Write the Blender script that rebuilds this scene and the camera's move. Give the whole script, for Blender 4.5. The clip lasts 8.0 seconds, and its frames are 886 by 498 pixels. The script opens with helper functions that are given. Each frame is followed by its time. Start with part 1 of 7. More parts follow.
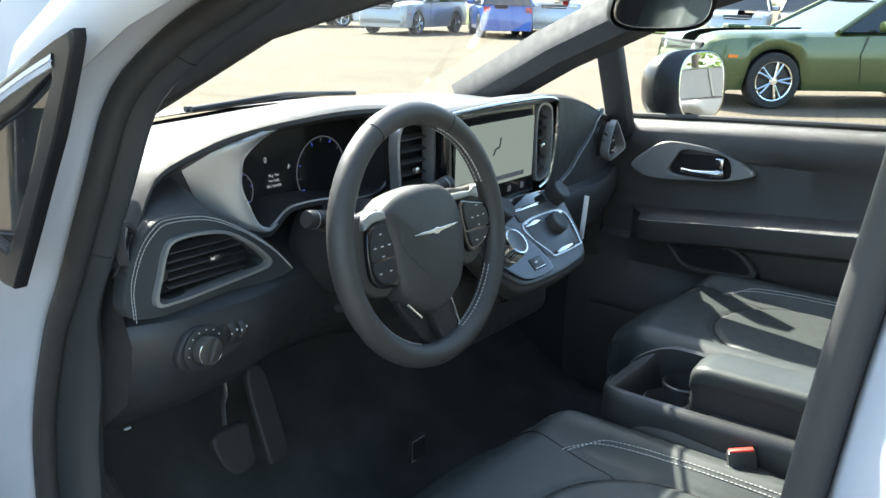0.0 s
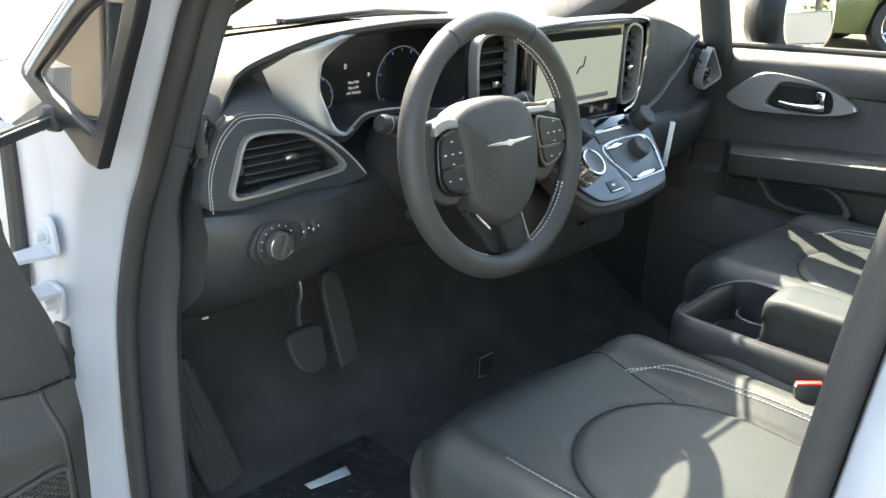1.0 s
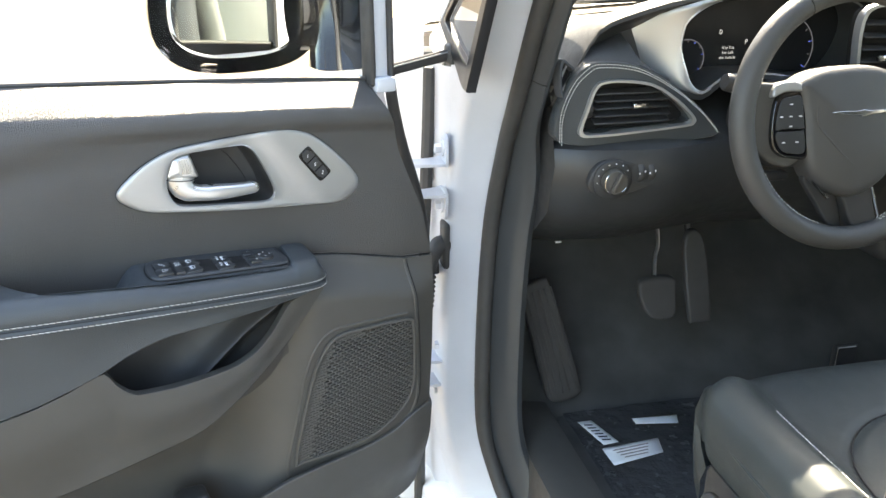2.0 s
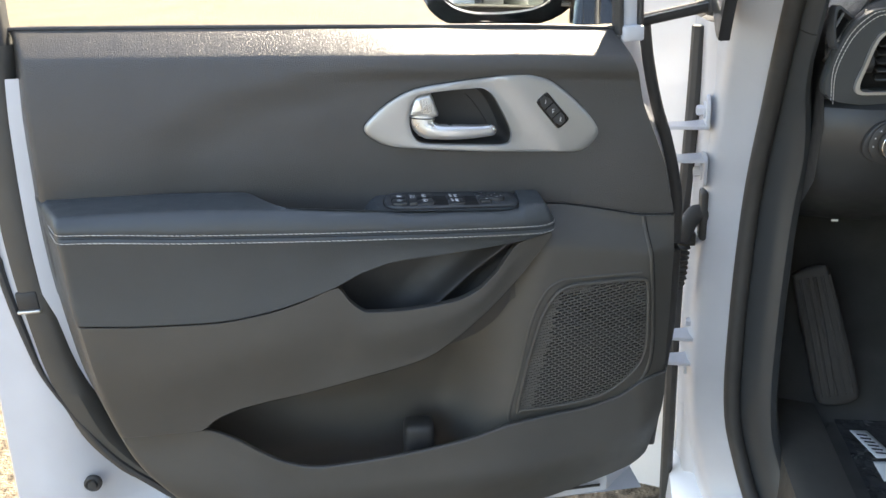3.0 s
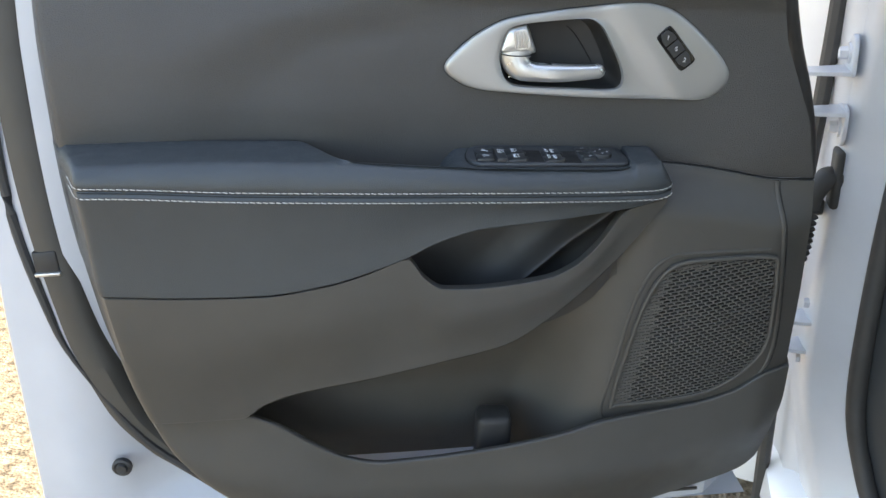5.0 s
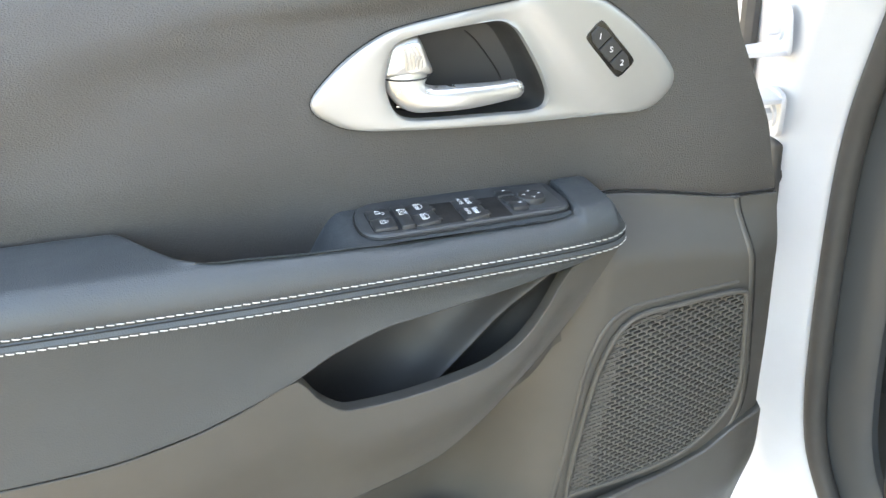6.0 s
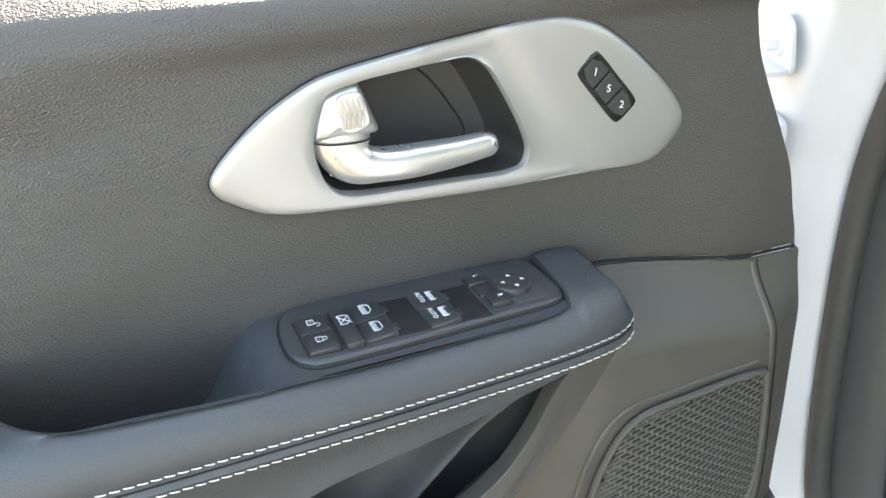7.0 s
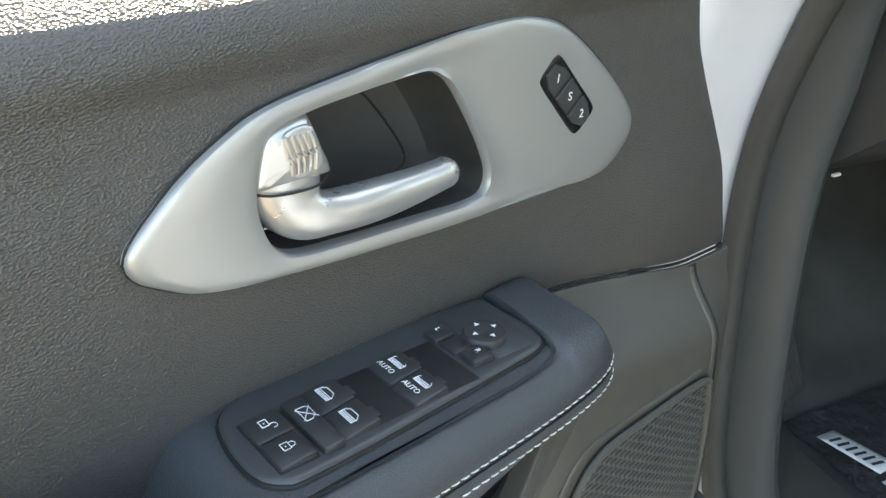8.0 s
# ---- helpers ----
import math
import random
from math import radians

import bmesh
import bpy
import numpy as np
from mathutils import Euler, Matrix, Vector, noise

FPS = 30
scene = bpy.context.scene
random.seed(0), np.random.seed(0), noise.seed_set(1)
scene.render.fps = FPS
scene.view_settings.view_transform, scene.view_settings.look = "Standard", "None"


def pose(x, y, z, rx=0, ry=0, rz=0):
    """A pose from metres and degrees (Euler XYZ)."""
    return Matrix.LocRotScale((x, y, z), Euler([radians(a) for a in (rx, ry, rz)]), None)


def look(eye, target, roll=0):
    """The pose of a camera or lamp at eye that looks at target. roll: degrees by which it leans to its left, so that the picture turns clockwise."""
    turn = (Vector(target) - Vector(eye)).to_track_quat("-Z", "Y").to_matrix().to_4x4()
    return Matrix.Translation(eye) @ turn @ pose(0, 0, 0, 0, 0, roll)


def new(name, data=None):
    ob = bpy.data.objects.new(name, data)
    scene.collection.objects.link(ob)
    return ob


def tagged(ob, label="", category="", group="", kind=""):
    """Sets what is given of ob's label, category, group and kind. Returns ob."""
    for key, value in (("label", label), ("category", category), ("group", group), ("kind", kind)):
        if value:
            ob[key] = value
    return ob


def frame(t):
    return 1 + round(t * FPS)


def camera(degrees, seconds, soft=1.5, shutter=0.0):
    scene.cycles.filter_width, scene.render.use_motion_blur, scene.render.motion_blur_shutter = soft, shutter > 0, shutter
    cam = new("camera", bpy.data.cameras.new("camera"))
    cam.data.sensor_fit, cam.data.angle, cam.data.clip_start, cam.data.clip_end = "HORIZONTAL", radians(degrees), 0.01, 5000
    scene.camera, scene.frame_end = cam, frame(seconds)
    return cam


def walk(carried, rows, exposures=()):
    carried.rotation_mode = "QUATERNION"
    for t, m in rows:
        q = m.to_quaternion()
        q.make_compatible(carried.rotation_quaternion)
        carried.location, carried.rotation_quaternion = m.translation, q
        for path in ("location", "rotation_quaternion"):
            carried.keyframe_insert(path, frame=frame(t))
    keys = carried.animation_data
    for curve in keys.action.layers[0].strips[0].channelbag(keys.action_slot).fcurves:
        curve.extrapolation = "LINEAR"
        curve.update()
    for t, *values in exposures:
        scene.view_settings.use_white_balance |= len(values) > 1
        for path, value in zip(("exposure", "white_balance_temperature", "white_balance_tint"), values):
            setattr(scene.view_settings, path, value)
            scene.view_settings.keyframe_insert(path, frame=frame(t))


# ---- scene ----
cam = camera(54.6, 8.0)
PATH = [
    (0, (0.1050, 0.0850, 1.3300), (1.6481, 1.2223, 0.7585), 1.50),
    (0.5, (0.0824, 0.1039, 1.3192), (1.6149, 1.2289, 0.6979), 2.32),
    (1, (0.1132, 0.0452, 1.2969), (1.4818, 1.3170, 0.5837), 2.61),
    (1.5, (0.2150, -0.0885, 1.2773), (1.0885, 1.5508, 0.5368), 3.60),
    (2, (0.2102, -0.2121, 1.2757), (0.6264, 1.5951, 0.5270), 0.40),
    (2.2, (0.2252, -0.2603, 1.2611), (0.4358, 1.5800, 0.5088), -0.39),
    (3.3, (0.3668, -0.2337, 1.1717), (-0.0726, 1.5924, 0.4842), -3.75),
    (3.5, (0.3682, -0.2064, 1.1613), (-0.1075, 1.6061, 0.4612), -3.85),
    (4, (0.3490, -0.1582, 1.1409), (-0.2017, 1.6320, 0.4382), -3.82),
    (5.3, (0.2258, -0.0196, 1.1498), (-0.1552, 1.7593, 0.3196), -3.52),
    (5.5, (0.2062, 0.0344, 1.1500), (-0.1146, 1.8287, 0.3265), -5.06),
    (6, (0.1563, 0.1824, 1.1404), (0.1090, 1.9668, 0.2380), -5.27),
    (6.5, (0.1415, 0.2910, 1.1209), (0.2058, 2.0666, 0.2033), -4.65),
    (7, (0.1360, 0.3740, 1.1303), (0.2816, 2.1314, 0.1863), -4.92),
    (7.5, (0.1074, 0.4474, 1.1362), (0.4515, 2.1586, 0.1600), -4.20),
    (8, (0.0594, 0.4948, 1.1229), (0.7007, 2.0990, 0.1152), -2.39),
]
walk(cam, [(t, look(eye, target, roll)) for t, eye, target, roll in PATH],
     ((0, 2.3, 6500, 2), (0.5, 2.75, 7000, 4), (1, 2.95, 7500, 6), (1.5, 3.1, 7700, 8), (2, 3.1, 7900, 9), (3.5, 2.3, 7800, 11), (4.2, 2.35, 7800, 11), (5.5, 3.1, 7900, 9), (6.0, 3.75, 8700, 9), (6.5, 3.6, 9100, 8), (7, 3.55, 8900, 8), (7.5, 3.2, 8600, 7), (8.0, 3.1, 8500, 6)))

# ---- world, sun ----
SUN_AZ, SUN_EL = 20.0, 46.0          # degrees to the right of the car's nose, and above the horizon
world = bpy.data.worlds.new("sky")
scene.world = world
world.use_nodes = True
wn = world.node_tree.nodes
sky = wn.new("ShaderNodeTexSky")
sky.sky_type = "NISHITA"
sky.sun_disc = False
sky.sun_elevation = radians(SUN_EL)
sky.sun_rotation = radians(SUN_AZ)
sky.air_density, sky.dust_density, sky.ozone_density = 1.0, 1.6, 1.0
wn["Background"].inputs["Strength"].default_value = 0.15
world.node_tree.links.new(sky.outputs[0], wn["Background"].inputs["Color"])
sun_data = bpy.data.lights.new("sun", "SUN")
sun_data.energy, sun_data.angle, sun_data.color = 4.2, radians(0.6), (1.0, 0.95, 0.87)
sun = new("sun", sun_data)
sx, sy = math.sin(radians(SUN_AZ)), math.cos(radians(SUN_AZ))
ce, se = math.cos(radians(SUN_EL)), math.sin(radians(SUN_EL))
sun.matrix_world = look((20 * sx * ce, 20 * sy * ce, 20 * se), (0, 0, 0))

# ---- materials ----
def material(name, colour, rough=0.5, metal=0.0, grain=0.0, bump=0.0, kind="leather", vary=0.12, coat=0.0, spec=0.5, vary_scale=9.0, stretch=1.0, deep=0.8):
    """A surface with its colour, a slow and a fine variation, and a relief of cells or noise of the given size (cells a metre)."""
    m = bpy.data.materials.new(name)
    m.use_nodes = True
    nt = m.node_tree
    b = nt.nodes["Principled BSDF"]
    b.inputs["Roughness"].default_value = rough
    b.inputs["Metallic"].default_value = metal
    b.inputs["Coat Weight"].default_value = coat
    b.inputs["Coat Roughness"].default_value = 0.04
    b.inputs["Specular IOR Level"].default_value = spec
    co = nt.nodes.new("ShaderNodeTexCoord")
    slow = nt.nodes.new("ShaderNodeTexNoise")
    slow.inputs["Scale"].default_value = vary_scale
    slow.inputs["Detail"].default_value = 5
    nt.links.new(co.outputs["Object"], slow.inputs["Vector"])
    ramp = nt.nodes.new("ShaderNodeMapRange")
    ramp.inputs["From Min"].default_value, ramp.inputs["From Max"].default_value = 0.3, 0.7
    ramp.inputs["To Min"].default_value, ramp.inputs["To Max"].default_value = 1 - vary, 1 + vary
    nt.links.new(slow.outputs["Fac"], ramp.inputs["Value"])
    mul = nt.nodes.new("ShaderNodeVectorMath")
    mul.operation = "SCALE"
    mul.inputs[0].default_value = colour[:3]
    nt.links.new(ramp.outputs["Result"], mul.inputs["Scale"])
    nt.links.new(mul.outputs["Vector"], b.inputs["Base Color"])
    rr = nt.nodes.new("ShaderNodeMapRange")
    rr.inputs["From Min"].default_value, rr.inputs["From Max"].default_value = 0.3, 0.7
    rr.inputs["To Min"].default_value, rr.inputs["To Max"].default_value = max(0.02, rough * 0.88), min(1, rough * 1.12)
    fine = nt.nodes.new("ShaderNodeTexNoise")
    fine.inputs["Scale"].default_value = vary_scale * 6
    fine.inputs["Detail"].default_value = 3
    nt.links.new(co.outputs["Object"], fine.inputs["Vector"])
    nt.links.new(fine.outputs["Fac"], rr.inputs["Value"])
    nt.links.new(rr.outputs["Result"], b.inputs["Roughness"])
    if grain:
        if kind == "leather":
            tex = nt.nodes.new("ShaderNodeTexVoronoi")
            tex.feature = "F1"
            warp = nt.nodes.new("ShaderNodeTexNoise")
            warp.inputs["Scale"].default_value = grain * 0.5
            nt.links.new(co.outputs["Object"], warp.inputs["Vector"])
            mix = nt.nodes.new("ShaderNodeVectorMath")
            mix.operation = "MULTIPLY_ADD"
            mix.inputs[1].default_value = (1.1 / grain,) * 3
            nt.links.new(warp.outputs["Color"], mix.inputs[0])
            long = nt.nodes.new("ShaderNodeVectorMath")
            long.operation = "MULTIPLY"
            long.inputs[1].default_value = (1, 1, stretch)
            nt.links.new(co.outputs["Object"], long.inputs[0])
            nt.links.new(long.outputs["Vector"], mix.inputs[2])
            nt.links.new(mix.outputs["Vector"], tex.inputs["Vector"])
            tex.inputs["Scale"].default_value = grain
            out = tex.outputs["Distance"]
        else:
            tex = nt.nodes.new("ShaderNodeTexNoise")
            tex.inputs["Scale"].default_value = grain
            tex.inputs["Detail"].default_value = 4
            nt.links.new(co.outputs["Object"], tex.inputs["Vector"])
            out = tex.outputs["Fac"]
        bp = nt.nodes.new("ShaderNodeBump")
        bp.inputs["Strength"].default_value = bump
        bp.inputs["Distance"].default_value = deep / grain
        nt.links.new(out, bp.inputs["Height"])
        nt.links.new(bp.outputs["Normal"], b.inputs["Normal"])
    return m


def glass_material(name, tint=(0.92, 0.95, 0.93), ior=1.45, gloss=1.0):
    """A thin pane: lets light straight through and mirrors more at a slant."""
    m = bpy.data.materials.new(name)
    m.use_nodes = True
    nt = m.node_tree
    nt.nodes.remove(nt.nodes["Principled BSDF"])
    tr = nt.nodes.new("ShaderNodeBsdfTransparent")
    tr.inputs["Color"].default_value = (*tint, 1)
    gl = nt.nodes.new("ShaderNodeBsdfGlossy")
    gl.inputs["Roughness"].default_value = 0.02
    fr = nt.nodes.new("ShaderNodeFresnel")
    fr.inputs["IOR"].default_value = ior
    mx = nt.nodes.new("ShaderNodeMixShader")
    sc = nt.nodes.new("ShaderNodeMath")
    sc.operation = "MULTIPLY"
    sc.inputs[1].default_value = gloss
    nt.links.new(fr.outputs[0], sc.inputs[0])
    nt.links.new(sc.outputs[0], mx.inputs[0])
    nt.links.new(tr.outputs[0], mx.inputs[1])
    nt.links.new(gl.outputs[0], mx.inputs[2])
    nt.links.new(mx.outputs[0], nt.nodes["Material Output"].inputs["Surface"])
    return m


def glow_material(name, colour, strength):
    m = bpy.data.materials.new(name)
    m.use_nodes = True
    b = m.node_tree.nodes["Principled BSDF"]
    b.inputs["Base Color"].default_value = (*[c * 0.1 for c in colour], 1)
    b.inputs["Roughness"].default_value = 0.12
    b.inputs["Emission Color"].default_value = (*colour, 1)
    b.inputs["Emission Strength"].default_value = strength
    return m


SOFT = material("grained_soft_plastic", (0.064, 0.060, 0.056), 0.35, grain=720, bump=0.62, vary=0.07, spec=0.60, stretch=1.6, deep=0.7)
LEATHER = material("black_leather", (0.050, 0.057, 0.061), 0.42, grain=900, bump=0.30, vary=0.08)
SEAT = material("seat_leather", (0.050, 0.057, 0.055), 0.45, grain=800, bump=0.25, vary=0.08, spec=0.35)
RIM = material("wheel_leather", (0.066, 0.065, 0.063), 0.45, grain=900, bump=0.3, vary=0.08)
PRIVACY = glass_material("privacy_glass", tint=(0.16, 0.17, 0.17), ior=1.3)
PLASTIC = material("moulded_black_plastic", (0.073, 0.069, 0.062), 0.46, grain=1100, bump=0.30, kind="noise", vary=0.08)
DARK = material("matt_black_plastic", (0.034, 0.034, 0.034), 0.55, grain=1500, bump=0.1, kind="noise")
# near-black that puts the shade of wells, slots and gaps into the colour
HOLE = material("recess_shade_black", (0.008, 0.008, 0.008), 0.7)
SWITCH = material("switch_black_plastic", (0.046, 0.050, 0.053), 0.42, grain=1500, bump=0.06, kind="noise", vary=0.05)
KEYCAP = material("key_black_plastic", (0.030, 0.032, 0.034), 0.36, grain=1500, bump=0.05, kind="noise", vary=0.05)
GLOSS = material("piano_black", (0.008, 0.008, 0.009), 0.08, coat=0.6, vary=0.02)
DISPLAY = material("dark_display_glass", (0.022, 0.023, 0.024), 0.20, vary=0.05)
SILVER = material("satin_silver_paint", (0.41, 0.41, 0.40), 0.36, metal=0.55, grain=3000, bump=0.04, kind="noise", vary=0.03)
SATIN = material("satin_silver_metal", (0.60, 0.60, 0.59), 0.30, metal=0.75, vary=0.03)
CHROME = material("satin_chrome", (0.72, 0.72, 0.71), 0.20, metal=1.0, vary=0.03)
BRIGHT = material("bright_chrome", (0.8, 0.8, 0.8), 0.07, metal=1.0, vary=0.02)
CONTROL = material("grey_satin_metal", (0.105, 0.11, 0.118), 0.38, metal=0.35, vary=0.04)
DASHTOP = material("dash_skin", (0.052, 0.053, 0.053), 0.55, grain=620, bump=0.45, vary=0.06, spec=0.32, deep=0.7)
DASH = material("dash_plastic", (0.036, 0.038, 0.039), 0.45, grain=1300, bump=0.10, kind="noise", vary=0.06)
QUARTER = glass_material("dark_quarter_glass", tint=(0.22, 0.23, 0.23), ior=2.5)
BLACKTRIM = material("satin_black_trim", (0.014, 0.014, 0.015), 0.34, vary=0.05)
STEEL = material("zinc_steel", (0.55, 0.56, 0.58), 0.35, metal=0.9, vary=0.1, vary_scale=60)
WHITE = material("white_car_paint", (0.80, 0.81, 0.82), 0.32, coat=0.8, vary=0.02, grain=60, bump=0.01, kind="noise")
# greyer, bluer white than the outer skin, for shell, jambs, hinges and posts
GREYWHITE = material("white_painted_steel", (0.56, 0.58, 0.62), 0.36, coat=0.3, vary=0.05, grain=200, bump=0.02, kind="noise")
RUBBER = material("black_rubber", (0.045, 0.044, 0.043), 0.60, grain=700, bump=0.12, kind="noise")
CARPET = material("black_carpet", (0.085, 0.085, 0.081), 0.95, grain=900, bump=0.8, kind="noise", vary=0.25, spec=0.1)
THREAD = material("light_grey_thread", (0.66, 0.66, 0.63), 0.7)
PAINTMARK = material("white_print", (0.85, 0.85, 0.85), 0.5)
SIGNPRINT = material("grey_white_print", (0.74, 0.75, 0.76), 0.5)
PAPER = material("white_label_paper", (0.80, 0.82, 0.82), 0.6, vary=0.05)
INK = material("black_ink", (0.03, 0.03, 0.04), 0.6)
FILM = material("clear_plastic_film", (0.05, 0.052, 0.054), 0.25, grain=35, bump=0.5, kind="noise", vary=0.3)
GLASS = glass_material("window_glass", ior=1.30)
SCREENGLASS = glass_material("windscreen_glass", ior=1.2, gloss=0.15)
MIRROR = material("mirror_glass", (0.85, 0.87, 0.87), 0.01, metal=1.0, vary=0.0)
RED = material("red_plastic", (0.75, 0.06, 0.04), 0.4)
HEADLINER = material("grey_headliner", (0.50, 0.50, 0.48), 0.9, grain=900, bump=0.3, kind="noise")
PILLAR = material("grey_pillar_cloth", (0.055, 0.056, 0.058), 0.85, grain=900, bump=0.3, kind="noise")
TYRE = material("tyre_rubber", (0.02, 0.02, 0.02), 0.75, grain=120, bump=0.2, kind="noise")


def ground_material():
    m = material("pale_worn_asphalt", (0.158, 0.128, 0.090), 0.9, vary=0.10, vary_scale=0.6, spec=0.2)
    nt = m.node_tree
    b = nt.nodes["Principled BSDF"]
    co = nt.nodes.new("ShaderNodeTexCoord")
    vo = nt.nodes.new("ShaderNodeTexVoronoi")
    vo.inputs["Scale"].default_value = 130
    nt.links.new(co.outputs["Object"], vo.inputs["Vector"])
    no = nt.nodes.new("ShaderNodeTexNoise")
    no.inputs["Scale"].default_value = 38
    no.inputs["Detail"].default_value = 6
    nt.links.new(co.outputs["Object"], no.inputs["Vector"])
    mr = nt.nodes.new("ShaderNodeMapRange")
    mr.inputs["From Min"].default_value, mr.inputs["From Max"].default_value = 0.35, 0.62
    mr.inputs["To Min"].default_value, mr.inputs["To Max"].default_value = 0.42, 1.38
    nt.links.new(no.outputs["Fac"], mr.inputs["Value"])
    sc = nt.nodes.new("ShaderNodeVectorMath")
    sc.operation = "SCALE"
    old = b.inputs["Base Color"].links[0].from_socket
    nt.links.new(old, sc.inputs[0])
    nt.links.new(mr.outputs["Result"], sc.inputs["Scale"])
    nt.links.new(sc.outputs["Vector"], b.inputs["Base Color"])
    bp = nt.nodes.new("ShaderNodeBump")
    bp.inputs["Strength"].default_value = 0.8
    bp.inputs["Distance"].default_value = 0.006
    nt.links.new(vo.outputs["Distance"], bp.inputs["Height"])
    nt.links.new(bp.outputs["Normal"], b.inputs["Normal"])
    return m


ASPHALT = ground_material()
LEAF = material("spring_leaves", (0.16, 0.24, 0.03), 0.6, vary=0.35, vary_scale=1.5)
BARK = material("grey_bark", (0.12, 0.10, 0.08), 0.9, grain=30, bump=0.6, kind="noise")
GRASS = material("verge_grass", (0.13, 0.20, 0.03), 0.9, vary=0.3, vary_scale=2.0, grain=60, bump=0.8, kind="noise")
GREENPAINT = material("green_metallic_paint", (0.062, 0.086, 0.028), 0.3, metal=0.35, coat=0.8, vary=0.03)
SILVERPAINT = material("silver_car_paint", (0.42, 0.44, 0.46), 0.3, metal=0.4, coat=0.8, vary=0.03)
BLUEPAINT = material("blue_car_paint", (0.02, 0.10, 0.42), 0.3, metal=0.2, coat=0.8, vary=0.03)
GREYPAINT = material("grey_car_paint", (0.09, 0.085, 0.085), 0.3, metal=0.3, coat=0.8, vary=0.03)
TINT = material("dark_car_glass", (0.02, 0.024, 0.026), 0.04, coat=0.5, vary=0.0)
LAMP = material("clear_headlamp", (0.55, 0.57, 0.60), 0.08, metal=0.5, vary=0.05)
AMBER = material("amber_lens", (0.8, 0.22, 0.03), 0.25)
TAILRED = material("red_lamp_lens", (0.5, 0.02, 0.02), 0.2)

# ---- building helpers ----
def V(*a):
    return Vector(a)


def smooth(a, b, x):
    t = max(0.0, min(1.0, (x - a) / (b - a)))
    return t * t * (3 - 2 * t)


def mixf(a, b, t):
    return a + (b - a) * t


def curve(*pts):
    """A smooth function through (x, y) knots, level past the ends."""
    pts = sorted(pts)
    xs, ys = [p[0] for p in pts], [p[1] for p in pts]
    n = len(xs)
    d = [(ys[i + 1] - ys[i]) / (xs[i + 1] - xs[i]) for i in range(n - 1)]
    m = [d[0]] + [0.0 if d[i - 1] * d[i] <= 0 else 2 * d[i - 1] * d[i] / (d[i - 1] + d[i]) for i in range(1, n - 1)] + [d[-1]]

    def f(x):
        if x <= xs[0]:
            return ys[0]
        if x >= xs[-1]:
            return ys[-1]
        i = max(k for k in range(n - 1) if xs[k] <= x)
        h = xs[i + 1] - xs[i]
        t = (x - xs[i]) / h
        return ((2 * t ** 3 - 3 * t ** 2 + 1) * ys[i] + (t ** 3 - 2 * t ** 2 + t) * h * m[i]
                + (3 * t ** 2 - 2 * t ** 3) * ys[i + 1] + (t ** 3 - t ** 2) * h * m[i + 1])
    return f


def spline(pts, n, closed=False):
    """n points along a smooth line through the given points, spread evenly by length."""
    pts = [Vector(p) for p in pts]
    k = len(pts)
    dense = []
    for i in range(k if closed else k - 1):
        p0 = pts[(i - 1) % k] if closed or i else pts[0] * 2 - pts[1]
        p1, p2 = pts[i], pts[(i + 1) % k]
        p3 = pts[(i + 2) % k] if closed or i + 2 < k else pts[-1] * 2 - pts[-2]
        for j in range(24):
            t = j / 24
            dense.append(0.5 * (2 * p1 + (p2 - p0) * t + (2 * p0 - 5 * p1 + 4 * p2 - p3) * t * t + (3 * p1 - p0 - 3 * p2 + p3) * t ** 3))
    dense.append(pts[0] if closed else pts[-1])
    acc = [0.0]
    for a, b in zip(dense, dense[1:]):
        acc.append(acc[-1] + (b - a).length)
    out, j = [], 0
    steps = n if closed else n - 1
    for i in range(n):
        want = acc[-1] * i / steps
        while j < len(acc) - 2 and acc[j + 1] < want:
            j += 1
        seg = acc[j + 1] - acc[j]
        out.append(dense[j].lerp(dense[j + 1], (want - acc[j]) / seg if seg > 1e-12 else 0))
    return out


def thing(name, m, label, category, group="", kind=""):
    """An empty at a thing's base, under which its parts are hung."""
    ob = new(name)
    ob.empty_display_size = 0.05
    ob.matrix_basis = m
    return tagged(ob, label, category, group, kind)


def part(name, bm, mat, parent=None, label="", flat=False):
    """Links a bmesh as one mesh object under a thing or a part."""
    bmesh.ops.recalc_face_normals(bm, faces=bm.faces)
    me = bpy.data.meshes.new(name)
    bm.to_mesh(me)
    bm.free()
    me.materials.append(mat)
    if not flat:
        me.polygons.foreach_set("use_smooth", [True] * len(me.polygons))
        me.set_sharp_from_angle(angle=radians(38))
    ob = new(name, me)
    if parent:
        ob.parent = parent
    if label:
        tagged(ob, label)
    return ob


def grid(rows, close_u=False, close_v=False, bm=None):
    """A sheet through rows of points."""
    bm = bm or bmesh.new()
    vs = [[bm.verts.new(p) for p in r] for r in rows]
    nr, nc = len(vs), len(vs[0])
    for i in range(nr if close_u else nr - 1):
        for j in range(nc if close_v else nc - 1):
            q = (vs[i][j], vs[(i + 1) % nr][j], vs[(i + 1) % nr][(j + 1) % nc], vs[i][(j + 1) % nc])
            if len(set(q)) == 4:
                bm.faces.new(q)
    return bm


def thick(ob, t, offset=-1.0):
    md = ob.modifiers.new("thickness", "SOLIDIFY")
    md.thickness, md.offset = t, offset
    return ob


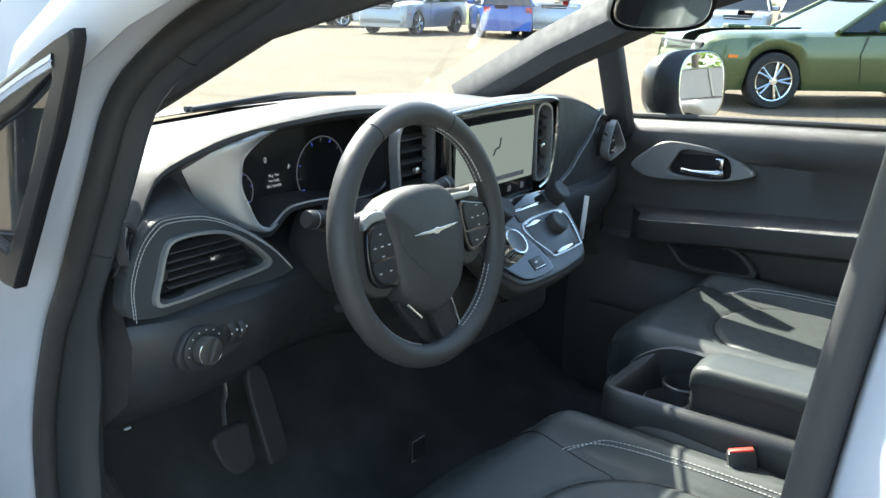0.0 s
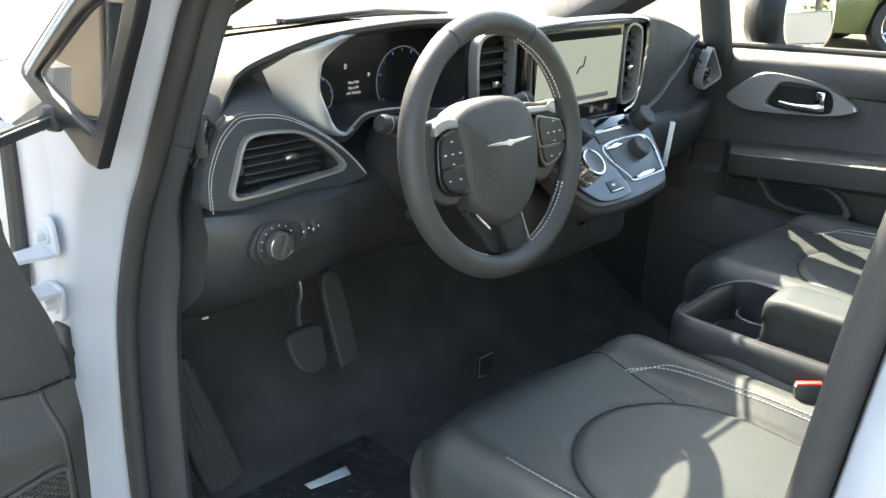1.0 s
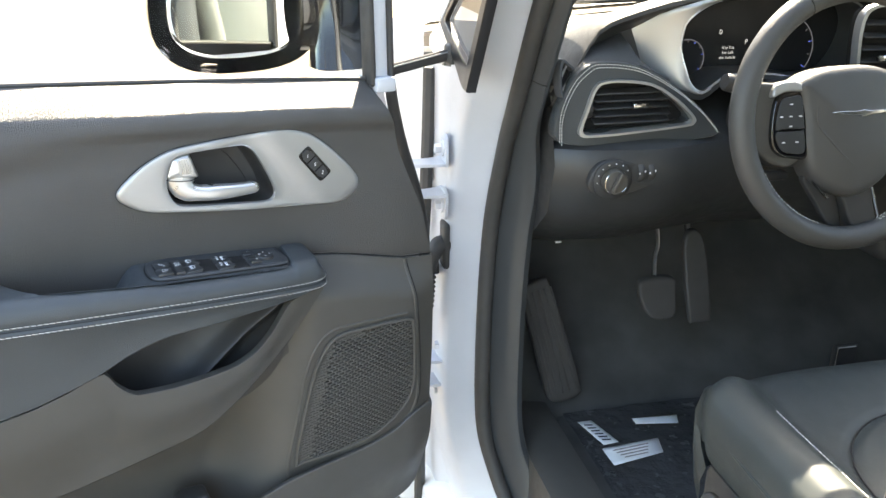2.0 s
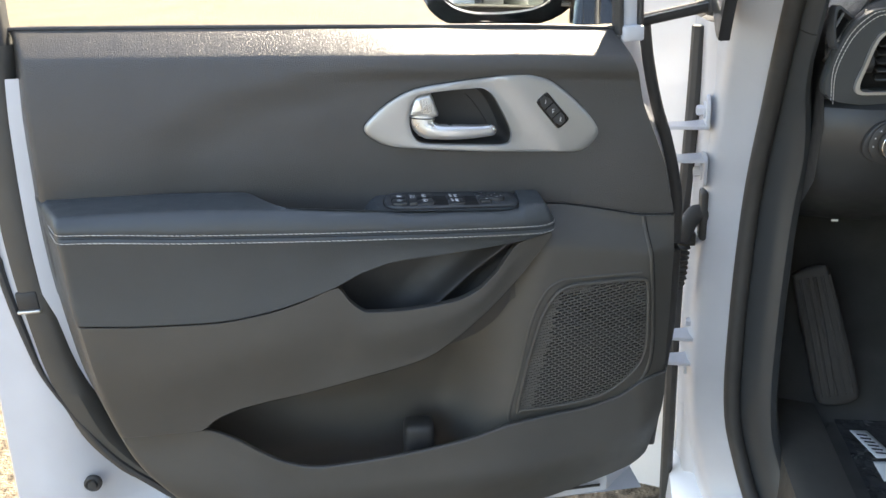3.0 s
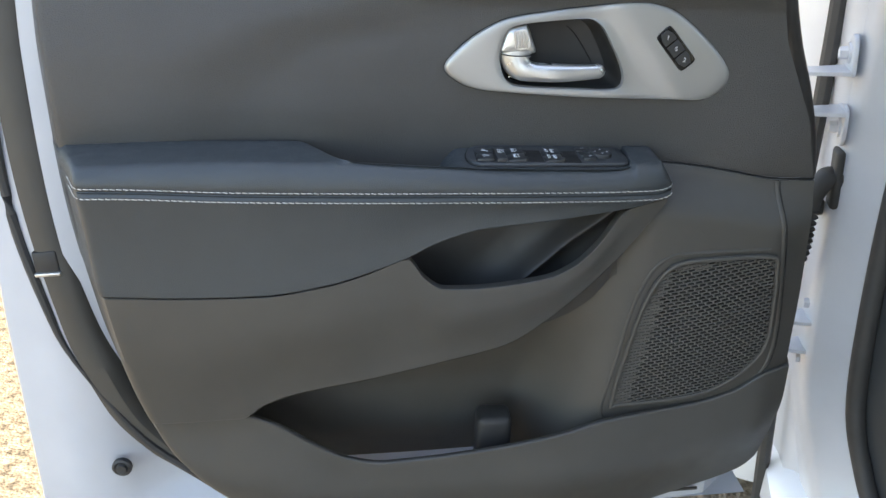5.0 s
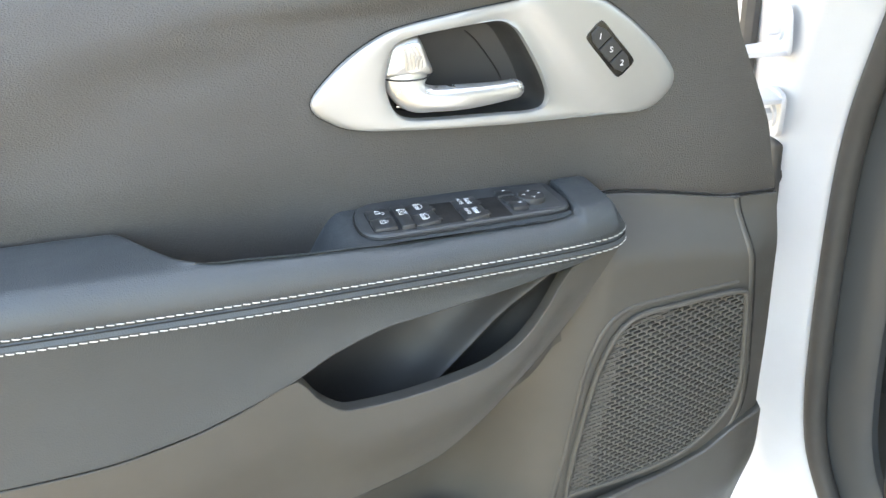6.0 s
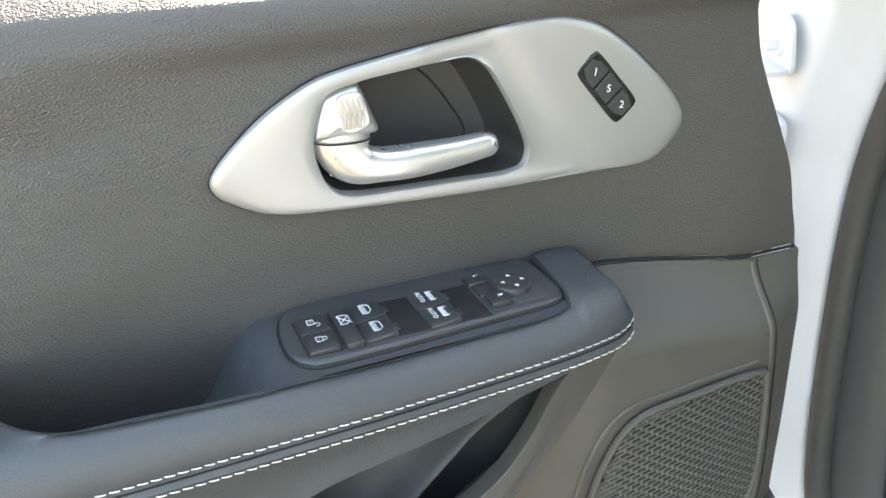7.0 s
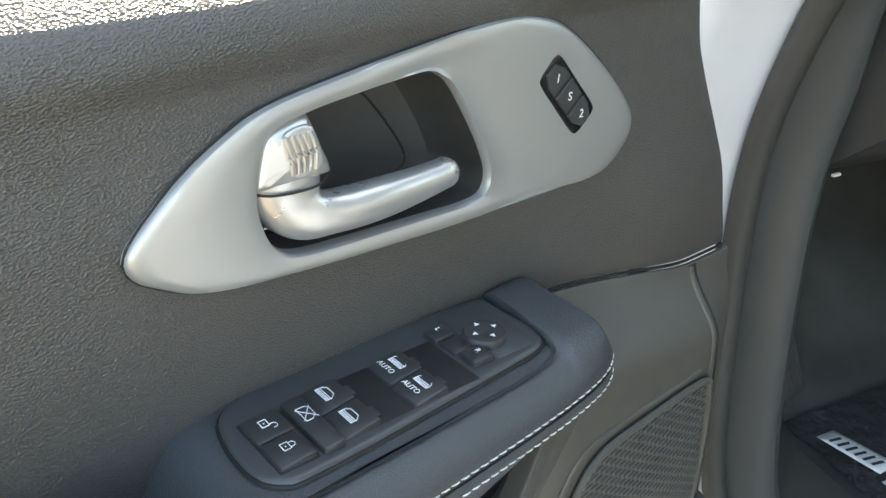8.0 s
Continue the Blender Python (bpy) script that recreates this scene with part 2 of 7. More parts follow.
def tube(pts, r, seg=10, bm=None, flat=1.0, caps=True, closed=False, up=(0, 0, 1)):
    """A round bar along points; r is a number or a function of 0 to 1; flat squeezes it along up."""
    bm = bm or bmesh.new()
    pts = [Vector(p) for p in pts]
    n = len(pts)
    rings = []
    for i, p in enumerate(pts):
        if closed:
            t = (pts[(i + 1) % n] - pts[i - 1]).normalized()
        else:
            t = (pts[min(i + 1, n - 1)] - pts[max(i - 1, 0)]).normalized()
        u = Vector(up)
        u = (u - t * u.dot(t))
        u = u.normalized() if u.length > 1e-4 else t.orthogonal().normalized()
        w = t.cross(u)
        rad = r(i / max(1, n - 1)) if callable(r) else r
        rings.append([bm.verts.new(p + u * math.sin(a) * rad * flat + w * math.cos(a) * rad) for a in (2 * math.pi * k / seg for k in range(seg))])
    for i in range(n if closed else n - 1):
        a, b = rings[i], rings[(i + 1) % n]
        for k in range(seg):
            bm.faces.new((a[k], a[(k + 1) % seg], b[(k + 1) % seg], b[k]))
    if caps and not closed:
        bm.faces.new(rings[0][::-1])
        bm.faces.new(rings[-1])
    return bm


def rbox(sx, sy, sz, r=0.004, m=None, seg=2, bm=None):
    """A box with rounded edges, its centre at the origin of m."""
    b = bmesh.new()
    bmesh.ops.create_cube(b, size=1.0)
    bmesh.ops.scale(b, vec=(sx, sy, sz), verts=b.verts)
    if r:
        bmesh.ops.bevel(b, geom=list(b.edges), offset=min(r, 0.49 * min(sx, sy, sz)), segments=seg, profile=0.5, affect="EDGES")
    if m is not None:
        bmesh.ops.transform(b, matrix=m, verts=b.verts)
    if bm is None:
        return b
    me = bpy.data.meshes.new("tmp")
    b.to_mesh(me)
    b.free()
    bm.from_mesh(me)
    bpy.data.meshes.remove(me)
    return bm


def lathe(profile, seg=32, m=None, bm=None):
    """A turned form: profile of (radius, height) round z."""
    bm = bm or bmesh.new()
    rows = []
    for r, z in profile:
        rows.append([(r * math.cos(a), r * math.sin(a), z) for a in (2 * math.pi * k / seg for k in range(seg))])
    m = m or Matrix()
    grid([[m @ Vector(p) for p in r] for r in rows], close_v=True, bm=bm)
    return bm


def plate(outline, depth, place, edge=0.002, dome=0.0, n=72, bm=None, rings=3):
    """A raised plate: outline in 2D, put into space by place(x, y, h), with a rounded rim and a slight dome."""
    bm = bm or bmesh.new()
    pts = spline([(p[0], p[1], 0) for p in outline], n, closed=True) if n else [Vector((p[0], p[1], 0)) for p in outline]
    c = sum(pts, Vector()) / len(pts)
    rows = [[place(p.x, p.y, 0) for p in pts]]
    for i in range(rings + 1):
        a = math.pi / 2 * i / rings
        off = edge * (1 - math.cos(a))
        row, inset = [], []
        for k, p in enumerate(pts):
            t = (pts[(k + 1) % len(pts)] - pts[k - 1]).normalized()
            nrm = Vector((-t.y, t.x, 0))
            if nrm.dot(c - p) < 0:
                nrm = -nrm
            q = p + nrm * off
            inset.append(q)
            row.append(place(q.x, q.y, depth - edge + edge * math.sin(a)))
        rows.append(row)
    for s in (0.95, 0.7, 0.4, 0.15):
        rows.append([place(*(c + (p - c) * s).xy, depth + dome * (1 - s * s)) for p in inset])
    grid(rows, close_v=True, bm=bm)
    bm.verts.ensure_lookup_table()
    last = bm.verts[-len(pts):]
    bm.faces.new(list(last))
    return bm


def ring_plate(outer, inner, place, depth, lip=0.003, inward=0.01, n=96, crown=0.0):
    """A frame between two outlines: rounded outer rim, face, and a lip that turns in round the opening."""
    po = spline([(p[0], p[1], 0) for p in outer], n, closed=True)
    pi = spline([(p[0], p[1], 0) for p in inner], n, closed=True)
    best = min(range(n), key=lambda s: sum((po[k] - pi[(k + s) % n]).length for k in range(0, n, 6)))
    pi = [pi[(k + best) % n] for k in range(n)]
    rows = [[place(p.x, p.y, -0.004) for p in po], [place(p.x, p.y, depth - lip) for p in po]]
    for s, d in ((0.025, depth - lip * 0.3), (0.06, depth)):
        rows.append([place(*a.lerp(b, s).xy, d) for a, b in zip(po, pi)])
    for s in (0.16, 0.28, 0.4, 0.52, 0.64, 0.76, 0.86, 0.94):
        rows.append([place(*a.lerp(b, s).xy, depth + crown * math.sin(s * math.pi)) for a, b in zip(po, pi)])
    rows.append([place(*a.lerp(b, 0.985).xy, depth - lip * 0.25) for a, b in zip(po, pi)])
    rows.append([place(p.x, p.y, depth - lip) for p in pi])
    rows.append([place(p.x, p.y, depth - lip - inward) for p in pi])
    return grid(rows, close_v=True)


def stitches(line, length=0.0042, gap=0.0016, r=0.0006, normal=(0, 1, 0), slant=0.0):
    """Short thread stitches along a line of points."""
    bm = bmesh.new()
    pts = [Vector(p) for p in line]
    total = sum((b - a).length for a, b in zip(pts, pts[1:]))
    n = max(2, int(total / (length + gap)))
    even = spline(pts, n + 1)
    nr = Vector(normal)
    for i in range(n):
        a = even[i]
        b = a.lerp(even[i + 1], length / (length + gap))
        d = (b - a)
        side = d.cross(nr).normalized() * slant
        q = [a - side, a.lerp(b, 0.5) + nr * r * 0.6, b + side]
        tube(q, lambda t: r * (0.8 + 0.2 * math.sin(math.pi * t)), 5, bm, up=normal)
    return bm


def writing(name, body, size, m, mat, parent=None, align="CENTER"):
    """Flat letters of the built-in font, turned into a mesh."""
    cu = bpy.data.curves.new(name, "FONT")
    cu.body, cu.size, cu.align_x, cu.align_y, cu.extrude = body, size, align, "CENTER", 0.0001
    tmp = new(name, cu)
    me = bpy.data.meshes.new_from_object(tmp.evaluated_get(bpy.context.evaluated_depsgraph_get()))
    bpy.data.objects.remove(tmp)
    bpy.data.curves.remove(cu)
    me.materials.clear()
    me.materials.append(mat)
    ob = new(name, me)
    ob.matrix_basis = m
    if parent:
        ob.parent = parent
    return ob

# ---- ground ----
bm = bmesh.new()
ring = [0.0, 3, 8, 20, 60, 200, 800, 3000]
rows = [[(r * math.cos(a), r * math.sin(a), 0) for a in (2 * math.pi * k / 48 for k in range(48))] for r in ring[1:]]
grid(rows, close_v=True, bm=bm)
bm.verts.ensure_lookup_table()
bm.faces.new(list(bm.verts[:48]))
tagged(part("ground", bm, ASPHALT), "pale sunlit worn asphalt of a car park", "ground", kind="structure")

# ---- driver's door, open ----
# Door frame: u runs from the hinge side to the latch side, h out of the trim towards the cabin, z up.
DU, DH = V(-0.959, -0.2836, 0), V(0.2836, -0.959, 0)
D_ORG = DU * -0.70 + DH * -0.755
M_DOOR = Matrix(((DU.x, DH.x, 0, D_ORG.x), (DU.y, DH.y, 0, D_ORG.y), (0, 0, 1, 0), (0, 0, 0, 1)))
driver_door = thing("driver_door", M_DOOR, "white car door standing open, its inside trimmed in black leather and plastic", "car door")

uf = curve((0.39, 0.060), (0.42, 0.036), (0.474, 0.018), (0.54, 0.012), (0.6, 0.008), (0.66, 0.004), (0.735, 0.002), (0.80, -0.001), (0.835, 0.006), (0.865, 0.011), (0.90, 0.023), (0.94, 0.038), (0.957, 0.044), (0.992, 0.0515), (1.02, 0.062), (1.06, 0.082))
ur = curve((0.398, 0.690), (0.4775, 0.783), (0.547, 0.826), (0.673, 0.855), (0.835, 0.865), (0.981, 0.859), (1.09, 0.846))
c_bot = curve((-0.01, 0.47), (0.03, 0.43), (0.066, 0.405), (0.14, 0.382), (0.206, 0.374), (0.45, 0.372), (0.6, 0.375), (0.69, 0.398), (0.75, 0.44), (0.79, 0.50), (0.83, 0.56), (0.86, 0.60))
c_top = curve((0.05, 1.048), (0.09, 1.053), (0.478, 1.0794), (0.851, 1.1006))
c_seam = curve((0.0, 0.7995), (0.0235, 0.8014), (0.05, 0.8038), (0.0945, 0.8135), (0.136, 0.822), (0.1755, 0.8275), (0.205, 0.8290), (0.235, 0.820), (0.28, 0.803), (0.50, 0.802), (0.56, 0.820), (0.60, 0.850), (0.86, 0.885))
c_lip = curve((-0.01, 0.57), (0.045, 0.566), (0.09, 0.542), (0.14, 0.530), (0.249, 0.5253), (0.303, 0.5146), (0.38, 0.5026), (0.458, 0.496), (0.519, 0.494),
              (0.564, 0.505), (0.606, 0.532), (0.640, 0.559), (0.675, 0.5745), (0.767, 0.577), (0.83, 0.585))
c_line2 = curve((0.188, 0.800), (0.238, 0.742), (0.282, 0.700), (0.327, 0.668), (0.372, 0.6455), (0.4466, 0.6325), (0.521, 0.621), (0.603, 0.6105),
                (0.649, 0.597), (0.676, 0.5805), (0.767, 0.582), (0.83, 0.590))
c_line1 = curve((0.188, 0.806), (0.232, 0.799), (0.268, 0.760), (0.293, 0.7405), (0.325, 0.7303), (0.382, 0.7275), (0.4385, 0.7316), (0.4595, 0.748),
                (0.4748, 0.771), (0.52, 0.757), (0.563, 0.747), (0.627, 0.7404), (0.716, 0.7444), (0.794, 0.752), (0.84, 0.756))
c_pull = curve((0.188, 0.808), (0.232, 0.801), (0.308, 0.7985), (0.392, 0.797), (0.441, 0.7865), (0.4748, 0.7720), (0.52, 0.7578), (0.563, 0.7478),
               (0.627, 0.7412), (0.716, 0.7452), (0.794, 0.7528), (0.84, 0.7568))


def bend(u, z, h):
    """Folds the trim back along one slanting plane at its rear rim, and a little at its front rim."""
    lim = -0.052 + 2.07 * (ur(z) - u)
    k = 0.010
    m = max(k - abs(h - lim), 0.0) / k
    return min(h, lim) - m * m * k * 0.25 - 0.014 * smooth(-0.0045, 0.0, uf(z) - u) ** 2


CREST = ((-0.01, -0.058), (0.0, -0.0455), (0.008, -0.0345), (0.016, -0.0245), (0.024, -0.0155), (0.030, -0.0095))
LEDGE = curve(*CREST, (0.033, -0.0078), (0.040, -0.0058), (0.046, -0.0054), (0.051, -0.0064), (0.057, -0.0090), (0.063, -0.0108), (0.095, -0.0116), (0.15, -0.0138), (0.19, -0.0162), (0.3, -0.0215))
BULGE = curve(*CREST, (0.033, -0.0078), (0.05, -0.0030), (0.08, 0.0025), (0.12, 0.0065), (0.16, 0.0065), (0.21, 0.001), (0.3, -0.008))


def front_lift(u, z):
    """The trim swells towards the hinge side, most at the seam."""
    return 0.0155 * smooth(0.21, 0.045, u) * smooth(0.975, 0.81, z)


def h_upper(u, z):
    d = c_top(u) - z
    # a shallow hollow with a soft arched rim lies under the crest
    q = (abs(u - 0.30) / 0.45) ** 2.6 + (max(0.0, 0.21 - d) / 0.17) ** 2.6
    hollow = 0.012 * smooth(0.0, 0.045, (1 - q ** (1 / 2.6)) * 0.17)
    return bend(u, z, mixf(LEDGE(d) + front_lift(u, z) + 0.006 * smooth(0.24, 0.42, u), BULGE(d) - hollow, smooth(0.36, 0.55, u)))


# opening for the handle cup
bez_in = [(0.3635, 0.9590), (0.3608, 0.9730), (0.3575, 0.9830), (0.3505, 0.9905), (0.3330, 0.9935), (0.3112, 0.9945), (0.2893, 0.9950), (0.2690, 0.9945), (0.2600, 0.9900), (0.2525, 0.9822), (0.2410, 0.9600), (0.2335, 0.9420),
          (0.2305, 0.9290), (0.2345, 0.9195), (0.2480, 0.9178), (0.2702, 0.9200), (0.2988, 0.9230), (0.3252, 0.9257), (0.3450, 0.9285), (0.3550, 0.9330), (0.3610, 0.9425)]


def inside(poly, x, y, pad=0.0):
    hit, near = False, 9.0
    for a, b in zip(poly, poly[1:] + poly[:1]):
        if (a.y > y) != (b.y > y) and x < (b.x - a.x) * (y - a.y) / (b.y - a.y) + a.x:
            hit = not hit
        near = min(near, (a.x - x) ** 2 + (a.y - y) ** 2)
    return hit and near > pad * pad


cup_hole = [V(0.302 + (a - 0.302) * 1.07, 0.958 + (b - 0.958) * 1.10, 0) for a, b in bez_in]


def h_panel(u, z):
    """The upper panel with its opening sunk behind the handle surround."""
    return h_upper(u, z) - (0.06 if 0.22 < u < 0.38 and inside(cup_hole, u, z) else 0.0)


def h_lower(u, z):
    base = mixf(0.028, -0.012 - 0.038 * smooth(0.66, 0.53, z), smooth(0.225, 0.335, u + 0.25 * (z - 0.6))) - 0.018 * smooth(0.056, -0.01, u)
    base -= 0.034 * smooth(0.10, 0.0, z - c_bot(u))
    top = smooth(0.055, 0.0, c_seam(u) - z)
    return bend(u, z, mixf(base, -0.0125 + front_lift(u, z), top))


def strip(c_lo, c_hi, hf, s0, s1, n_u, n_v, roll_lo=0.0, roll_hi=0.0, r=0.004, bounds=None):
    """A sheet of door trim between two lines, its rims rolled back by the given depths."""
    us = [s0 + (s1 - s0) * i / n_u for i in range(n_u + 1)]
    cols = []
    for s in us:
        col = []
        vs = [j / n_v for j in range(n_v + 1)]
        for v in vs:
            z = 0.7
            for _ in range(5):
                u = mixf(uf(z), ur(z), s) if bounds is None else mixf(bounds, ur(z), s)
                z = mixf(c_lo(u), c_hi(u), v)
            col.append(V(u, hf(u, z), z))
        if roll_lo:
            p = col[0]
            col = [p + V(0, -roll_lo, r * 0.6), p + V(0, -r * 1.4, r * 0.05), p + V(0, -r * 0.5, -r * 0.02)] + [p + V(0, -r * 0.1, r * 0.35)] + col[1:]
        if roll_hi:
            p = col[-1]
            col = col[:-1] + [p + V(0, -r * 0.1, -r * 0.35), p + V(0, -r * 0.5, 0.0), p + V(0, -r * 1.4, -r * 0.05), p + V(0, -roll_hi, -r * 0.6)]
        cols.append(col)
    return grid(cols)


upper = part("upper_panel", strip(lambda u: c_seam(u) + 0.0012, c_top, h_panel, 0, 1, 190, 96, 0.004, 0.007, 0.0015), SOFT, driver_door, "grained black soft-touch upper panel")
lower = part("lower_panel", strip(c_bot, c_seam, h_lower, 0, 1, 150, 70, 0.02, 0.004, 0.0015), PLASTIC, driver_door, "black moulded plastic lower panel")


# lower lip of the map pocket
def h_lip(u, z):
    k = smooth(0.10, 0.33, u)
    bow = 0.010 * smooth(0.0, 0.10, c_lip(u) - z)
    return bend(u, z, mixf(0.036 - 0.016 * smooth(0.060, -0.01, u), 0.058, k) + bow * k - 0.02 * smooth(0.09, 0.0, z - c_bot(u)))


part("map_pocket_lip", strip(c_bot, lambda u: c_lip(u) - 0.0008, h_lip, 0, 1, 150, 26, 0.02, 0.010, 0.004), PLASTIC, driver_door, "black plastic front of the map pocket")


# middle bolster under the armrest
MID = curve((0.188, 0.040), (0.255, 0.053), (0.35, 0.068), (0.474, 0.078), (0.60, 0.083), (0.85, 0.083))


def h_mid(u, z):
    top, low = c_line1(u), c_line2(u)
    v = (z - low) / max(0.004, top - low)
    tip = smooth(0.185, 0.30, u)
    b = MID(u) - 0.012 * smooth(0.75, 0.0, v) * tip
    return bend(u, z, b)


part("bolster", strip(c_line2, lambda u: c_line1(u) - 0.001, h_mid, 0, 1, 130, 22, 0.05, 0.014, 0.002, bounds=0.188), PLASTIC, driver_door, "black plastic bolster with a pull pocket")

part("bolster_seam", tube([(u, h_mid(u, c_line2(u)) - 0.0022, c_line2(u) - 0.0004) for u in [0.235 + 0.43 * i / 90 for i in range(91)]], 0.0011, 6), HOLE, driver_door)
# the trim's edge turns back towards the steel at the latch side
rows = []
for i in range(61):
    z = mixf(0.405, 1.085, i / 60)
    k = smooth(0.39, 0.47, z)
    e = ur(z)
    rows.append([V(e - 0.004, -0.046, z), V(e + 0.001, -0.030, z), V(e + 0.010 * k, -0.022, z), V(e + 0.030 * k, -0.0205, z), V(e + 0.037 * k, -0.0225, z), V(e + 0.038 * k, -0.030, z)])
part("trim_return", grid(rows), PLASTIC, driver_door, "dark edge of the door trim")

# armrest: top, nose and stitched face in one pad
z_arm = curve((0.18, 0.8435), (0.20, 0.8500), (0.226, 0.8515), (0.2335, 0.8475), (0.246, 0.8472), (0.30, 0.8515), (0.385, 0.8590), (0.42, 0.866), (0.58, 0.884), (0.70, 0.892), (0.84, 0.896))
z_nose = curve((0.184, 0.8245), (0.20, 0.8235), (0.22, 0.8254), (0.25, 0.8282), (0.30, 0.8327), (0.35, 0.8371), (0.40, 0.8415), (0.45, 0.8455), (0.55, 0.8535), (0.65, 0.8617), (0.75, 0.872), (0.83, 0.878))
OUT = curve((0.1830, 0.0), (0.1834, 0.026), (0.1846, 0.043), (0.1885, 0.0505), (0.200, 0.0575), (0.22, 0.0635), (0.25, 0.0685), (0.30, 0.0735), (0.40, 0.081), (0.55, 0.086), (0.80, 0.088))
h_back = curve((0.18, -0.018), (0.2258, -0.018), (0.2290, 0.028), (0.2345, 0.0425), (0.245, 0.0485), (0.30, 0.0525), (0.395, 0.0570), (0.41, 0.0615), (0.43, 0.0655), (0.46, 0.067), (0.505, 0.0658), (0.522, 0.062), (0.536, 0.054), (0.549, 0.040), (0.567, 0.0145), (0.578, -0.001), (0.585, -0.006), (0.85, -0.006))


def arm_out(u):
    """How far the armrest stands out, rounded off at both ends."""
    return max(0.0, bend(u, 0.85, OUT(u)))


cols = []
N_ARM = 240
for i in range(N_ARM + 1):
    s = i / N_ARM
    u = 0.1832 + (0.858 - 0.1832) * (s ** 1.5 if s < 0.8 else 1 - (1 - 0.8 ** 1.5) * ((1 - s) / 0.2) ** 1.5)
    o = max(arm_out(u), 0.004)
    hb = min(h_back(u), o - 0.003)
    zt, zn = z_arm(u), z_nose(u)
    zt = mixf(zn + 0.002, zt, smooth(0.1828, 0.1985, u) ** 0.7)
    w = o - hb
    col = [V(u, hb, zt - 0.030), V(u, hb + 0.0005, zt - 0.006), V(u, hb + min(0.004, w * 0.2), zt - 0.0012)]
    for k in range(7):
        f = k / 6
        col.append(V(u, mixf(hb + min(0.008, w * 0.3), max(hb, o - 0.018), f), zt - 0.0015 * f * f))
    for k in range(1, 8):
        a = math.pi / 2 * k / 7
        col.append(V(u, max(hb, o - 0.018) + min(0.018, w) * math.sin(a), zt - 0.0015 - (zt - zn - 0.0015) * (1 - math.cos(a))))
    lo = c_pull(u)
    face = min(o, mixf(o, MID(u), 0.7))
    col.append(V(u, o - 0.0022, zn - 0.0045))
    col.append(V(u, o + 0.0006, zn - 0.0095))
    for k in range(1, 9):
        f = k / 8
        col.append(V(u, mixf(o, min(o, face), f) - 0.003 * math.sin(f * math.pi), mixf(zn - 0.0095, lo + 0.0015, f)))
    e = min(o, face)
    col += [V(u, e - 0.001, lo + 0.0003), V(u, e - 0.003, lo), V(u, max(0.0, e - 0.060), lo + 0.004)]
    cols.append([V(u, min(p.y, -0.050 + 2.07 * (ur(p.z) - u)), p.z) for p in col])
arm = part("armrest", grid(cols), LEATHER, driver_door, "stitched black leather armrest")
for dz, dh in ((-0.0012, 0.0), (-0.0112, 0.0006)):
    line = [(u, arm_out(u) + dh + 0.0002, z_nose(u) + dz) for u in [0.1840 + 0.633 * (i / 120) ** 1.6 for i in range(121)]]
    part("stitching", stitches(line, 0.0050, 0.0014, 0.00046, slant=0.00030), THREAD, arm, "pale grey stitching")

part("nose_seam", tube([(u, arm_out(u) - 0.0008, z_nose(u) - 0.0058) for u in [0.1840 + 0.633 * (i / 90) ** 1.6 for i in range(91)]], 0.0005, 6), HOLE, arm)

# dark shadow gaps between the mouldings
seams = [[(u, h_upper(u, c_seam(u)) + 0.0012, c_seam(u) + 0.0004) for u in [0.001 + 0.19 * i / 40 for i in range(41)]]]
for line in seams:
    part("seam", tube(line, 0.0011, 6), HOLE, driver_door)
# loudspeaker grille with its slots
grille_edge = [(0.2375, 0.5405), (0.2146, 0.6351), (0.1945, 0.690), (0.168, 0.7185), (0.1204, 0.7222), (0.058, 0.7205), (0.0495, 0.706), (0.0485, 0.6455), (0.0524, 0.6033),
               (0.0709, 0.5747), (0.1095, 0.5474), (0.1567, 0.5368), (0.226, 0.5335)]
ge = spline([(x, z, 0) for x, z in grille_edge], 140, closed=True)


def on_grille(x, z):
    r2 = ((x - 0.125) / 0.085) ** 2 + ((z - 0.63) / 0.085) ** 2
    return 0.0318 + 0.004 * max(0.0, 1 - r2)


# soft raised rim round it, running up to the seam
rim_line = [(0.0495, 0.803), (0.0478, 0.7787), (0.0425, 0.7228), (0.0398, 0.6651), (0.0393, 0.6143), (0.0443, 0.580), (0.0592, 0.5548), (0.0905, 0.5353), (0.1382, 0.5218), (0.1942, 0.5090), (0.2360, 0.5025), (0.2480, 0.5141), (0.2496, 0.5324),
            (0.2326, 0.5973), (0.2180, 0.6600), (0.2005, 0.7038), (0.1778, 0.7265), (0.1403, 0.7300), (0.058, 0.7285)]
rim_pts = [V(p.x, h_lower(p.x, p.y), p.y) for p in spline([(a, b, 0) for a, b in rim_line], 190)]
part("speaker_rim", tube([p + V(0, 0.0004, 0) for p in rim_pts], 0.0026, 12, flat=0.5, up=(0, 1, 0)), PLASTIC, driver_door)
part("seam", tube([p + V(-0.0030 if p.z > 0.57 else 0.0, 0.0012, -0.0018 if p.z < 0.57 else 0.0) for p in rim_pts[:105]], 0.0010, 6), HOLE, driver_door)
# black sheet behind the slots, the shade inside given as colour
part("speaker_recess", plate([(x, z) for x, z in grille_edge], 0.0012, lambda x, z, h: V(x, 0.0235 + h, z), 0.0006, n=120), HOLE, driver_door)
rim_bm = tube([(p.x, 0.0312, p.y) for p in ge], 0.0028, 8, closed=True, up=(0, 1, 0))
grille = part("speaker_grille", rim_bm, PLASTIC, driver_door, "perforated black loudspeaker grille")
bm = bmesh.new()
PX, PZ = 0.0092, 0.0042
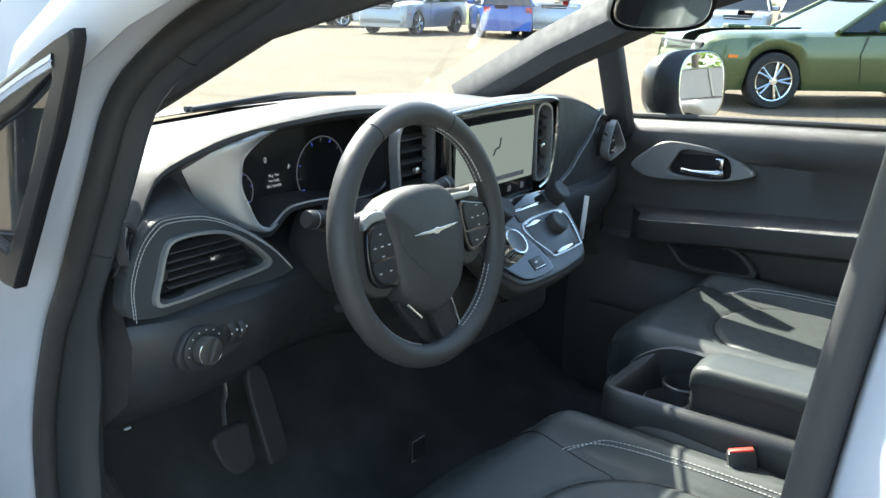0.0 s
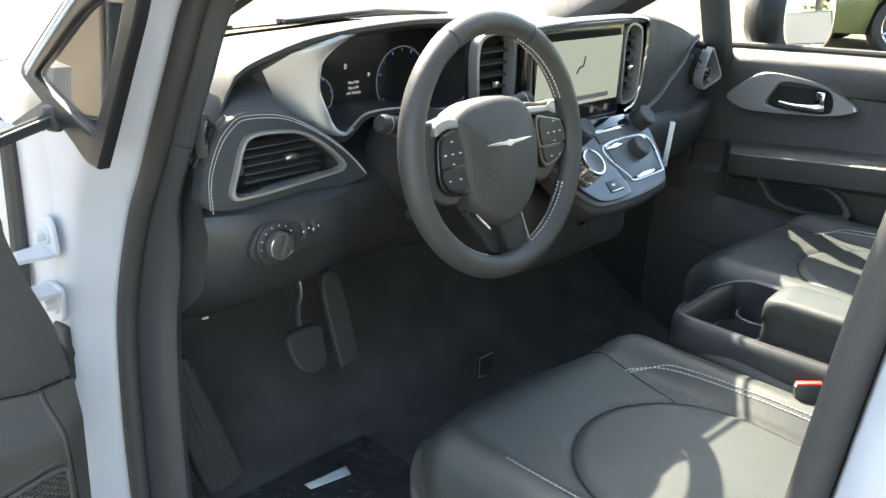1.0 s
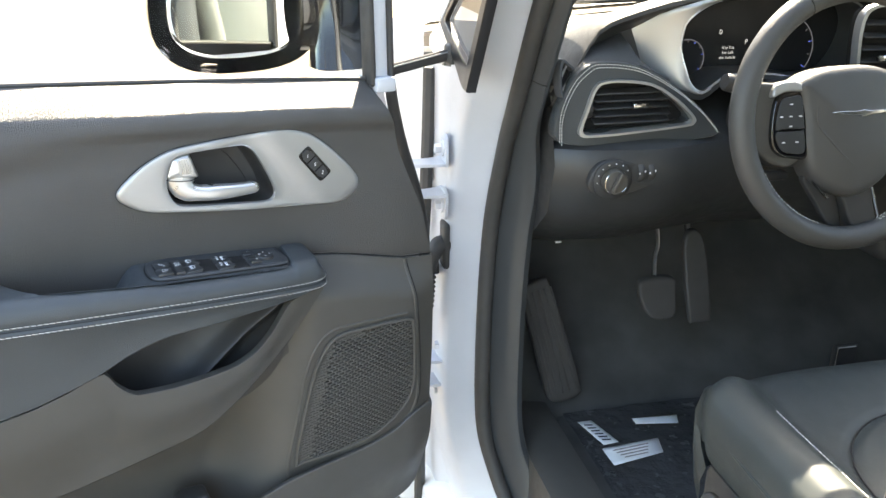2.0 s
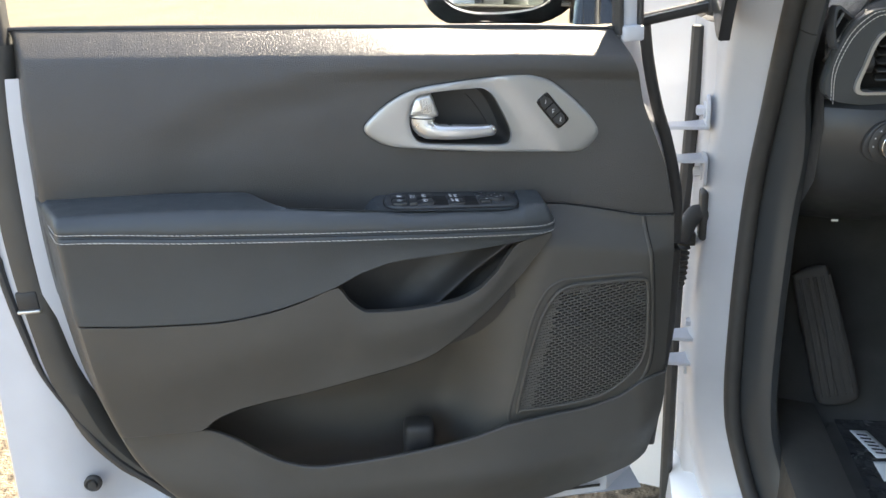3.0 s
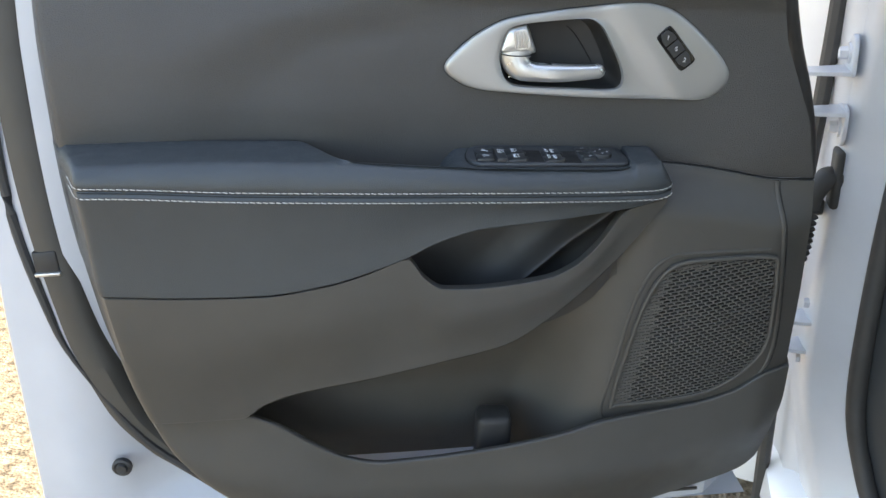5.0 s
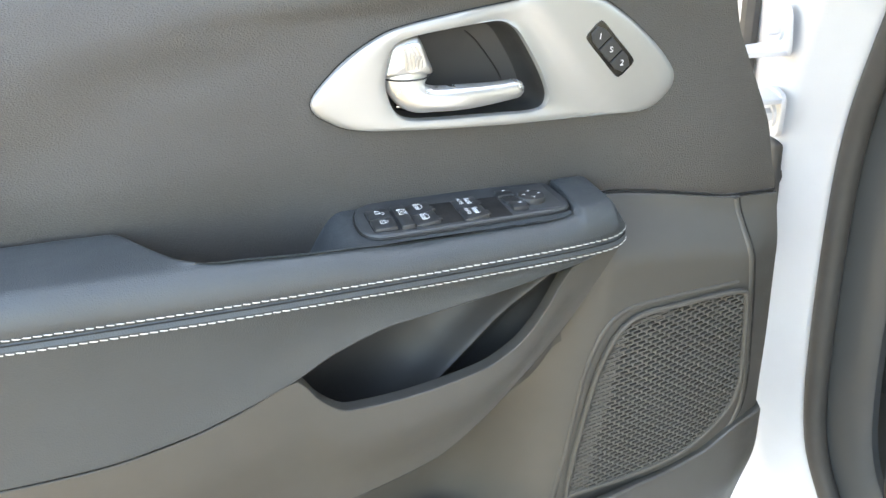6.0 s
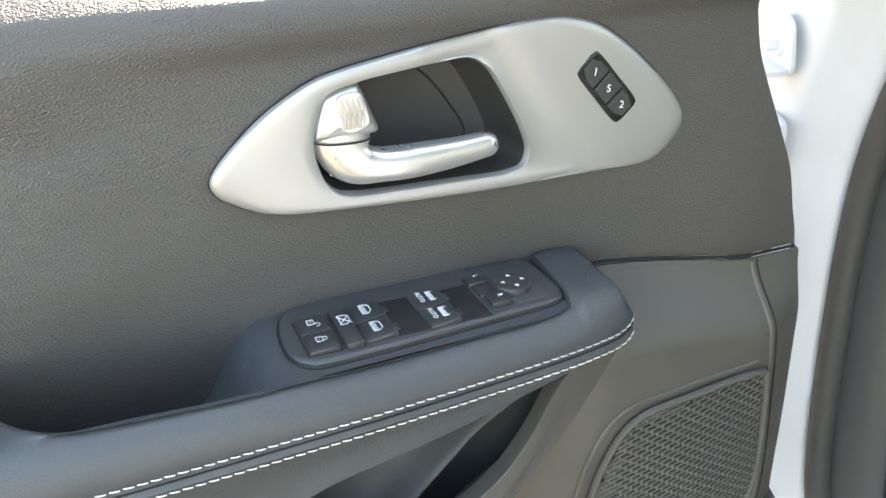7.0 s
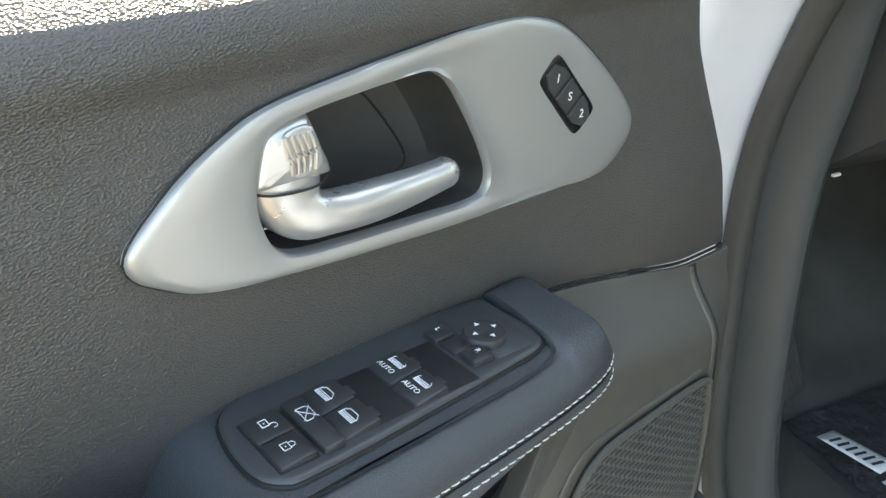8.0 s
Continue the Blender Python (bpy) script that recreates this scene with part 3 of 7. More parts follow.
for row in range(-10, 60):
    for col in range(-6, 32):
        cx = 0.035 + (col + 0.5 * (row % 2)) * PX
        cz = 0.515 + row * PZ + 0.16 * (0.14 - cx)
        if not inside(ge, cx, cz, 0.0022):
            continue
        loops = []
        for fx_, fz_, dep in ((1.0, 1.0, 0.0), (0.82, 0.66, -0.0002), (0.76, 0.54, -0.0012), (0.74, 0.52, -0.0045)):
            ring_ = []
            for ax, az in ((-0.5, -0.5), (0, -0.5), (0.5, -0.5), (0.5, 0.5), (0, 0.5), (-0.5, 0.5)):
                x, z = cx + ax * PX * fx_, cz + az * PZ * fz_ - 0.16 * ax * PX * fx_
                ring_.append(bm.verts.new((x, on_grille(x, z) + dep, z)))
            loops.append(ring_)
        shut = cx > 0.214 - 0.25 * (cz - 0.55) or (cz > 0.712 and cx > 0.13)
        for o, i_ in zip(loops[:2] if shut else loops, loops[1:3] if shut else loops[1:]):
            for k in range(6):
                bm.faces.new((o[k], o[(k + 1) % 6], i_[(k + 1) % 6], i_[k]))
        if shut:
            bm.faces.new(loops[2])
bmesh.ops.remove_doubles(bm, verts=bm.verts, dist=0.00015)
part("mesh", bm, PLASTIC, grille, flat=True)


# silver handle bezel
def put_bez(u, z, h):
    # a soft fold runs down in front of the opening
    fold = (u - 0.2035) * 0.815 - (z - 0.960) * 0.58
    return V(u, -0.0140 + 0.0284 * (u - 0.11) + h - (0.0026 * smooth(0.0, 0.016, fold) * smooth(0.06, 0.03, fold) if h > 0.005 else 0), z)


bez_out = [(0.4232, 0.9545), (0.4170, 0.9640), (0.4001, 0.9780), (0.3865, 0.9868), (0.3729, 0.9935), (0.3600, 0.9985), (0.3480, 1.0010), (0.3294, 1.0030), (0.3029, 1.0050), (0.2710, 1.0068), (0.2361, 1.0082), (0.2080, 1.0074), (0.1910, 1.0035),
           (0.1739, 0.9960), (0.1524, 0.9790), (0.1313, 0.9580), (0.1165, 0.9400), (0.1090, 0.9265), (0.1119, 0.9145), (0.1258, 0.9030), (0.1420, 0.8992), (0.1712, 0.9018), (0.2170, 0.9058), (0.2580, 0.9094), (0.2949, 0.9138), (0.3281, 0.9180),
           (0.3581, 0.9225), (0.3802, 0.9260), (0.3931, 0.9292), (0.4027, 0.9330), (0.4125, 0.9395), (0.4204, 0.9460)]
bezel = part("handle_bezel", ring_plate(bez_out, bez_in, put_bez, 0.0052, 0.0036, 0.02, 180, 0.0012), SILVER, driver_door, "satin silver handle surround")
part("bezel_gap", tube([put_bez(p.x, p.y, 0.0012) for p in spline([(a, b, 0) for a, b in bez_out], 120, closed=True)], 0.0008, 6, closed=True, up=(0, 1, 0)), HOLE, bezel)
# cup behind the lever, with a hatch in its back
cup_pts = spline([(a, b, 0) for a, b in bez_in], 96, closed=True)
cc = V(0.302, 0.955, 0)
rows = []
for f, dep in ((1.0, 0.0), (0.995, -0.012), (0.95, -0.026), (0.85, -0.034), (0.6, -0.037), (0.3, -0.037)):
    rows.append([V((cc + (p - cc) * f).x, -0.011 + dep, (cc + (p - cc) * f).y) for p in cup_pts])
bm = grid(rows, close_v=True)
bm.verts.ensure_lookup_table()
bm.faces.new(bm.verts[-96:])
cup = part("handle_cup", bm, DARK, driver_door, "dark hollow behind the lever")
part("hatch_line", tube(spline([(0.292, -0.0478, 0.9890), (0.2783, -0.0478, 0.9759), (0.2724, -0.0478, 0.9684), (0.263, -0.0478, 0.9535), (0.2560, -0.0475, 0.9400), (0.2548, -0.0472, 0.9320), (0.2600, -0.0472, 0.9285), (0.2764, -0.0475, 0.9290)], 34), 0.0007, 6), HOLE, cup)
# lever with its knuckle in one casting, and the lock button above it
sweep = spline([(0.3462, -0.0125, 0.9655), (0.3460, -0.0118, 0.9580), (0.3435, -0.0108, 0.9500), (0.3365, -0.0095, 0.9440), (0.3220, -0.0086, 0.9408), (0.300, -0.0086, 0.9388), (0.275, -0.0098, 0.9376), (0.2485, -0.0115, 0.9376)], 60)
bm = bmesh.new()
rings = []
for i, p in enumerate(sweep):
    t = i / 59
    d = (sweep[min(i + 1, 59)] - sweep[max(i - 1, 0)]).normalized()
    w = V(d.z, 0, -d.x).normalized()
    end = math.sqrt(max(0.004, 1 - max(0.0, (t - 0.93) / 0.07) ** 2))
    half = mixf(mixf(0.0178, 0.0100, smooth(0.0, 0.34, t)), 0.0076, smooth(0.45, 1.0, t)) * end
    deep = mixf(0.0100, 0.0076, smooth(0.4, 1.0, t)) * end
    rings.append([p + w * half * math.copysign(abs(math.cos(a)) ** 0.85, math.cos(a)) + V(0, 1, 0) * deep * math.copysign(abs(math.sin(a)) ** 0.85, math.sin(a)) for a in (2 * math.pi * k / 28 for k in range(28))])
grid(rings, close_v=True, bm=bm)
bm.verts.ensure_lookup_table()
bm.faces.new(list(bm.verts[:28]))
lever = part("door_lever", bm, SATIN, driver_door, "satin silver door lever")
part("hinge_pin", tube([(0.352, -0.030, 0.934), (0.336, -0.030, 0.9315)], 0.004, 10), CHROME, lever)
bt = [(0.3636, 0.9650), (0.3612, 0.9760), (0.3570, 0.9860), (0.3525, 0.9900), (0.3360, 0.9925), (0.3322, 0.9890), (0.3278, 0.9750), (0.3250, 0.9632), (0.3340, 0.9615), (0.3500, 0.9618)]
button = part("lock_button", plate(bt, 0.022, lambda x, z, h: V(x, -0.024 + h, z), 0.0070, 0.0015, 72, rings=5), SATIN, driver_door, "ribbed satin silver lock button")
pad = [(0.3482, 0.9700), (0.3492, 0.9783), (0.3482, 0.9866), (0.3423, 0.9890), (0.3354, 0.9884), (0.3330, 0.9839), (0.3305, 0.9710), (0.3339, 0.9676), (0.3428, 0.9658)]
part("ribbed_pad", plate(pad, 0.0020, lambda x, z, h: V(x, -0.0028 + h, z), 0.001, 0.0, 40), SATIN, button)
part("button_joint", tube(spline([(0.3640, -0.0052, 0.9640), (0.3560, -0.0016, 0.9622), (0.3440, -0.0006, 0.9608), (0.3340, -0.0012, 0.9606), (0.3256, -0.0060, 0.9620)], 20), 0.0006, 6), HOLE, button)
for k in range(5):
    x = 0.3472 - 0.0030 * k
    part("rib", tube(spline([(x + 0.0010, -0.0006, 0.9868 - 0.0002 * k), (x - 0.0006, 0.0000, 0.978), (x - 0.0004 + 0.0002 * k, -0.0006, 0.9690)], 8), 0.00105, 8), SATIN, button)

# memory buttons
mem_axis = (V(0.1605, 0, 0.9400) - V(0.1920, 0, 0.9802))
mang = math.atan2(mem_axis.z, mem_axis.x)
MM = Matrix.Translation(V(0.1742, -0.0066, 0.9582)) @ Matrix.Rotation(-mang, 4, "Y")
rr = [(0.0252, 0.0), (0.0248, 0.0070), (0.0210, 0.0102), (0.0, 0.0104), (-0.0210, 0.0102), (-0.0248, 0.0070), (-0.0252, 0.0), (-0.0248, -0.0070), (-0.0210, -0.0102), (0.0, -0.0104), (0.0210, -0.0102), (0.0248, -0.0070)]
mem = part("memory_switch", plate(rr, 0.003, lambda x, z, h: MM @ V(x, -0.0015 + h, z), 0.001, 0.0, 72), GLOSS, driver_door, "black three-button seat memory switch")
for k, ch in enumerate(("1", "S", "2")):
    off = (k - 1) * 0.0156
    part("button", plate([(x * 0.92, z * 0.80) for x, z in [(max(-0.0076, min(0.0076, a - off)) , b) for a, b in [(off + 0.0076 * c, 0.0092 * d * (1 if k == 1 or abs(c) < 1 or c * (k - 1) < 0 else 0.55)) for c, d in ((1, 0), (1, 1), (0, 1), (-1, 1), (-1, 0), (-1, -1), (0, -1), (1, -1))]]], 0.0022, lambda x, z, h: MM @ V(x + off, 0.0010 + h, z), 0.0007, 0.0, 0), DARK, mem)
    p = MM @ V(off, 0.0036, 0)
    writing("digit", ch, 0.0068, Matrix.Translation(p) @ Matrix.Rotation(math.pi, 4, "Z") @ Matrix.Rotation(math.pi / 2, 4, "X") @ Matrix.Rotation(radians(-12), 4, "Z"), PAINTMARK, mem)

# switch block in the armrest
def sw_z(u):
    return 0.8452 + 0.088 * (u - 0.232)


SW_T = Matrix.Translation(V(0.316, 0.0225, sw_z(0.316))) @ Matrix.Rotation(-math.atan(0.088), 4, "Y")


def put_sw(x, y, h):
    return SW_T @ V(x, y, h)


# ramp that carries the switches
rows = []
for i in range(41):
    u = 0.470 - (0.470 - 0.227) * i / 40
    k = smooth(0.466, 0.410, u)
    zz = mixf(0.815, sw_z(u), k)
    rows.append([V(u, mixf(-0.022, h_back(u) + 0.004, j / 10), zz - 0.012 * (1 - j / 10) * (1 - k)) for j in range(11)])
ramp = part("switch_ramp", grid(rows), LEATHER, driver_door)
sw_out = [(a - 0.316, b - 0.0225) for a, b in ((0.4012, -0.0017), (0.4053, 0.0147), (0.4060, 0.0321), (0.4036, 0.0437), (0.3980, 0.0500), (0.390, 0.0530), (0.3575, 0.0520), (0.3054, 0.0482), (0.2652, 0.0450), (0.2451, 0.0432),
          (0.2345, 0.0395), (0.2310, 0.0340), (0.2285, 0.0217), (0.2304, -0.0006), (0.2332, -0.0140), (0.2503, -0.0168), (0.3068, -0.0190), (0.3526, -0.0171), (0.3791, -0.014), (0.3926, -0.0106))]
switch = part("switch_block", plate(sw_out, 0.0038, put_sw, 0.0025, 0.0, 130), SWITCH, driver_door, "black window and mirror switch block")
part("switch_gap", tube([put_sw(p.x, p.y, 0.0006) for p in spline([(a, b, 0) for a, b in sw_out], 110, closed=True)], 0.0014, 6, closed=True), HOLE, switch)


def key(name, x, y, sx, sy, up, tilt=0.0, m=KEYCAP):
    return part(name, rbox(sx, sy, 0.008, 0.0016, SW_T @ Matrix.Translation(V(x, y, 0.0015 + up)) @ Matrix.Rotation(radians(tilt), 4, "Y"), 2), m, switch)


def mark(x, y, h, lines, r=0.00024):
    """A small printed sign of thin white strokes."""
    bm = bmesh.new()
    for ln in lines:
        tube([put_sw(x + a, y + b, h) for a, b in ln], r, 5, bm, up=(0, 0, 1))
    return part("sign", bm, SIGNPRINT, switch)


def turned(r, up):
    """A point of a sign that is read looking ahead: r to the right, up ahead."""
    return (-up, r)


WINDOW = [[turned(*p) for p in ((-0.0050, -0.0028), (0.0050, -0.0028), (0.0050, 0.0004), (0.0024, 0.0030), (-0.0034, 0.0030), (-0.0050, 0.0012), (-0.0050, -0.0028))],
          [turned(-0.0046, -0.0002), turned(0.0046, -0.0002)], [turned(-0.0046, -0.0012), turned(0.0046, -0.0012)], [turned(-0.0046, -0.0020), turned(0.0046, -0.0020)]]
PADLOCK = [[(0.0030, 0.0024), (-0.0006, 0.0024), (-0.0006, -0.0024), (0.0030, -0.0024), (0.0030, 0.0024)], [(-0.0006, 0.0016), (-0.0026, 0.0015), (-0.0034, 0.0), (-0.0026, -0.0015), (-0.0006, -0.0016)], [(0.0012, 0.0004), (0.0012, -0.0004)]]
OPENLOCK = [PADLOCK[0], PADLOCK[2], [(-0.0006, 0.0016), (-0.0030, 0.0018), (-0.0038, 0.0036), (-0.0028, 0.0050), (-0.0014, 0.0050)]]
CROSS = [WINDOW[0], [turned(-0.0044, -0.0036), turned(0.0044, 0.0036)], [turned(-0.0044, 0.0036), turned(0.0044, -0.0036)]]


def at(u, h):
    """A place on the switch block from the door's own measures."""
    return u - 0.316, h - 0.0225


# x runs towards the latch side
part("key_well", rbox(0.0205, 0.0405, 0.003, 0.001, SW_T @ Matrix.Translation(V(*at(0.3868, 0.0268), 0.0026))), HOLE, switch)
for hh, sign in ((0.0172, OPENLOCK), (0.0364, PADLOCK)):
    key("lock_key", *at(0.3868, hh), 0.0182, 0.0189, 0.0012, 3)
    mark(*at(0.3862, hh - 0.0015), 0.0068, sign, 0.00027)
key("window_lockout_key", *at(0.3696, 0.0275), 0.0112, 0.0402, 0.0024, 3)
mark(*at(0.3690, 0.0220), 0.0080, CROSS, 0.00025)
for u0, auto in ((0.3530, False), (0.3132, True)):
    x0, y0 = at(u0, 0.0245)
    part("key_well", rbox(0.040, 0.0415, 0.003, 0.001, SW_T @ Matrix.Translation(V(x0 - 0.0096, y0, 0.0026))), HOLE, switch)
    for dy in (-0.0102, 0.0102):
        key("window_key", x0, y0 + dy, 0.0200, 0.0203, 0.0008, 8)
        part("finger_lip", rbox(0.0030, 0.0075, 0.0022, 0.0008, SW_T @ Matrix.Translation(V(x0 - 0.0108, y0 + dy + 0.002, 0.0052))), DARK, switch)
        mark(x0 + (-0.0028 if auto else 0.0004), y0 + dy - 0.001, 0.0068, WINDOW, 0.00027)
        if auto:
            m = SW_T @ Matrix.Translation(V(x0 + 0.0052, y0 + dy - 0.001, 0.0072)) @ Matrix.Rotation(math.pi / 2, 4, "Z")
            writing("auto_mark", "AUTO", 0.0044, m, SIGNPRINT, switch)
    # the finger hollow ahead of the keys
    part("well_wall", grid([[put_sw(x0 - 0.0290 + 0.013 * k / 6, y0 - 0.0205 + 0.041 * j / 6, 0.0040 - 0.0022 * math.sin(math.pi / 2 * k / 6) - 0.0008 * (1 - abs(j / 3 - 1))) for j in range(7)] for k in range(7)]), DARK, switch)
key("mirror_select_key", *at(0.2765, 0.0035), 0.0140, 0.0115, 0.0012)
key("mirror_fold_key", *at(0.2752, 0.0168), 0.0140, 0.0135, 0.0002)
key("mirror_select_key", *at(0.2738, 0.0310), 0.0140, 0.0130, 0.0018)
writing("side_mark", "L", 0.0046, SW_T @ Matrix.Translation(V(*at(0.2755, 0.0012), 0.0070)) @ Matrix.Rotation(math.pi / 2, 4, "Z"), PAINTMARK, switch)
writing("side_mark", "R", 0.0046, SW_T @ Matrix.Translation(V(*at(0.2725, 0.0300), 0.0076)) @ Matrix.Rotation(math.pi / 2, 4, "Z"), PAINTMARK, switch)
part("mirror_pad_plinth", rbox(0.030, 0.052, 0.005, 0.002, SW_T @ Matrix.Translation(V(*at(0.2510, 0.0130), 0.0018)), 2), SWITCH, switch)
pad_x, pad_y = at(0.2585, 0.0195)
part("mirror_pad", lathe([(0.0118, 0.003), (0.0118, 0.0072), (0.0108, 0.0086), (0.0085, 0.0090), (0.0040, 0.0081), (0.0, 0.0076)], 32, SW_T @ Matrix.Translation(V(pad_x, pad_y, 0.0))), DARK, switch)
for a in range(4):
    an = a * math.pi / 2
    bm = bmesh.new()
    vs = [put_sw(pad_x + r * math.cos(an + d), pad_y + r * math.sin(an + d), 0.0094) for r, d in ((0.0086, 0), (0.0058, 0.30), (0.0058, -0.30))]
    bm.faces.new([bm.verts.new(v) for v in vs])
    part("arrow", bm, PAINTMARK, switch, flat=True)

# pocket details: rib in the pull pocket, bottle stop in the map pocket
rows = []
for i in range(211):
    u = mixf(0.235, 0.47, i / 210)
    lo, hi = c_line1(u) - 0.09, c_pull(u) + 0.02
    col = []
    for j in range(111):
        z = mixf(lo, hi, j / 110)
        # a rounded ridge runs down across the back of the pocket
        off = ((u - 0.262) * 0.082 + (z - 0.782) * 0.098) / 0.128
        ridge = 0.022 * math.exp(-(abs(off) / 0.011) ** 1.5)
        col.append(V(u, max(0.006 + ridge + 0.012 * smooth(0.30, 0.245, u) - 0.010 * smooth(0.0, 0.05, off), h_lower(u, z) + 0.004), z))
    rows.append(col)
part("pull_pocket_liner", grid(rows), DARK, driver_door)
part("bottle_stop", rbox(0.044, 0.040, 0.118, 0.009, Matrix.Translation(V(0.384, 0.000, 0.458)) @ Matrix.Rotation(radians(-4), 4, "Y"), 3), DARK, driver_door)

# painted steel shell of the door
sh_r = curve((0.30, 0.982), (0.38, 0.976), (0.55, 0.966), (0.75, 0.952), (0.90, 0.930), (1.08, 0.895))
sh_f = curve((0.30, 0.010), (0.40, 0.000), (0.50, -0.012), (0.60, -0.020), (0.80, -0.020), (0.86, -0.016), (0.9535, 0.022), (1.034, 0.040), (1.10, 0.046))


def shell_rows(h, grow=0.0, n=40):
    out = []
    for i in range(n + 1):
        z = 0.335 - grow + (1.045 + grow - 0.335) * i / n
        out.append((sh_f(z) - grow, sh_r(z) + grow, z))
    return out


rows = []
for f, r_, z in shell_rows(-0.018):
    a = [V(mixf(f, r_, k / 24), -0.024 - 0.050 * smooth(0.02, 0.10, k / 24) * smooth(0.90, 0.84, k / 24) * smooth(0.355, 0.40, z) - 0.012 * smooth(0.93, 1.0, k / 24) - 0.020 * smooth(0.10, 0.03, k / 24) - 0.060 * smooth(0.07, 0.0, k / 24), z) for k in range(25)]
    a += [V(r_ + 0.006, -0.045, z), V(r_ + 0.008, -0.085, z), V(r_ + 0.018, -0.090, z), V(r_ + 0.020, -0.100, z)]
    a += [V(mixf(r_, f, k / 8), -0.118 - 0.03 * math.sin(k / 8 * math.pi), z) for k in range(9)]
    a += [V(f - 0.020, -0.122, z), V(f - 0.012, -0.116, z), V(f - 0.006, -0.111, z), V(f - 0.002, -0.107, z)]
    rows.append(a)
shell = part("door_shell", grid(rows, close_v=True), GREYWHITE, driver_door, "white painted steel door shell")
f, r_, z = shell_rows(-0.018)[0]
part("door_bottom", grid([[V(u, h, 0.335) for h in (-0.022, -0.05, -0.09, -0.118)] for u in (0.03, 0.3, 0.6, 0.86)]), GREYWHITE, driver_door)
# rubber seal round the shell
sl = spline([(-0.012, -0.106, 0.36), (-0.026, -0.106, 0.48), (-0.040, -0.106, 0.60), (-0.042, -0.106, 0.763), (-0.036, -0.106, 0.822), (-0.022, -0.106, 0.88), (-0.004, -0.106, 0.937), (0.010, -0.106, 1.0), (0.018, -0.106, 1.06)], 60)
part("door_seal", tube(sl, 0.0085, 10), RUBBER, driver_door, "black rubber door seal")
sl = spline([(0.10, -0.018, 0.352), (0.60, -0.020, 0.350), (0.729, -0.022, 0.407), (0.773, -0.022, 0.4435), (0.831, -0.022, 0.507), (0.888, -0.023, 0.622), (0.905, -0.025, 0.70), (0.917, -0.028, 0.80), (0.913, -0.028, 0.90), (0.900, -0.026, 0.985)], 60)
part("door_seal", tube(sl, lambda t: 0.0022 + 0.0035 * (smooth(0.45, 0.56, t) * smooth(0.68, 0.60, t) + smooth(0.68, 0.80, t)), 8), RUBBER, driver_door)
# latch and rubber plug
part("latch", rbox(0.028, 0.010, 0.028, 0.003, Matrix.Translation(V(0.890, -0.024, 0.752))), DARK, driver_door, "dark steel door latch")
part("latch_claw", rbox(0.030, 0.014, 0.005, 0.002, Matrix.Translation(V(0.890, -0.023, 0.738))), STEEL, driver_door)
part("rubber_plug", lathe([(0.0, 0.010), (0.006, 0.010), (0.007, 0.006), (0.010, 0.008), (0.0125, 0.006), (0.0125, 0.0)], 24, Matrix.Translation(V(0.8605, -0.0255, 0.458)) @ Matrix.Rotation(-math.pi / 2, 4, "X")), RUBBER, driver_door, "round black rubber plug")

# window: glass, belt rubbers, post
part("belt_rubber", tube([(u, -0.050, c_top(u) + 0.002) for u in (0.06, 0.2, 0.4, 0.6, 0.8, 0.88)], 0.0035, 8), RUBBER, driver_door)
bm = grid([[V(u, -0.058 - 0.03 * (z - 1.05), z) for u in (0.075, 0.3, 0.6, 0.90)] for z in (1.03, 1.20, 1.40, 1.56)])
pane = part("window_pane", bm, GLASS, driver_door, "clear door window glass")
pane.visible_shadow = False
part("window_post", rbox(0.022, 0.030, 0.54, 0.003, Matrix.Translation(V(0.063, -0.055, 1.315)) @ Matrix.Rotation(radians(1.5), 4, "X")), GREYWHITE, driver_door, "white steel window post")
for du in (-0.015, 0.012):
    part("post_rubber", rbox(0.008, 0.034, 0.54, 0.004, Matrix.Translation(V(0.063 + du, -0.052, 1.315)) @ Matrix.Rotation(radians(1.5), 4, "X")), RUBBER, driver_door)
trim_o = [(0.8700, 0.9790), (0.8660, 0.9860), (0.8560, 1.05), (0.8470, 1.10), (0.8430, 1.25), (0.8400, 1.50), (0.895, 1.50), (0.900, 1.25), (0.902, 1.12), (0.904, 1.05), (0.905, 0.986), (0.900, 0.979)]
part("corner_trim", plate(trim_o, 0.030, lambda x, z, h: V(x, -0.056 + h - 0.03 * max(0, z - 1.1), z), 0.010, 0.0, 110, rings=5), RUBBER, driver_door, "dark rubber corner of the window frame")
part("post_foot", rbox(0.028, 0.026, 0.020, 0.003, Matrix.Translation(V(0.060, -0.034, 1.048))), GREYWHITE, driver_door)
part("window_frame", tube(spline([(0.06, -0.07, 1.58), (0.3, -0.075, 1.585), (0.6, -0.075, 1.58), (0.86, -0.07, 1.56), (0.895, -0.06, 1.50), (0.905, -0.05, 1.30), (0.905, -0.045, 1.08)], 50), 0.018, 8), GREYWHITE, driver_door)
part("sail_rubber", tube([(0.052, -0.058, 1.058), (0.0, -0.062, 1.065), (-0.060, -0.066, 1.073)], 0.0042, 12, flat=2.0), RUBBER, driver_door, "black rubber strip at the foot of the mirror window")
part("sail_bright_line", tube([(0.050, -0.0535, 1.0625), (0.0, -0.0575, 1.0695), (-0.056, -0.0615, 1.0775)], 0.0010, 6), SATIN, driver_door)
part("sail_corner", rbox(0.016, 0.022, 0.030, 0.006, Matrix.Translation(V(-0.064, -0.066, 1.074)), 3), RUBBER, driver_door)

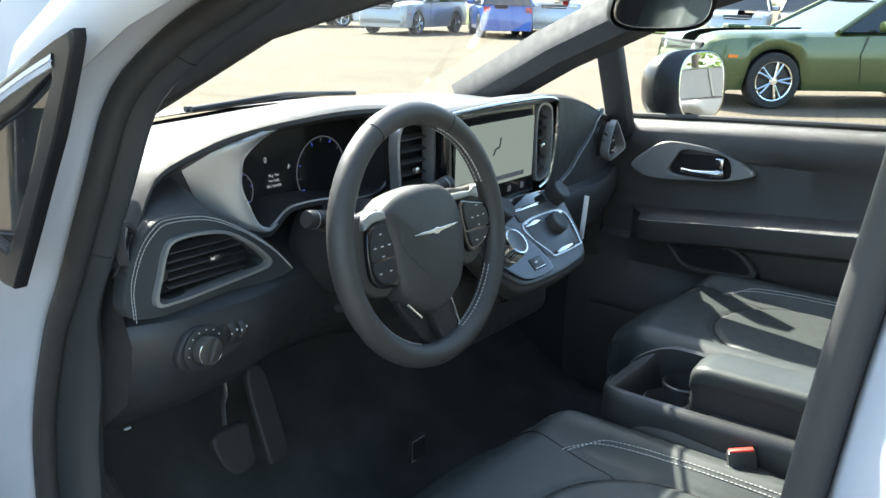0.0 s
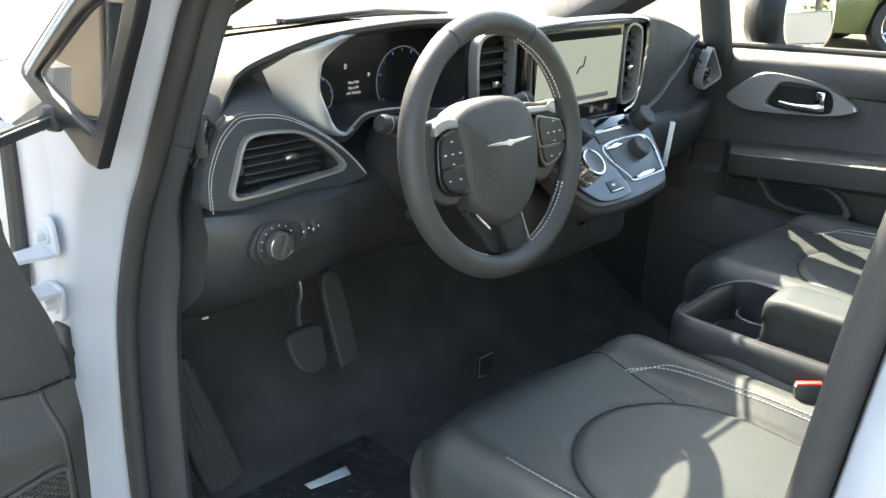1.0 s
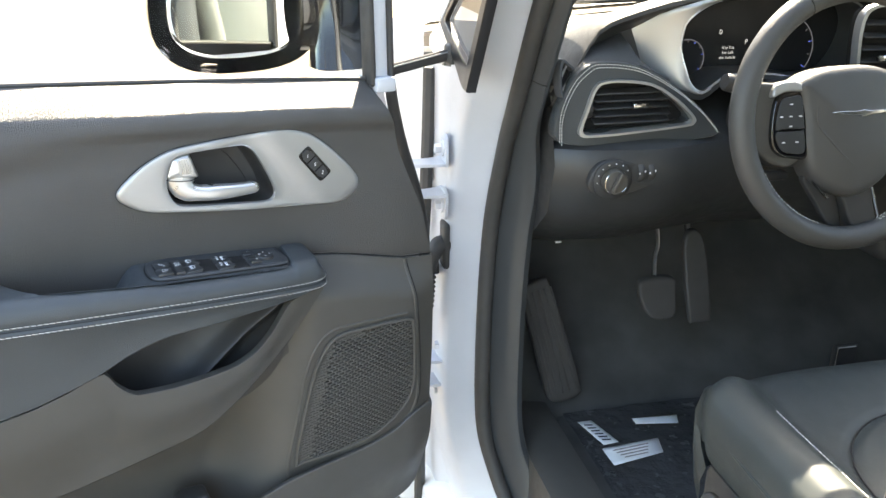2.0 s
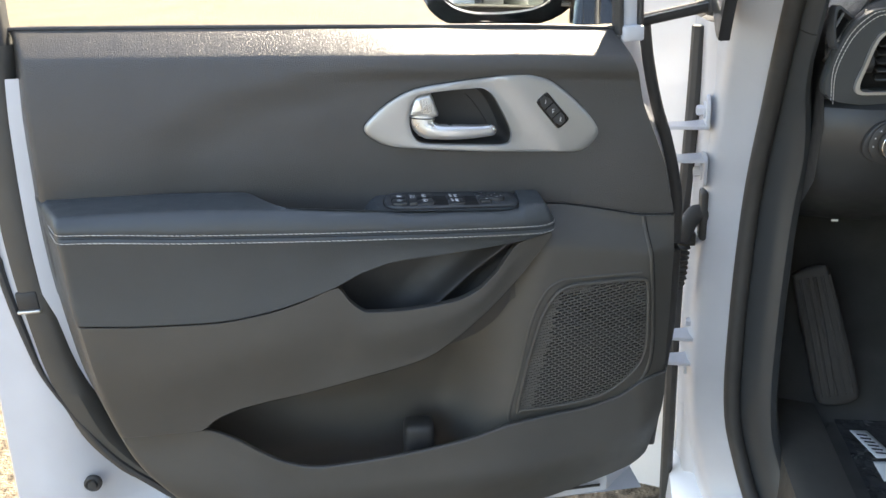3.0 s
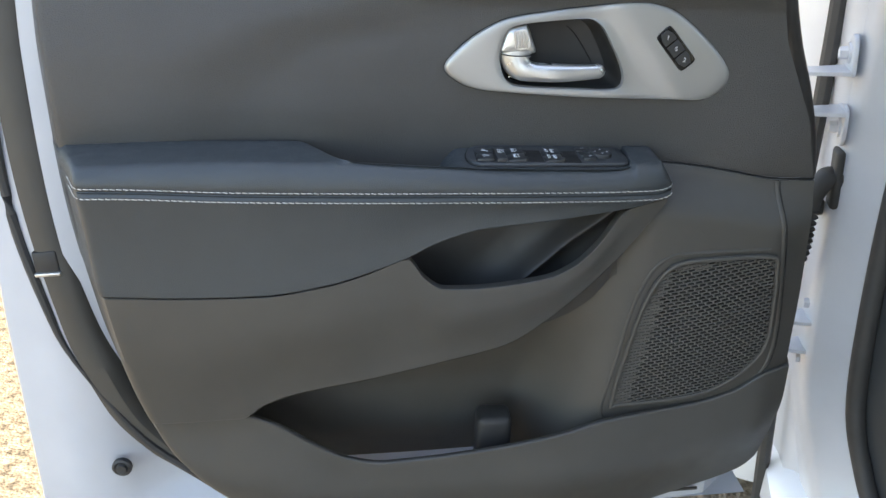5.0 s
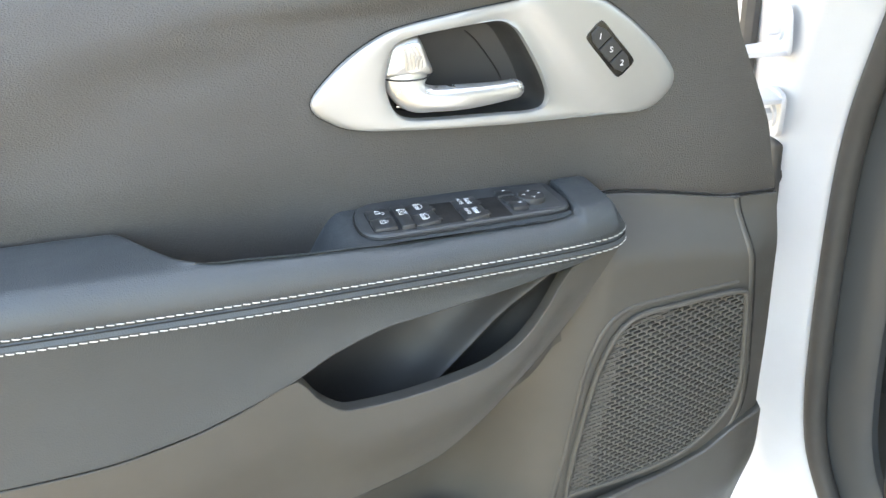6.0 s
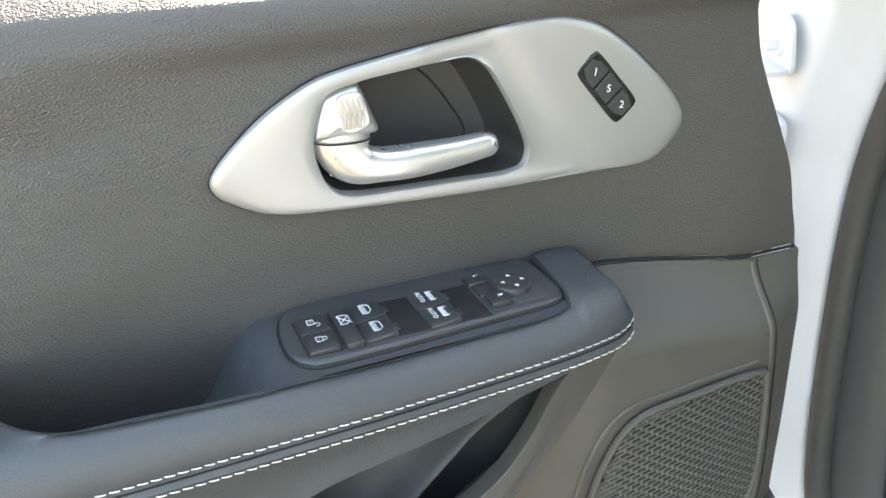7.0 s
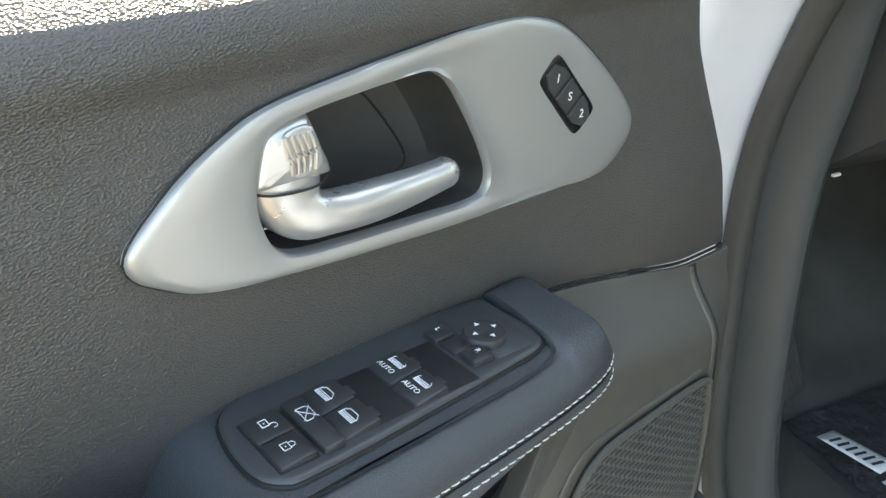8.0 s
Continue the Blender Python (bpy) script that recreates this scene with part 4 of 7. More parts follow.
# mirror on the door's outside
mirror_c = V(0.195, -0.235, 1.128)
rows = []
for k in range(10):
    f = k / 9
    sc = (1.0, 1.0, 0.99, 0.97, 0.93, 0.86, 0.76, 0.6, 0.38, 0.05)[k]
    rows.append([mirror_c + V(sc * 0.125 * (abs(math.cos(a)) ** 0.75) * math.copysign(1, math.cos(a)), -0.10 * f + 0.01, sc * 0.085 * (abs(math.sin(a)) ** 0.75) * math.copysign(1, math.sin(a))) for a in (2 * math.pi * j / 36 for j in range(36))])
housing = part("mirror_housing", grid(rows, close_v=True), GLOSS, driver_door, "gloss black door mirror housing")
part("mirror_glass", plate([(0.100 * (abs(math.cos(a)) ** 0.75) * math.copysign(1, math.cos(a)), 0.064 * (abs(math.sin(a)) ** 0.75) * math.copysign(1, math.sin(a))) for a in (2 * math.pi * j / 24 for j in range(24))],
     0.004, lambda x, z, h: mirror_c + V(x, 0.003 + h + 0.02 * x, z), 0.001, n=60), MIRROR, housing, "door mirror glass")
rows = []
for k in range(13):
    f = k / 12
    w, d = mixf(0.046, 0.054, abs(2 * f - 1) ** 2), mixf(0.030, 0.040, (1 - f) ** 2)
    c_ = V(0.052 - 0.006 * math.sin(f * math.pi), -0.205 + 0.03 * (1 - f) ** 3, mixf(1.050, 1.195, f))
    rows.append([c_ + V(w * math.copysign(abs(math.cos(a)) ** 0.6, math.cos(a)), d * math.copysign(abs(math.sin(a)) ** 0.6, math.sin(a)), 0) for a in (2 * math.pi * j / 28 for j in range(28))])
part("mirror_arm", grid(rows, close_v=True), GLOSS, housing, "gloss black foot of the mirror")
rows = []
for k in range(5):
    f = k / 4
    rows.append([V(mixf(0.11, 0.09, f) , -0.225, mirror_c.z) + V(0.0, 0.036 * math.cos(a), 0.060 * math.sin(a)) for a in (2 * math.pi * j / 20 for j in range(20))])
part("mirror_neck", grid(rows, close_v=True), GLOSS, housing)

# ---- minivan body round the open doorway ----
minivan = thing("minivan_body", Matrix(), "white minivan body round an open front doorway", "car body")
DOORWAY = [(0.62, 0.60, 0.262), (0.612, 0.84, 0.262), (0.604, 0.945, 0.285), (0.585, 0.990, 0.345), (0.566, 1.012, 0.44), (0.567, 1.029, 0.60), (0.577, 1.038, 0.79), (0.587, 1.007, 0.93), (0.587, 0.959, 1.01),
           (0.591, 0.896, 1.13), (0.601, 0.853, 1.223), (0.617, 0.792, 1.280), (0.628, 0.720, 1.320), (0.637, 0.590, 1.382), (0.650, 0.400, 1.445), (0.658, 0.250, 1.468), (0.655, 0.165, 1.455),
           (0.654, 0.140, 1.40), (0.648, 0.156, 1.25), (0.643, 0.174, 1.10), (0.640, 0.186, 0.96), (0.636, 0.199, 0.80), (0.632, 0.220, 0.60), (0.628, 0.262, 0.42), (0.623, 0.338, 0.30), (0.62, 0.46, 0.264)]
path = spline(DOORWAY, 160, closed=True)
DC = V(0.61, 0.58, 0.86)


def doorway_sweep(profile, i0=0, i1=160, closed=True, squeeze=0.0, rear=1.0):
    """Sweeps a profile of (away from the opening, towards the cabin) round the doorway."""
    rows = []
    idx = range(i0, i1) if closed else range(i0, i1 + 1)
    for i in idx:
        p = path[i % 160]
        t = path[(i + 1) % 160] - path[i - 1]
        t.x = 0
        t.normalize()
        nrm = V(0, t.z, -t.y)
        if nrm.dot(p - DC) < 0:
            nrm = -nrm
        fwd = smooth(0.25, 0.48, p.y)
        k = 1 - squeeze * smooth(0.84, 1.02, p.z) * fwd
        rows.append([p + nrm * a * k * mixf(rear, 1.0, fwd) + V(b * k, 0, 0) for a, b in profile])
    return rows


seal_prof = [(0.012 * math.cos(a) * 1.1 + 0.001, 0.013 * math.sin(a)) for a in (2 * math.pi * k / 10 for k in range(10))]
part("doorway_seal", grid(doorway_sweep([(a - 0.004, b - 0.001) for a, b in seal_prof]), close_u=True, close_v=True), RUBBER, minivan, "black rubber doorway seal")
part("door_frame", grid(doorway_sweep([(0.006, 0.008), (0.010, -0.010), (0.020, -0.024), (0.030, -0.040), (0.036, -0.052), (0.044, -0.060), (0.060, -0.064), (0.085, -0.066), (0.12, -0.068)], rear=1.6), close_u=True), GREYWHITE, minivan, "glossy white painted door frame")
part("pillar_trim", grid(doorway_sweep([(0.000, 0.010), (-0.010, 0.016), (-0.024, 0.030), (-0.034, 0.042), (-0.036, 0.052), (-0.030, 0.062), (0.01, 0.072), (0.09, 0.080)], squeeze=0.42, rear=0.62), close_u=True), SWITCH, minivan, "black plastic pillar trim")
# joints across the trim
for i in (52, 64):
    p = doorway_sweep([(0.000, 0.0115), (-0.0105, 0.0175), (-0.0245, 0.0315), (-0.0345, 0.0432), (-0.0365, 0.052)], i, i, closed=False, squeeze=0.42)[0]
    part("trim_joint", tube(p, 0.0009, 6), HOLE, minivan)

# outer side: windscreen pillar skin, hinge pillar face, fender edge
sk = []
for y, z, w in ((1.30, 1.03, 0.2), (1.16, 1.09, 0.15), (1.02, 1.17, 0.12), (0.90, 1.25, 0.11), (0.78, 1.315, 0.10), (0.62, 1.375, 0.10), (0.42, 1.44, 0.10), (0.2, 1.475, 0.1), (-0.05, 1.47, 0.1)):
    sk.append([V(0.545, y - 0.03, z - 0.02), V(0.532, y + 0.005, z + 0.01), V(0.536, y + 0.020, z + 0.024), V(0.556, y + 0.036, z + 0.038), V(0.60, y + 0.055, z + 0.052)])
thick(part("windscreen_pillar", grid(sk), WHITE, minivan, "white painted windscreen pillar"), 0.004)
# hinge pillar face
rows = []
for z in [0.14 + 0.90 * k / 20 for k in range(21)]:
    e = 0.012 * smooth(0.6, 0.25, z)
    rows.append([V(0.535 + e, 1.075, z), V(0.522 + e, 1.088, z), V(0.512 + e, 1.100, z), V(0.507, 1.125, z), V(0.505, 1.165, z), V(0.50, 1.20, z)])
part("hinge_pillar", grid(rows), GREYWHITE, minivan, "white painted hinge pillar face")
rows = []
for z in [0.14 + 0.96 * k / 12 for k in range(13)]:
    rows.append([V(0.50, 1.20, z), V(0.45, 1.215, z), V(0.405, 1.225, z), V(0.385, 1.235, z), V(0.378, 1.30, z), V(0.376, 1.5, z), V(0.40, 2.1, z)])
part("front_fender", grid(rows), WHITE, minivan, "white painted front fender")
# sill and rocker
rows = []
for y in (-0.5, 0.1, 0.6, 1.1, 1.3):
    rows.append([V(0.72, y, 0.39), V(0.66, y, 0.395), V(0.638, y, 0.385), V(0.63, y, 0.30)])
part("sill_trim", grid(rows), PLASTIC, minivan, "black plastic sill trim")
rows = []
for y in (-1.2, 0.0, 0.6, 1.25):
    rows.append([V(0.66, y, 0.270), V(0.58, y, 0.262), V(0.52, y, 0.25), V(0.485, y, 0.22), V(0.48, y, 0.17), V(0.53, y, 0.14)])
part("rocker", grid(rows), WHITE, minivan, "white painted rocker panel")
# rear side skin behind the doorway
rows = []
for z in (0.16, 0.4, 0.7, 0.95, 1.05, 1.2, 1.4, 1.52):
    lean = 0.10 * smooth(1.0, 1.55, z)
    rows.append([V(0.575 + lean * 0.8, 0.065, z), V(0.510 + lean, 0.020, z), V(0.472 + lean, -0.010, z), V(0.460 + lean, -0.4, z), V(0.46 + lean, -2.6, z)])
part("rear_side", grid(rows), WHITE, minivan, "white painted side behind the doorway")

# hinges with bolts and the wiring boot
def hinge(z0, s):
    """A painted hinge leaf: a thin arm out to the door and a rounded flange bolted to the pillar; s is the flange's way up or down."""
    za = z0 - s * 0.022
    flange = [(1.070, -0.004), (1.070, 0.030), (1.076, 0.042), (1.088, 0.046), (1.100, 0.038), (1.112, 0.012), (1.114, -0.004)]
    bm = plate([(y, za + s * dz) for y, dz in flange], 0.0055, lambda y, z, h: V(0.5135 - h, y, z), 0.002, 0.0, 56)
    arm = [(0.512, 1.070), (0.512, 1.112), (0.490, 1.108), (0.468, 1.104), (0.438, 1.104), (0.434, 1.098), (0.434, 1.078), (0.440, 1.072), (0.470, 1.070)]
    plate(arm, 0.0055, lambda x, y, h: V(x, y, za - 0.003 + h), 0.0015, 0.0, 64, bm)
    leaf = part("hinge_leaf", bm, GREYWHITE, minivan, "white painted steel hinge leaf")
    part("bolt_washer", lathe([(0.0, 0.003), (0.0125, 0.003), (0.0135, 0.0)], 20, Matrix.Translation(V(0.5080, 1.090, z0)) @ Matrix.Rotation(-math.pi / 2, 4, "Y")), GREYWHITE, leaf)
    part("bolt", lathe([(0.0, 0.013), (0.0070, 0.013), (0.0082, 0.011), (0.0082, 0.002)], 6, Matrix.Translation(V(0.5080, 1.090, z0)) @ Matrix.Rotation(-math.pi / 2, 4, "Y")), GREYWHITE, leaf)
    part("hinge_pin", lathe([(0.0, 0.016), (0.0052, 0.016), (0.0060, 0.013), (0.0060, -0.010), (0.0, -0.010)], 14, Matrix.Translation(V(0.446, 1.089, za))), STEEL, leaf)


for z0, s in ((0.911, 1), (0.815, -1), (0.556, 1), (0.466, -1)):
    hinge(z0, s)
part("check_strap", rbox(0.10, 0.016, 0.022, 0.003, Matrix.Translation(V(0.455, 1.100, 0.70))), DARK, minivan)
boot = spline([(0.516, 1.090, 0.745), (0.500, 1.085, 0.745), (0.488, 1.078, 0.725), (0.482, 1.075, 0.685), (0.478, 1.078, 0.635), (0.462, 1.090, 0.600), (0.43, 1.105, 0.590)], 160)
part("boot_flange", rbox(0.012, 0.034, 0.082, 0.008, Matrix.Translation(V(0.513, 1.090, 0.745)), 3), RUBBER, minivan)
part("gap_rubber", tube(spline([(0.500, 1.150, 1.03), (0.497, 1.150, 0.92), (0.492, 1.150, 0.80), (0.487, 1.150, 0.70), (0.482, 1.150, 0.5), (0.480, 1.150, 0.12)], 24), 0.011, 8), RUBBER, minivan, "black rubber strip in the door gap")
part("wiring_boot", tube(boot, lambda t: mixf(0.015, 0.0105, smooth(0.05, 0.35, t)) + (0.0022 * math.sin(t * 150) if t > 0.30 else 0), 12), RUBBER, minivan, "ribbed black rubber wiring boot")

# small fixed window in front of the door with its black frame
tri = [(0.771, 1.286), (0.784, 1.290), (0.85, 1.262), (0.916, 1.231), (0.955, 1.206), (1.03, 1.155), (1.078, 1.122), (1.080, 1.112), (1.05, 1.098), (0.998, 1.077), (0.945, 1.052), (0.925, 1.041), (0.905, 1.039), (0.894, 1.046), (0.828, 1.164), (0.804, 1.208)]
tri_in = [(0.806, 1.250), (0.813, 1.252), (0.86, 1.222), (0.915, 1.197), (0.95, 1.176), (1.00, 1.144), (1.036, 1.121), (1.039, 1.115), (1.02, 1.108), (0.985, 1.097), (0.945, 1.086), (0.918, 1.079), (0.906, 1.077), (0.900, 1.080), (0.852, 1.163), (0.830, 1.208)]
put_tri = lambda y, z, h: V(0.506 - h + 0.05 * max(0, z - 1.05), y, z)
q = part("quarter_window", ring_plate(tri, tri_in, put_tri, 0.010, 0.003, 0.004, 80), BLACKTRIM, minivan, "small fixed side window in a black frame")
part("pane", plate(tri_in, 0.002, lambda y, z, h: put_tri(y, z, h + 0.001), 0.0005, n=60), QUARTER, q)
band = spline([(0.802, 1.2665, 0), (0.855, 1.2455, 0), (0.916, 1.2180, 0), (0.955, 1.1935, 0), (1.02, 1.1490, 0), (1.062, 1.1185, 0)], 40)
part("bright_band", grid([[put_tri(p.x, p.y + d, e) for d, e in ((-0.0065, 0.009), (-0.0055, 0.0115), (-0.0012, 0.0120), (-0.0006, 0.0105), (0.0002, 0.0105), (0.0008, 0.0120), (0.0055, 0.0115), (0.0065, 0.009))] for p in band]), GREYWHITE, q, "grooved white band along the frame")

# far side pillars, roof, windscreen, floor
fx = 1.98
rows = []
for t in (0, 0.25, 0.5, 0.75, 1.0):
    y, z = mixf(1.34, 0.30, t), mixf(1.075, 1.48, t) + 0.06 * math.sin(t * math.pi)
    rows.append([V(fx - 0.10 - 0.13 * t, y + 0.03, z + 0.03), V(fx - 0.125 - 0.13 * t, y - 0.01, z - 0.005), V(fx - 0.115 - 0.13 * t, y - 0.030, z - 0.024), V(fx - 0.075 - 0.13 * t, y - 0.045, z - 0.034), V(fx - 0.04 - 0.13 * t, y - 0.035, z - 0.025)])
thick(part("far_windscreen_pillar", grid(rows), PILLAR, minivan, "dark cloth-covered windscreen pillar"), 0.012)
rows = []
for t in (0, 0.5, 1.0):
    y, z = mixf(1.36, 0.30, t), mixf(1.08, 1.50, t) + 0.06 * math.sin(t * math.pi)
    rows.append([V(0.66 + 0.12 * t, y + 0.04, z + 0.035), V(0.69 + 0.12 * t, y - 0.01, z - 0.02), V(0.68 + 0.10 * t, y - 0.06, z - 0.07)])
thick(part("near_pillar_lining", grid(rows), PILLAR, minivan), 0.012)
part("far_window_post", rbox(0.04, 0.060, 0.28, 0.01, Matrix.Translation(V(fx + 0.005, 0.985, 1.150)) @ Matrix.Rotation(radians(-10), 4, "Y") @ Matrix.Rotation(radians(-9), 4, "X")), DARK, minivan)
ws = part("windscreen", grid([[V(mixf(0.62 + 0.10 * t, fx - 0.05 - 0.10 * t, k / 10), mixf(1.62, 0.42, t) + 0.10 * math.sin(k / 10 * math.pi) * (1 - 0.5 * t), mixf(1.03, 1.56, t) + 0.05 * math.sin(t * math.pi)) for k in range(11)] for t in (0, 0.25, 0.5, 0.75, 1.0)]), SCREENGLASS, minivan, "clear windscreen")
ws.visible_shadow = False
rows = [[V(x, y, 1.60 + 0.06 * math.sin((x - 0.66) / 1.25 * math.pi) - 0.10 * smooth(0.2, 0.5, y)) for y in (0.48, 0.3, 0.0, -0.6, -1.4, -2.6)] for x in [0.64 + 1.26 * k / 10 for k in range(11)]]
thick(part("roof", grid(rows), HEADLINER, minivan, "grey headliner under the white roof"), 0.05, 1.0)
part("far_body_side", rbox(0.06, 3.6, 0.78, 0.02, Matrix.Translation(V(2.16, -0.35, 0.60))), WHITE, minivan)
part("far_rear_side", rbox(0.08, 2.2, 0.10, 0.02, Matrix.Translation(V(2.08, -1.35, 1.03))), PILLAR, minivan)
for y, w in ((-0.22, 0.09), (-1.35, 0.10), (-2.5, 0.16)):
    part("side_post", rbox(0.05, w, 0.60, 0.012, Matrix.Translation(V(1.99, y, 1.33)) @ Matrix.Rotation(radians(-12), 4, "Y")), PILLAR, minivan)
pv_ = part("privacy_pane", grid([[V(2.06 - 0.2 * (z - 1.06), y, z) for y in (-0.15, -1.3, -2.55)] for z in (1.06, 1.3, 1.62)]), PRIVACY, minivan, "dark privacy glass")
pv_.visible_shadow = False
pv_ = part("privacy_pane", grid([[V(x, -2.58 + 0.1 * (z - 1.06), z) for x in (0.6, 1.3, 2.0)] for z in (1.08, 1.3, 1.62)]), PRIVACY, minivan)
pv_.visible_shadow = False
part("tailgate", rbox(1.6, 0.06, 0.85, 0.02, Matrix.Translation(V(1.28, -2.6, 0.675))), PILLAR, minivan)
part("firewall", rbox(1.50, 0.06, 0.70, 0.02, Matrix.Translation(V(1.28, 1.48, 0.66))), CARPET, minivan)
part("cowl", grid([[V(x, y, z + 0.035 * math.sin((x - 0.6) / 1.36 * math.pi)) for y, z in ((1.52, 1.055), (1.60, 1.038), (1.68, 1.030), (1.80, 1.02))] for x in [0.58 + 1.4 * k / 12 for k in range(13)]]), DARK, minivan, "black plastic cowl below the windscreen")
rows = []
for x in [0.655 + 1.40 * k / 30 for k in range(31)]:
    rows.append([V(x, y, z) for y, z in ((-0.9, 0.36), (0.3, 0.36), (1.0, 0.362), (1.10, 0.375), (1.22, 0.45), (1.34, 0.56), (1.45, 0.70))])
part("floor_carpet", grid(rows), CARPET, minivan, "black carpeted floor")

# ---- dashboard ----
dash = thing("dashboard", Matrix(), "black grained dashboard with silver trim, screen and air vents", "dashboard")
X0, X1 = 0.640, 1.985
# rear brow of the dashboard top: depth and height along the width
brow_y = curve((0.64, 0.948), (0.66, 0.942), (0.675, 0.944), (0.69, 0.952), (0.715, 0.958), (0.77, 0.958), (0.82, 0.955), (0.90, 0.935), (1.0, 0.925), (1.10, 0.935), (1.17, 0.885), (1.25, 0.872), (1.50, 0.872), (1.60, 0.90), (1.72, 0.92), (1.82, 0.935), (1.98, 0.99))
brow_z = curve((0.64, 1.012), (0.66, 1.048), (0.675, 1.067), (0.69, 1.088), (0.715, 1.114), (0.77, 1.133), (0.82, 1.146), (0.90, 1.160), (1.0, 1.166), (1.10, 1.160), (1.17, 1.150), (1.30, 1.150), (1.50, 1.150), (1.62, 1.138), (1.75, 1.112), (1.84, 1.086), (1.98, 1.06))
top_z = curve((0.64, 1.070), (0.85, 1.082), (1.1, 1.10), (1.5, 1.115), (1.75, 1.103), (1.98, 1.072))
rows = []
for k in range(81):
    x = mixf(X0, X1, k / 80)
    by, bz, tz = brow_y(x), brow_z(x), top_z(x)
    row = [V(x, by + 0.012, bz - 0.014), V(x, by + 0.001, bz - 0.006), V(x, by + 0.002, bz), V(x, by + 0.012, bz + 0.005)]
    for j in range(1, 15):
        f = j / 14
        y = mixf(by + 0.012, 1.56, f)
        row.append(V(x, y, mixf(bz + 0.005, tz, smooth(0.0, 0.42, f)) - 0.03 * smooth(0.6, 1.0, f)))
    rows.append(row)
thick(part("top_pad", grid(rows), DASHTOP, dash, "grained black dashboard top"), 0.004)

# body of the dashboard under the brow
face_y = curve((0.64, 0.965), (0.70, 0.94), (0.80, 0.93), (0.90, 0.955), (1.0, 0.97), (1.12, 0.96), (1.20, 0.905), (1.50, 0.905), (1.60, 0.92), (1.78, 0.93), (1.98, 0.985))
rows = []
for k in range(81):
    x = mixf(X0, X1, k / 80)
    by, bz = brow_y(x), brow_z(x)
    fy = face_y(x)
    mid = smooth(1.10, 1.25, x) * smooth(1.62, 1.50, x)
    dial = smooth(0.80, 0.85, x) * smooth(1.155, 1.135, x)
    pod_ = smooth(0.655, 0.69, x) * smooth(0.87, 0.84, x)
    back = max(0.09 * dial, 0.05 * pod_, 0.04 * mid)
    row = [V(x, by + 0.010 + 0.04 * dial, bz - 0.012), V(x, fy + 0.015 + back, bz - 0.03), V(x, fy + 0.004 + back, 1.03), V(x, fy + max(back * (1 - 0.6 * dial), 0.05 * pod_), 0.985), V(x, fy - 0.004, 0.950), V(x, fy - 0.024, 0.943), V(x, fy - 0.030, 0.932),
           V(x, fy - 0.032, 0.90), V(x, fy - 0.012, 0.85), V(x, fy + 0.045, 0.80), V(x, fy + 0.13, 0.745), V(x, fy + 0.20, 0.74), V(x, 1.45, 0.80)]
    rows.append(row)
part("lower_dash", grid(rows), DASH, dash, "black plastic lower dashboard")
# end cap beside the doorway
part("end_cap", grid([[V(0.640, y, z) for y, z in ((1.5, 0.80), (1.2, 0.74), (1.06, 0.745), (0.95, 0.84), (0.93, 0.92), (0.955, 0.99), (0.985, 1.072))], [V(0.640, y, z) for y, z in ((1.5, 1.06), (1.4, 1.07), (1.3, 1.075), (1.2, 1.078), (1.1, 1.08), (1.05, 1.08), (1.0, 1.08))]]), DARK, dash)


def on_face(y0):
    return lambda x, z, h: V(x, y0 - h, z)


# left outlet pod
pod = [(0.640, 0.958), (0.640, 1.000), (0.655, 1.040), (0.675, 1.062), (0.700, 1.069), (0.756, 1.062), (0.81, 1.036), (0.86, 1.000), (0.895, 0.965), (0.89, 0.950), (0.80, 0.945), (0.70, 0.945)]
pod_in = [(0.680, 0.968), (0.686, 1.000), (0.695, 1.028), (0.706, 1.038), (0.74, 1.039), (0.783, 1.031), (0.820, 1.008), (0.846, 0.985), (0.846, 0.977), (0.834, 0.973), (0.76, 0.967), (0.702, 0.965)]
podp = part("outlet_pod", ring_plate(pod, pod_in, lambda x, z, h: V(x, 0.950 - h, z), 0.020, 0.008, 0.02, 120), LEATHER, dash, "stitched black pod round the side air outlet")
pr = spline([(x + (0.005 if x < 0.7 else 0), z - 0.004, 0) for x, z in pod[:9]], 60)
for off in (0.0, 0.0045):
    part("stitching", stitches([V(p.x + off * 0.7, 0.9300 - 0.0012, p.y - off) for p in pr], 0.0036, 0.0012, 0.0006, normal=(0, -1, 0)), THREAD, podp)
vo = [(0.672, 0.966), (0.680, 1.000), (0.690, 1.030), (0.703, 1.041), (0.74, 1.042), (0.785, 1.034), (0.825, 1.010), (0.853, 0.984), (0.853, 0.974), (0.84, 0.970), (0.76, 0.964), (0.70, 0.961)]
vi0 = [(0.686, 0.973), (0.691, 1.000), (0.699, 1.024), (0.709, 1.033), (0.74, 1.034), (0.780, 1.026), (0.815, 1.004), (0.838, 0.985), (0.838, 0.980), (0.828, 0.977), (0.76, 0.972), (0.705, 0.970)]
vi = [(mixf(a, c, 0.42), mixf(b, d, 0.42)) for (a, b), (c, d) in zip(vo, vi0)]
vent = part("air_vent", ring_plate(vo, vi, on_face(0.928), 0.006, 0.002, 0.02, 90), SILVER, dash, "silver-framed air vent")
# flat black sheet painted as the shade deep in the duct
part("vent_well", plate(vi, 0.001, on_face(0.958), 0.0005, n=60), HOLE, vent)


def slats(parent, cx, cz, w, h, n, y, tilt=25, lean=0.0):
    for k in range(n):
        z = cz - h / 2 + h * (k + 0.5) / n
        part("slat", rbox(w, 0.016, 0.0026, 0.001, Matrix.Translation(V(cx + lean * (z - cz), y, z)) @ Matrix.Rotation(radians(tilt), 4, "X"), 1), DARK, parent)


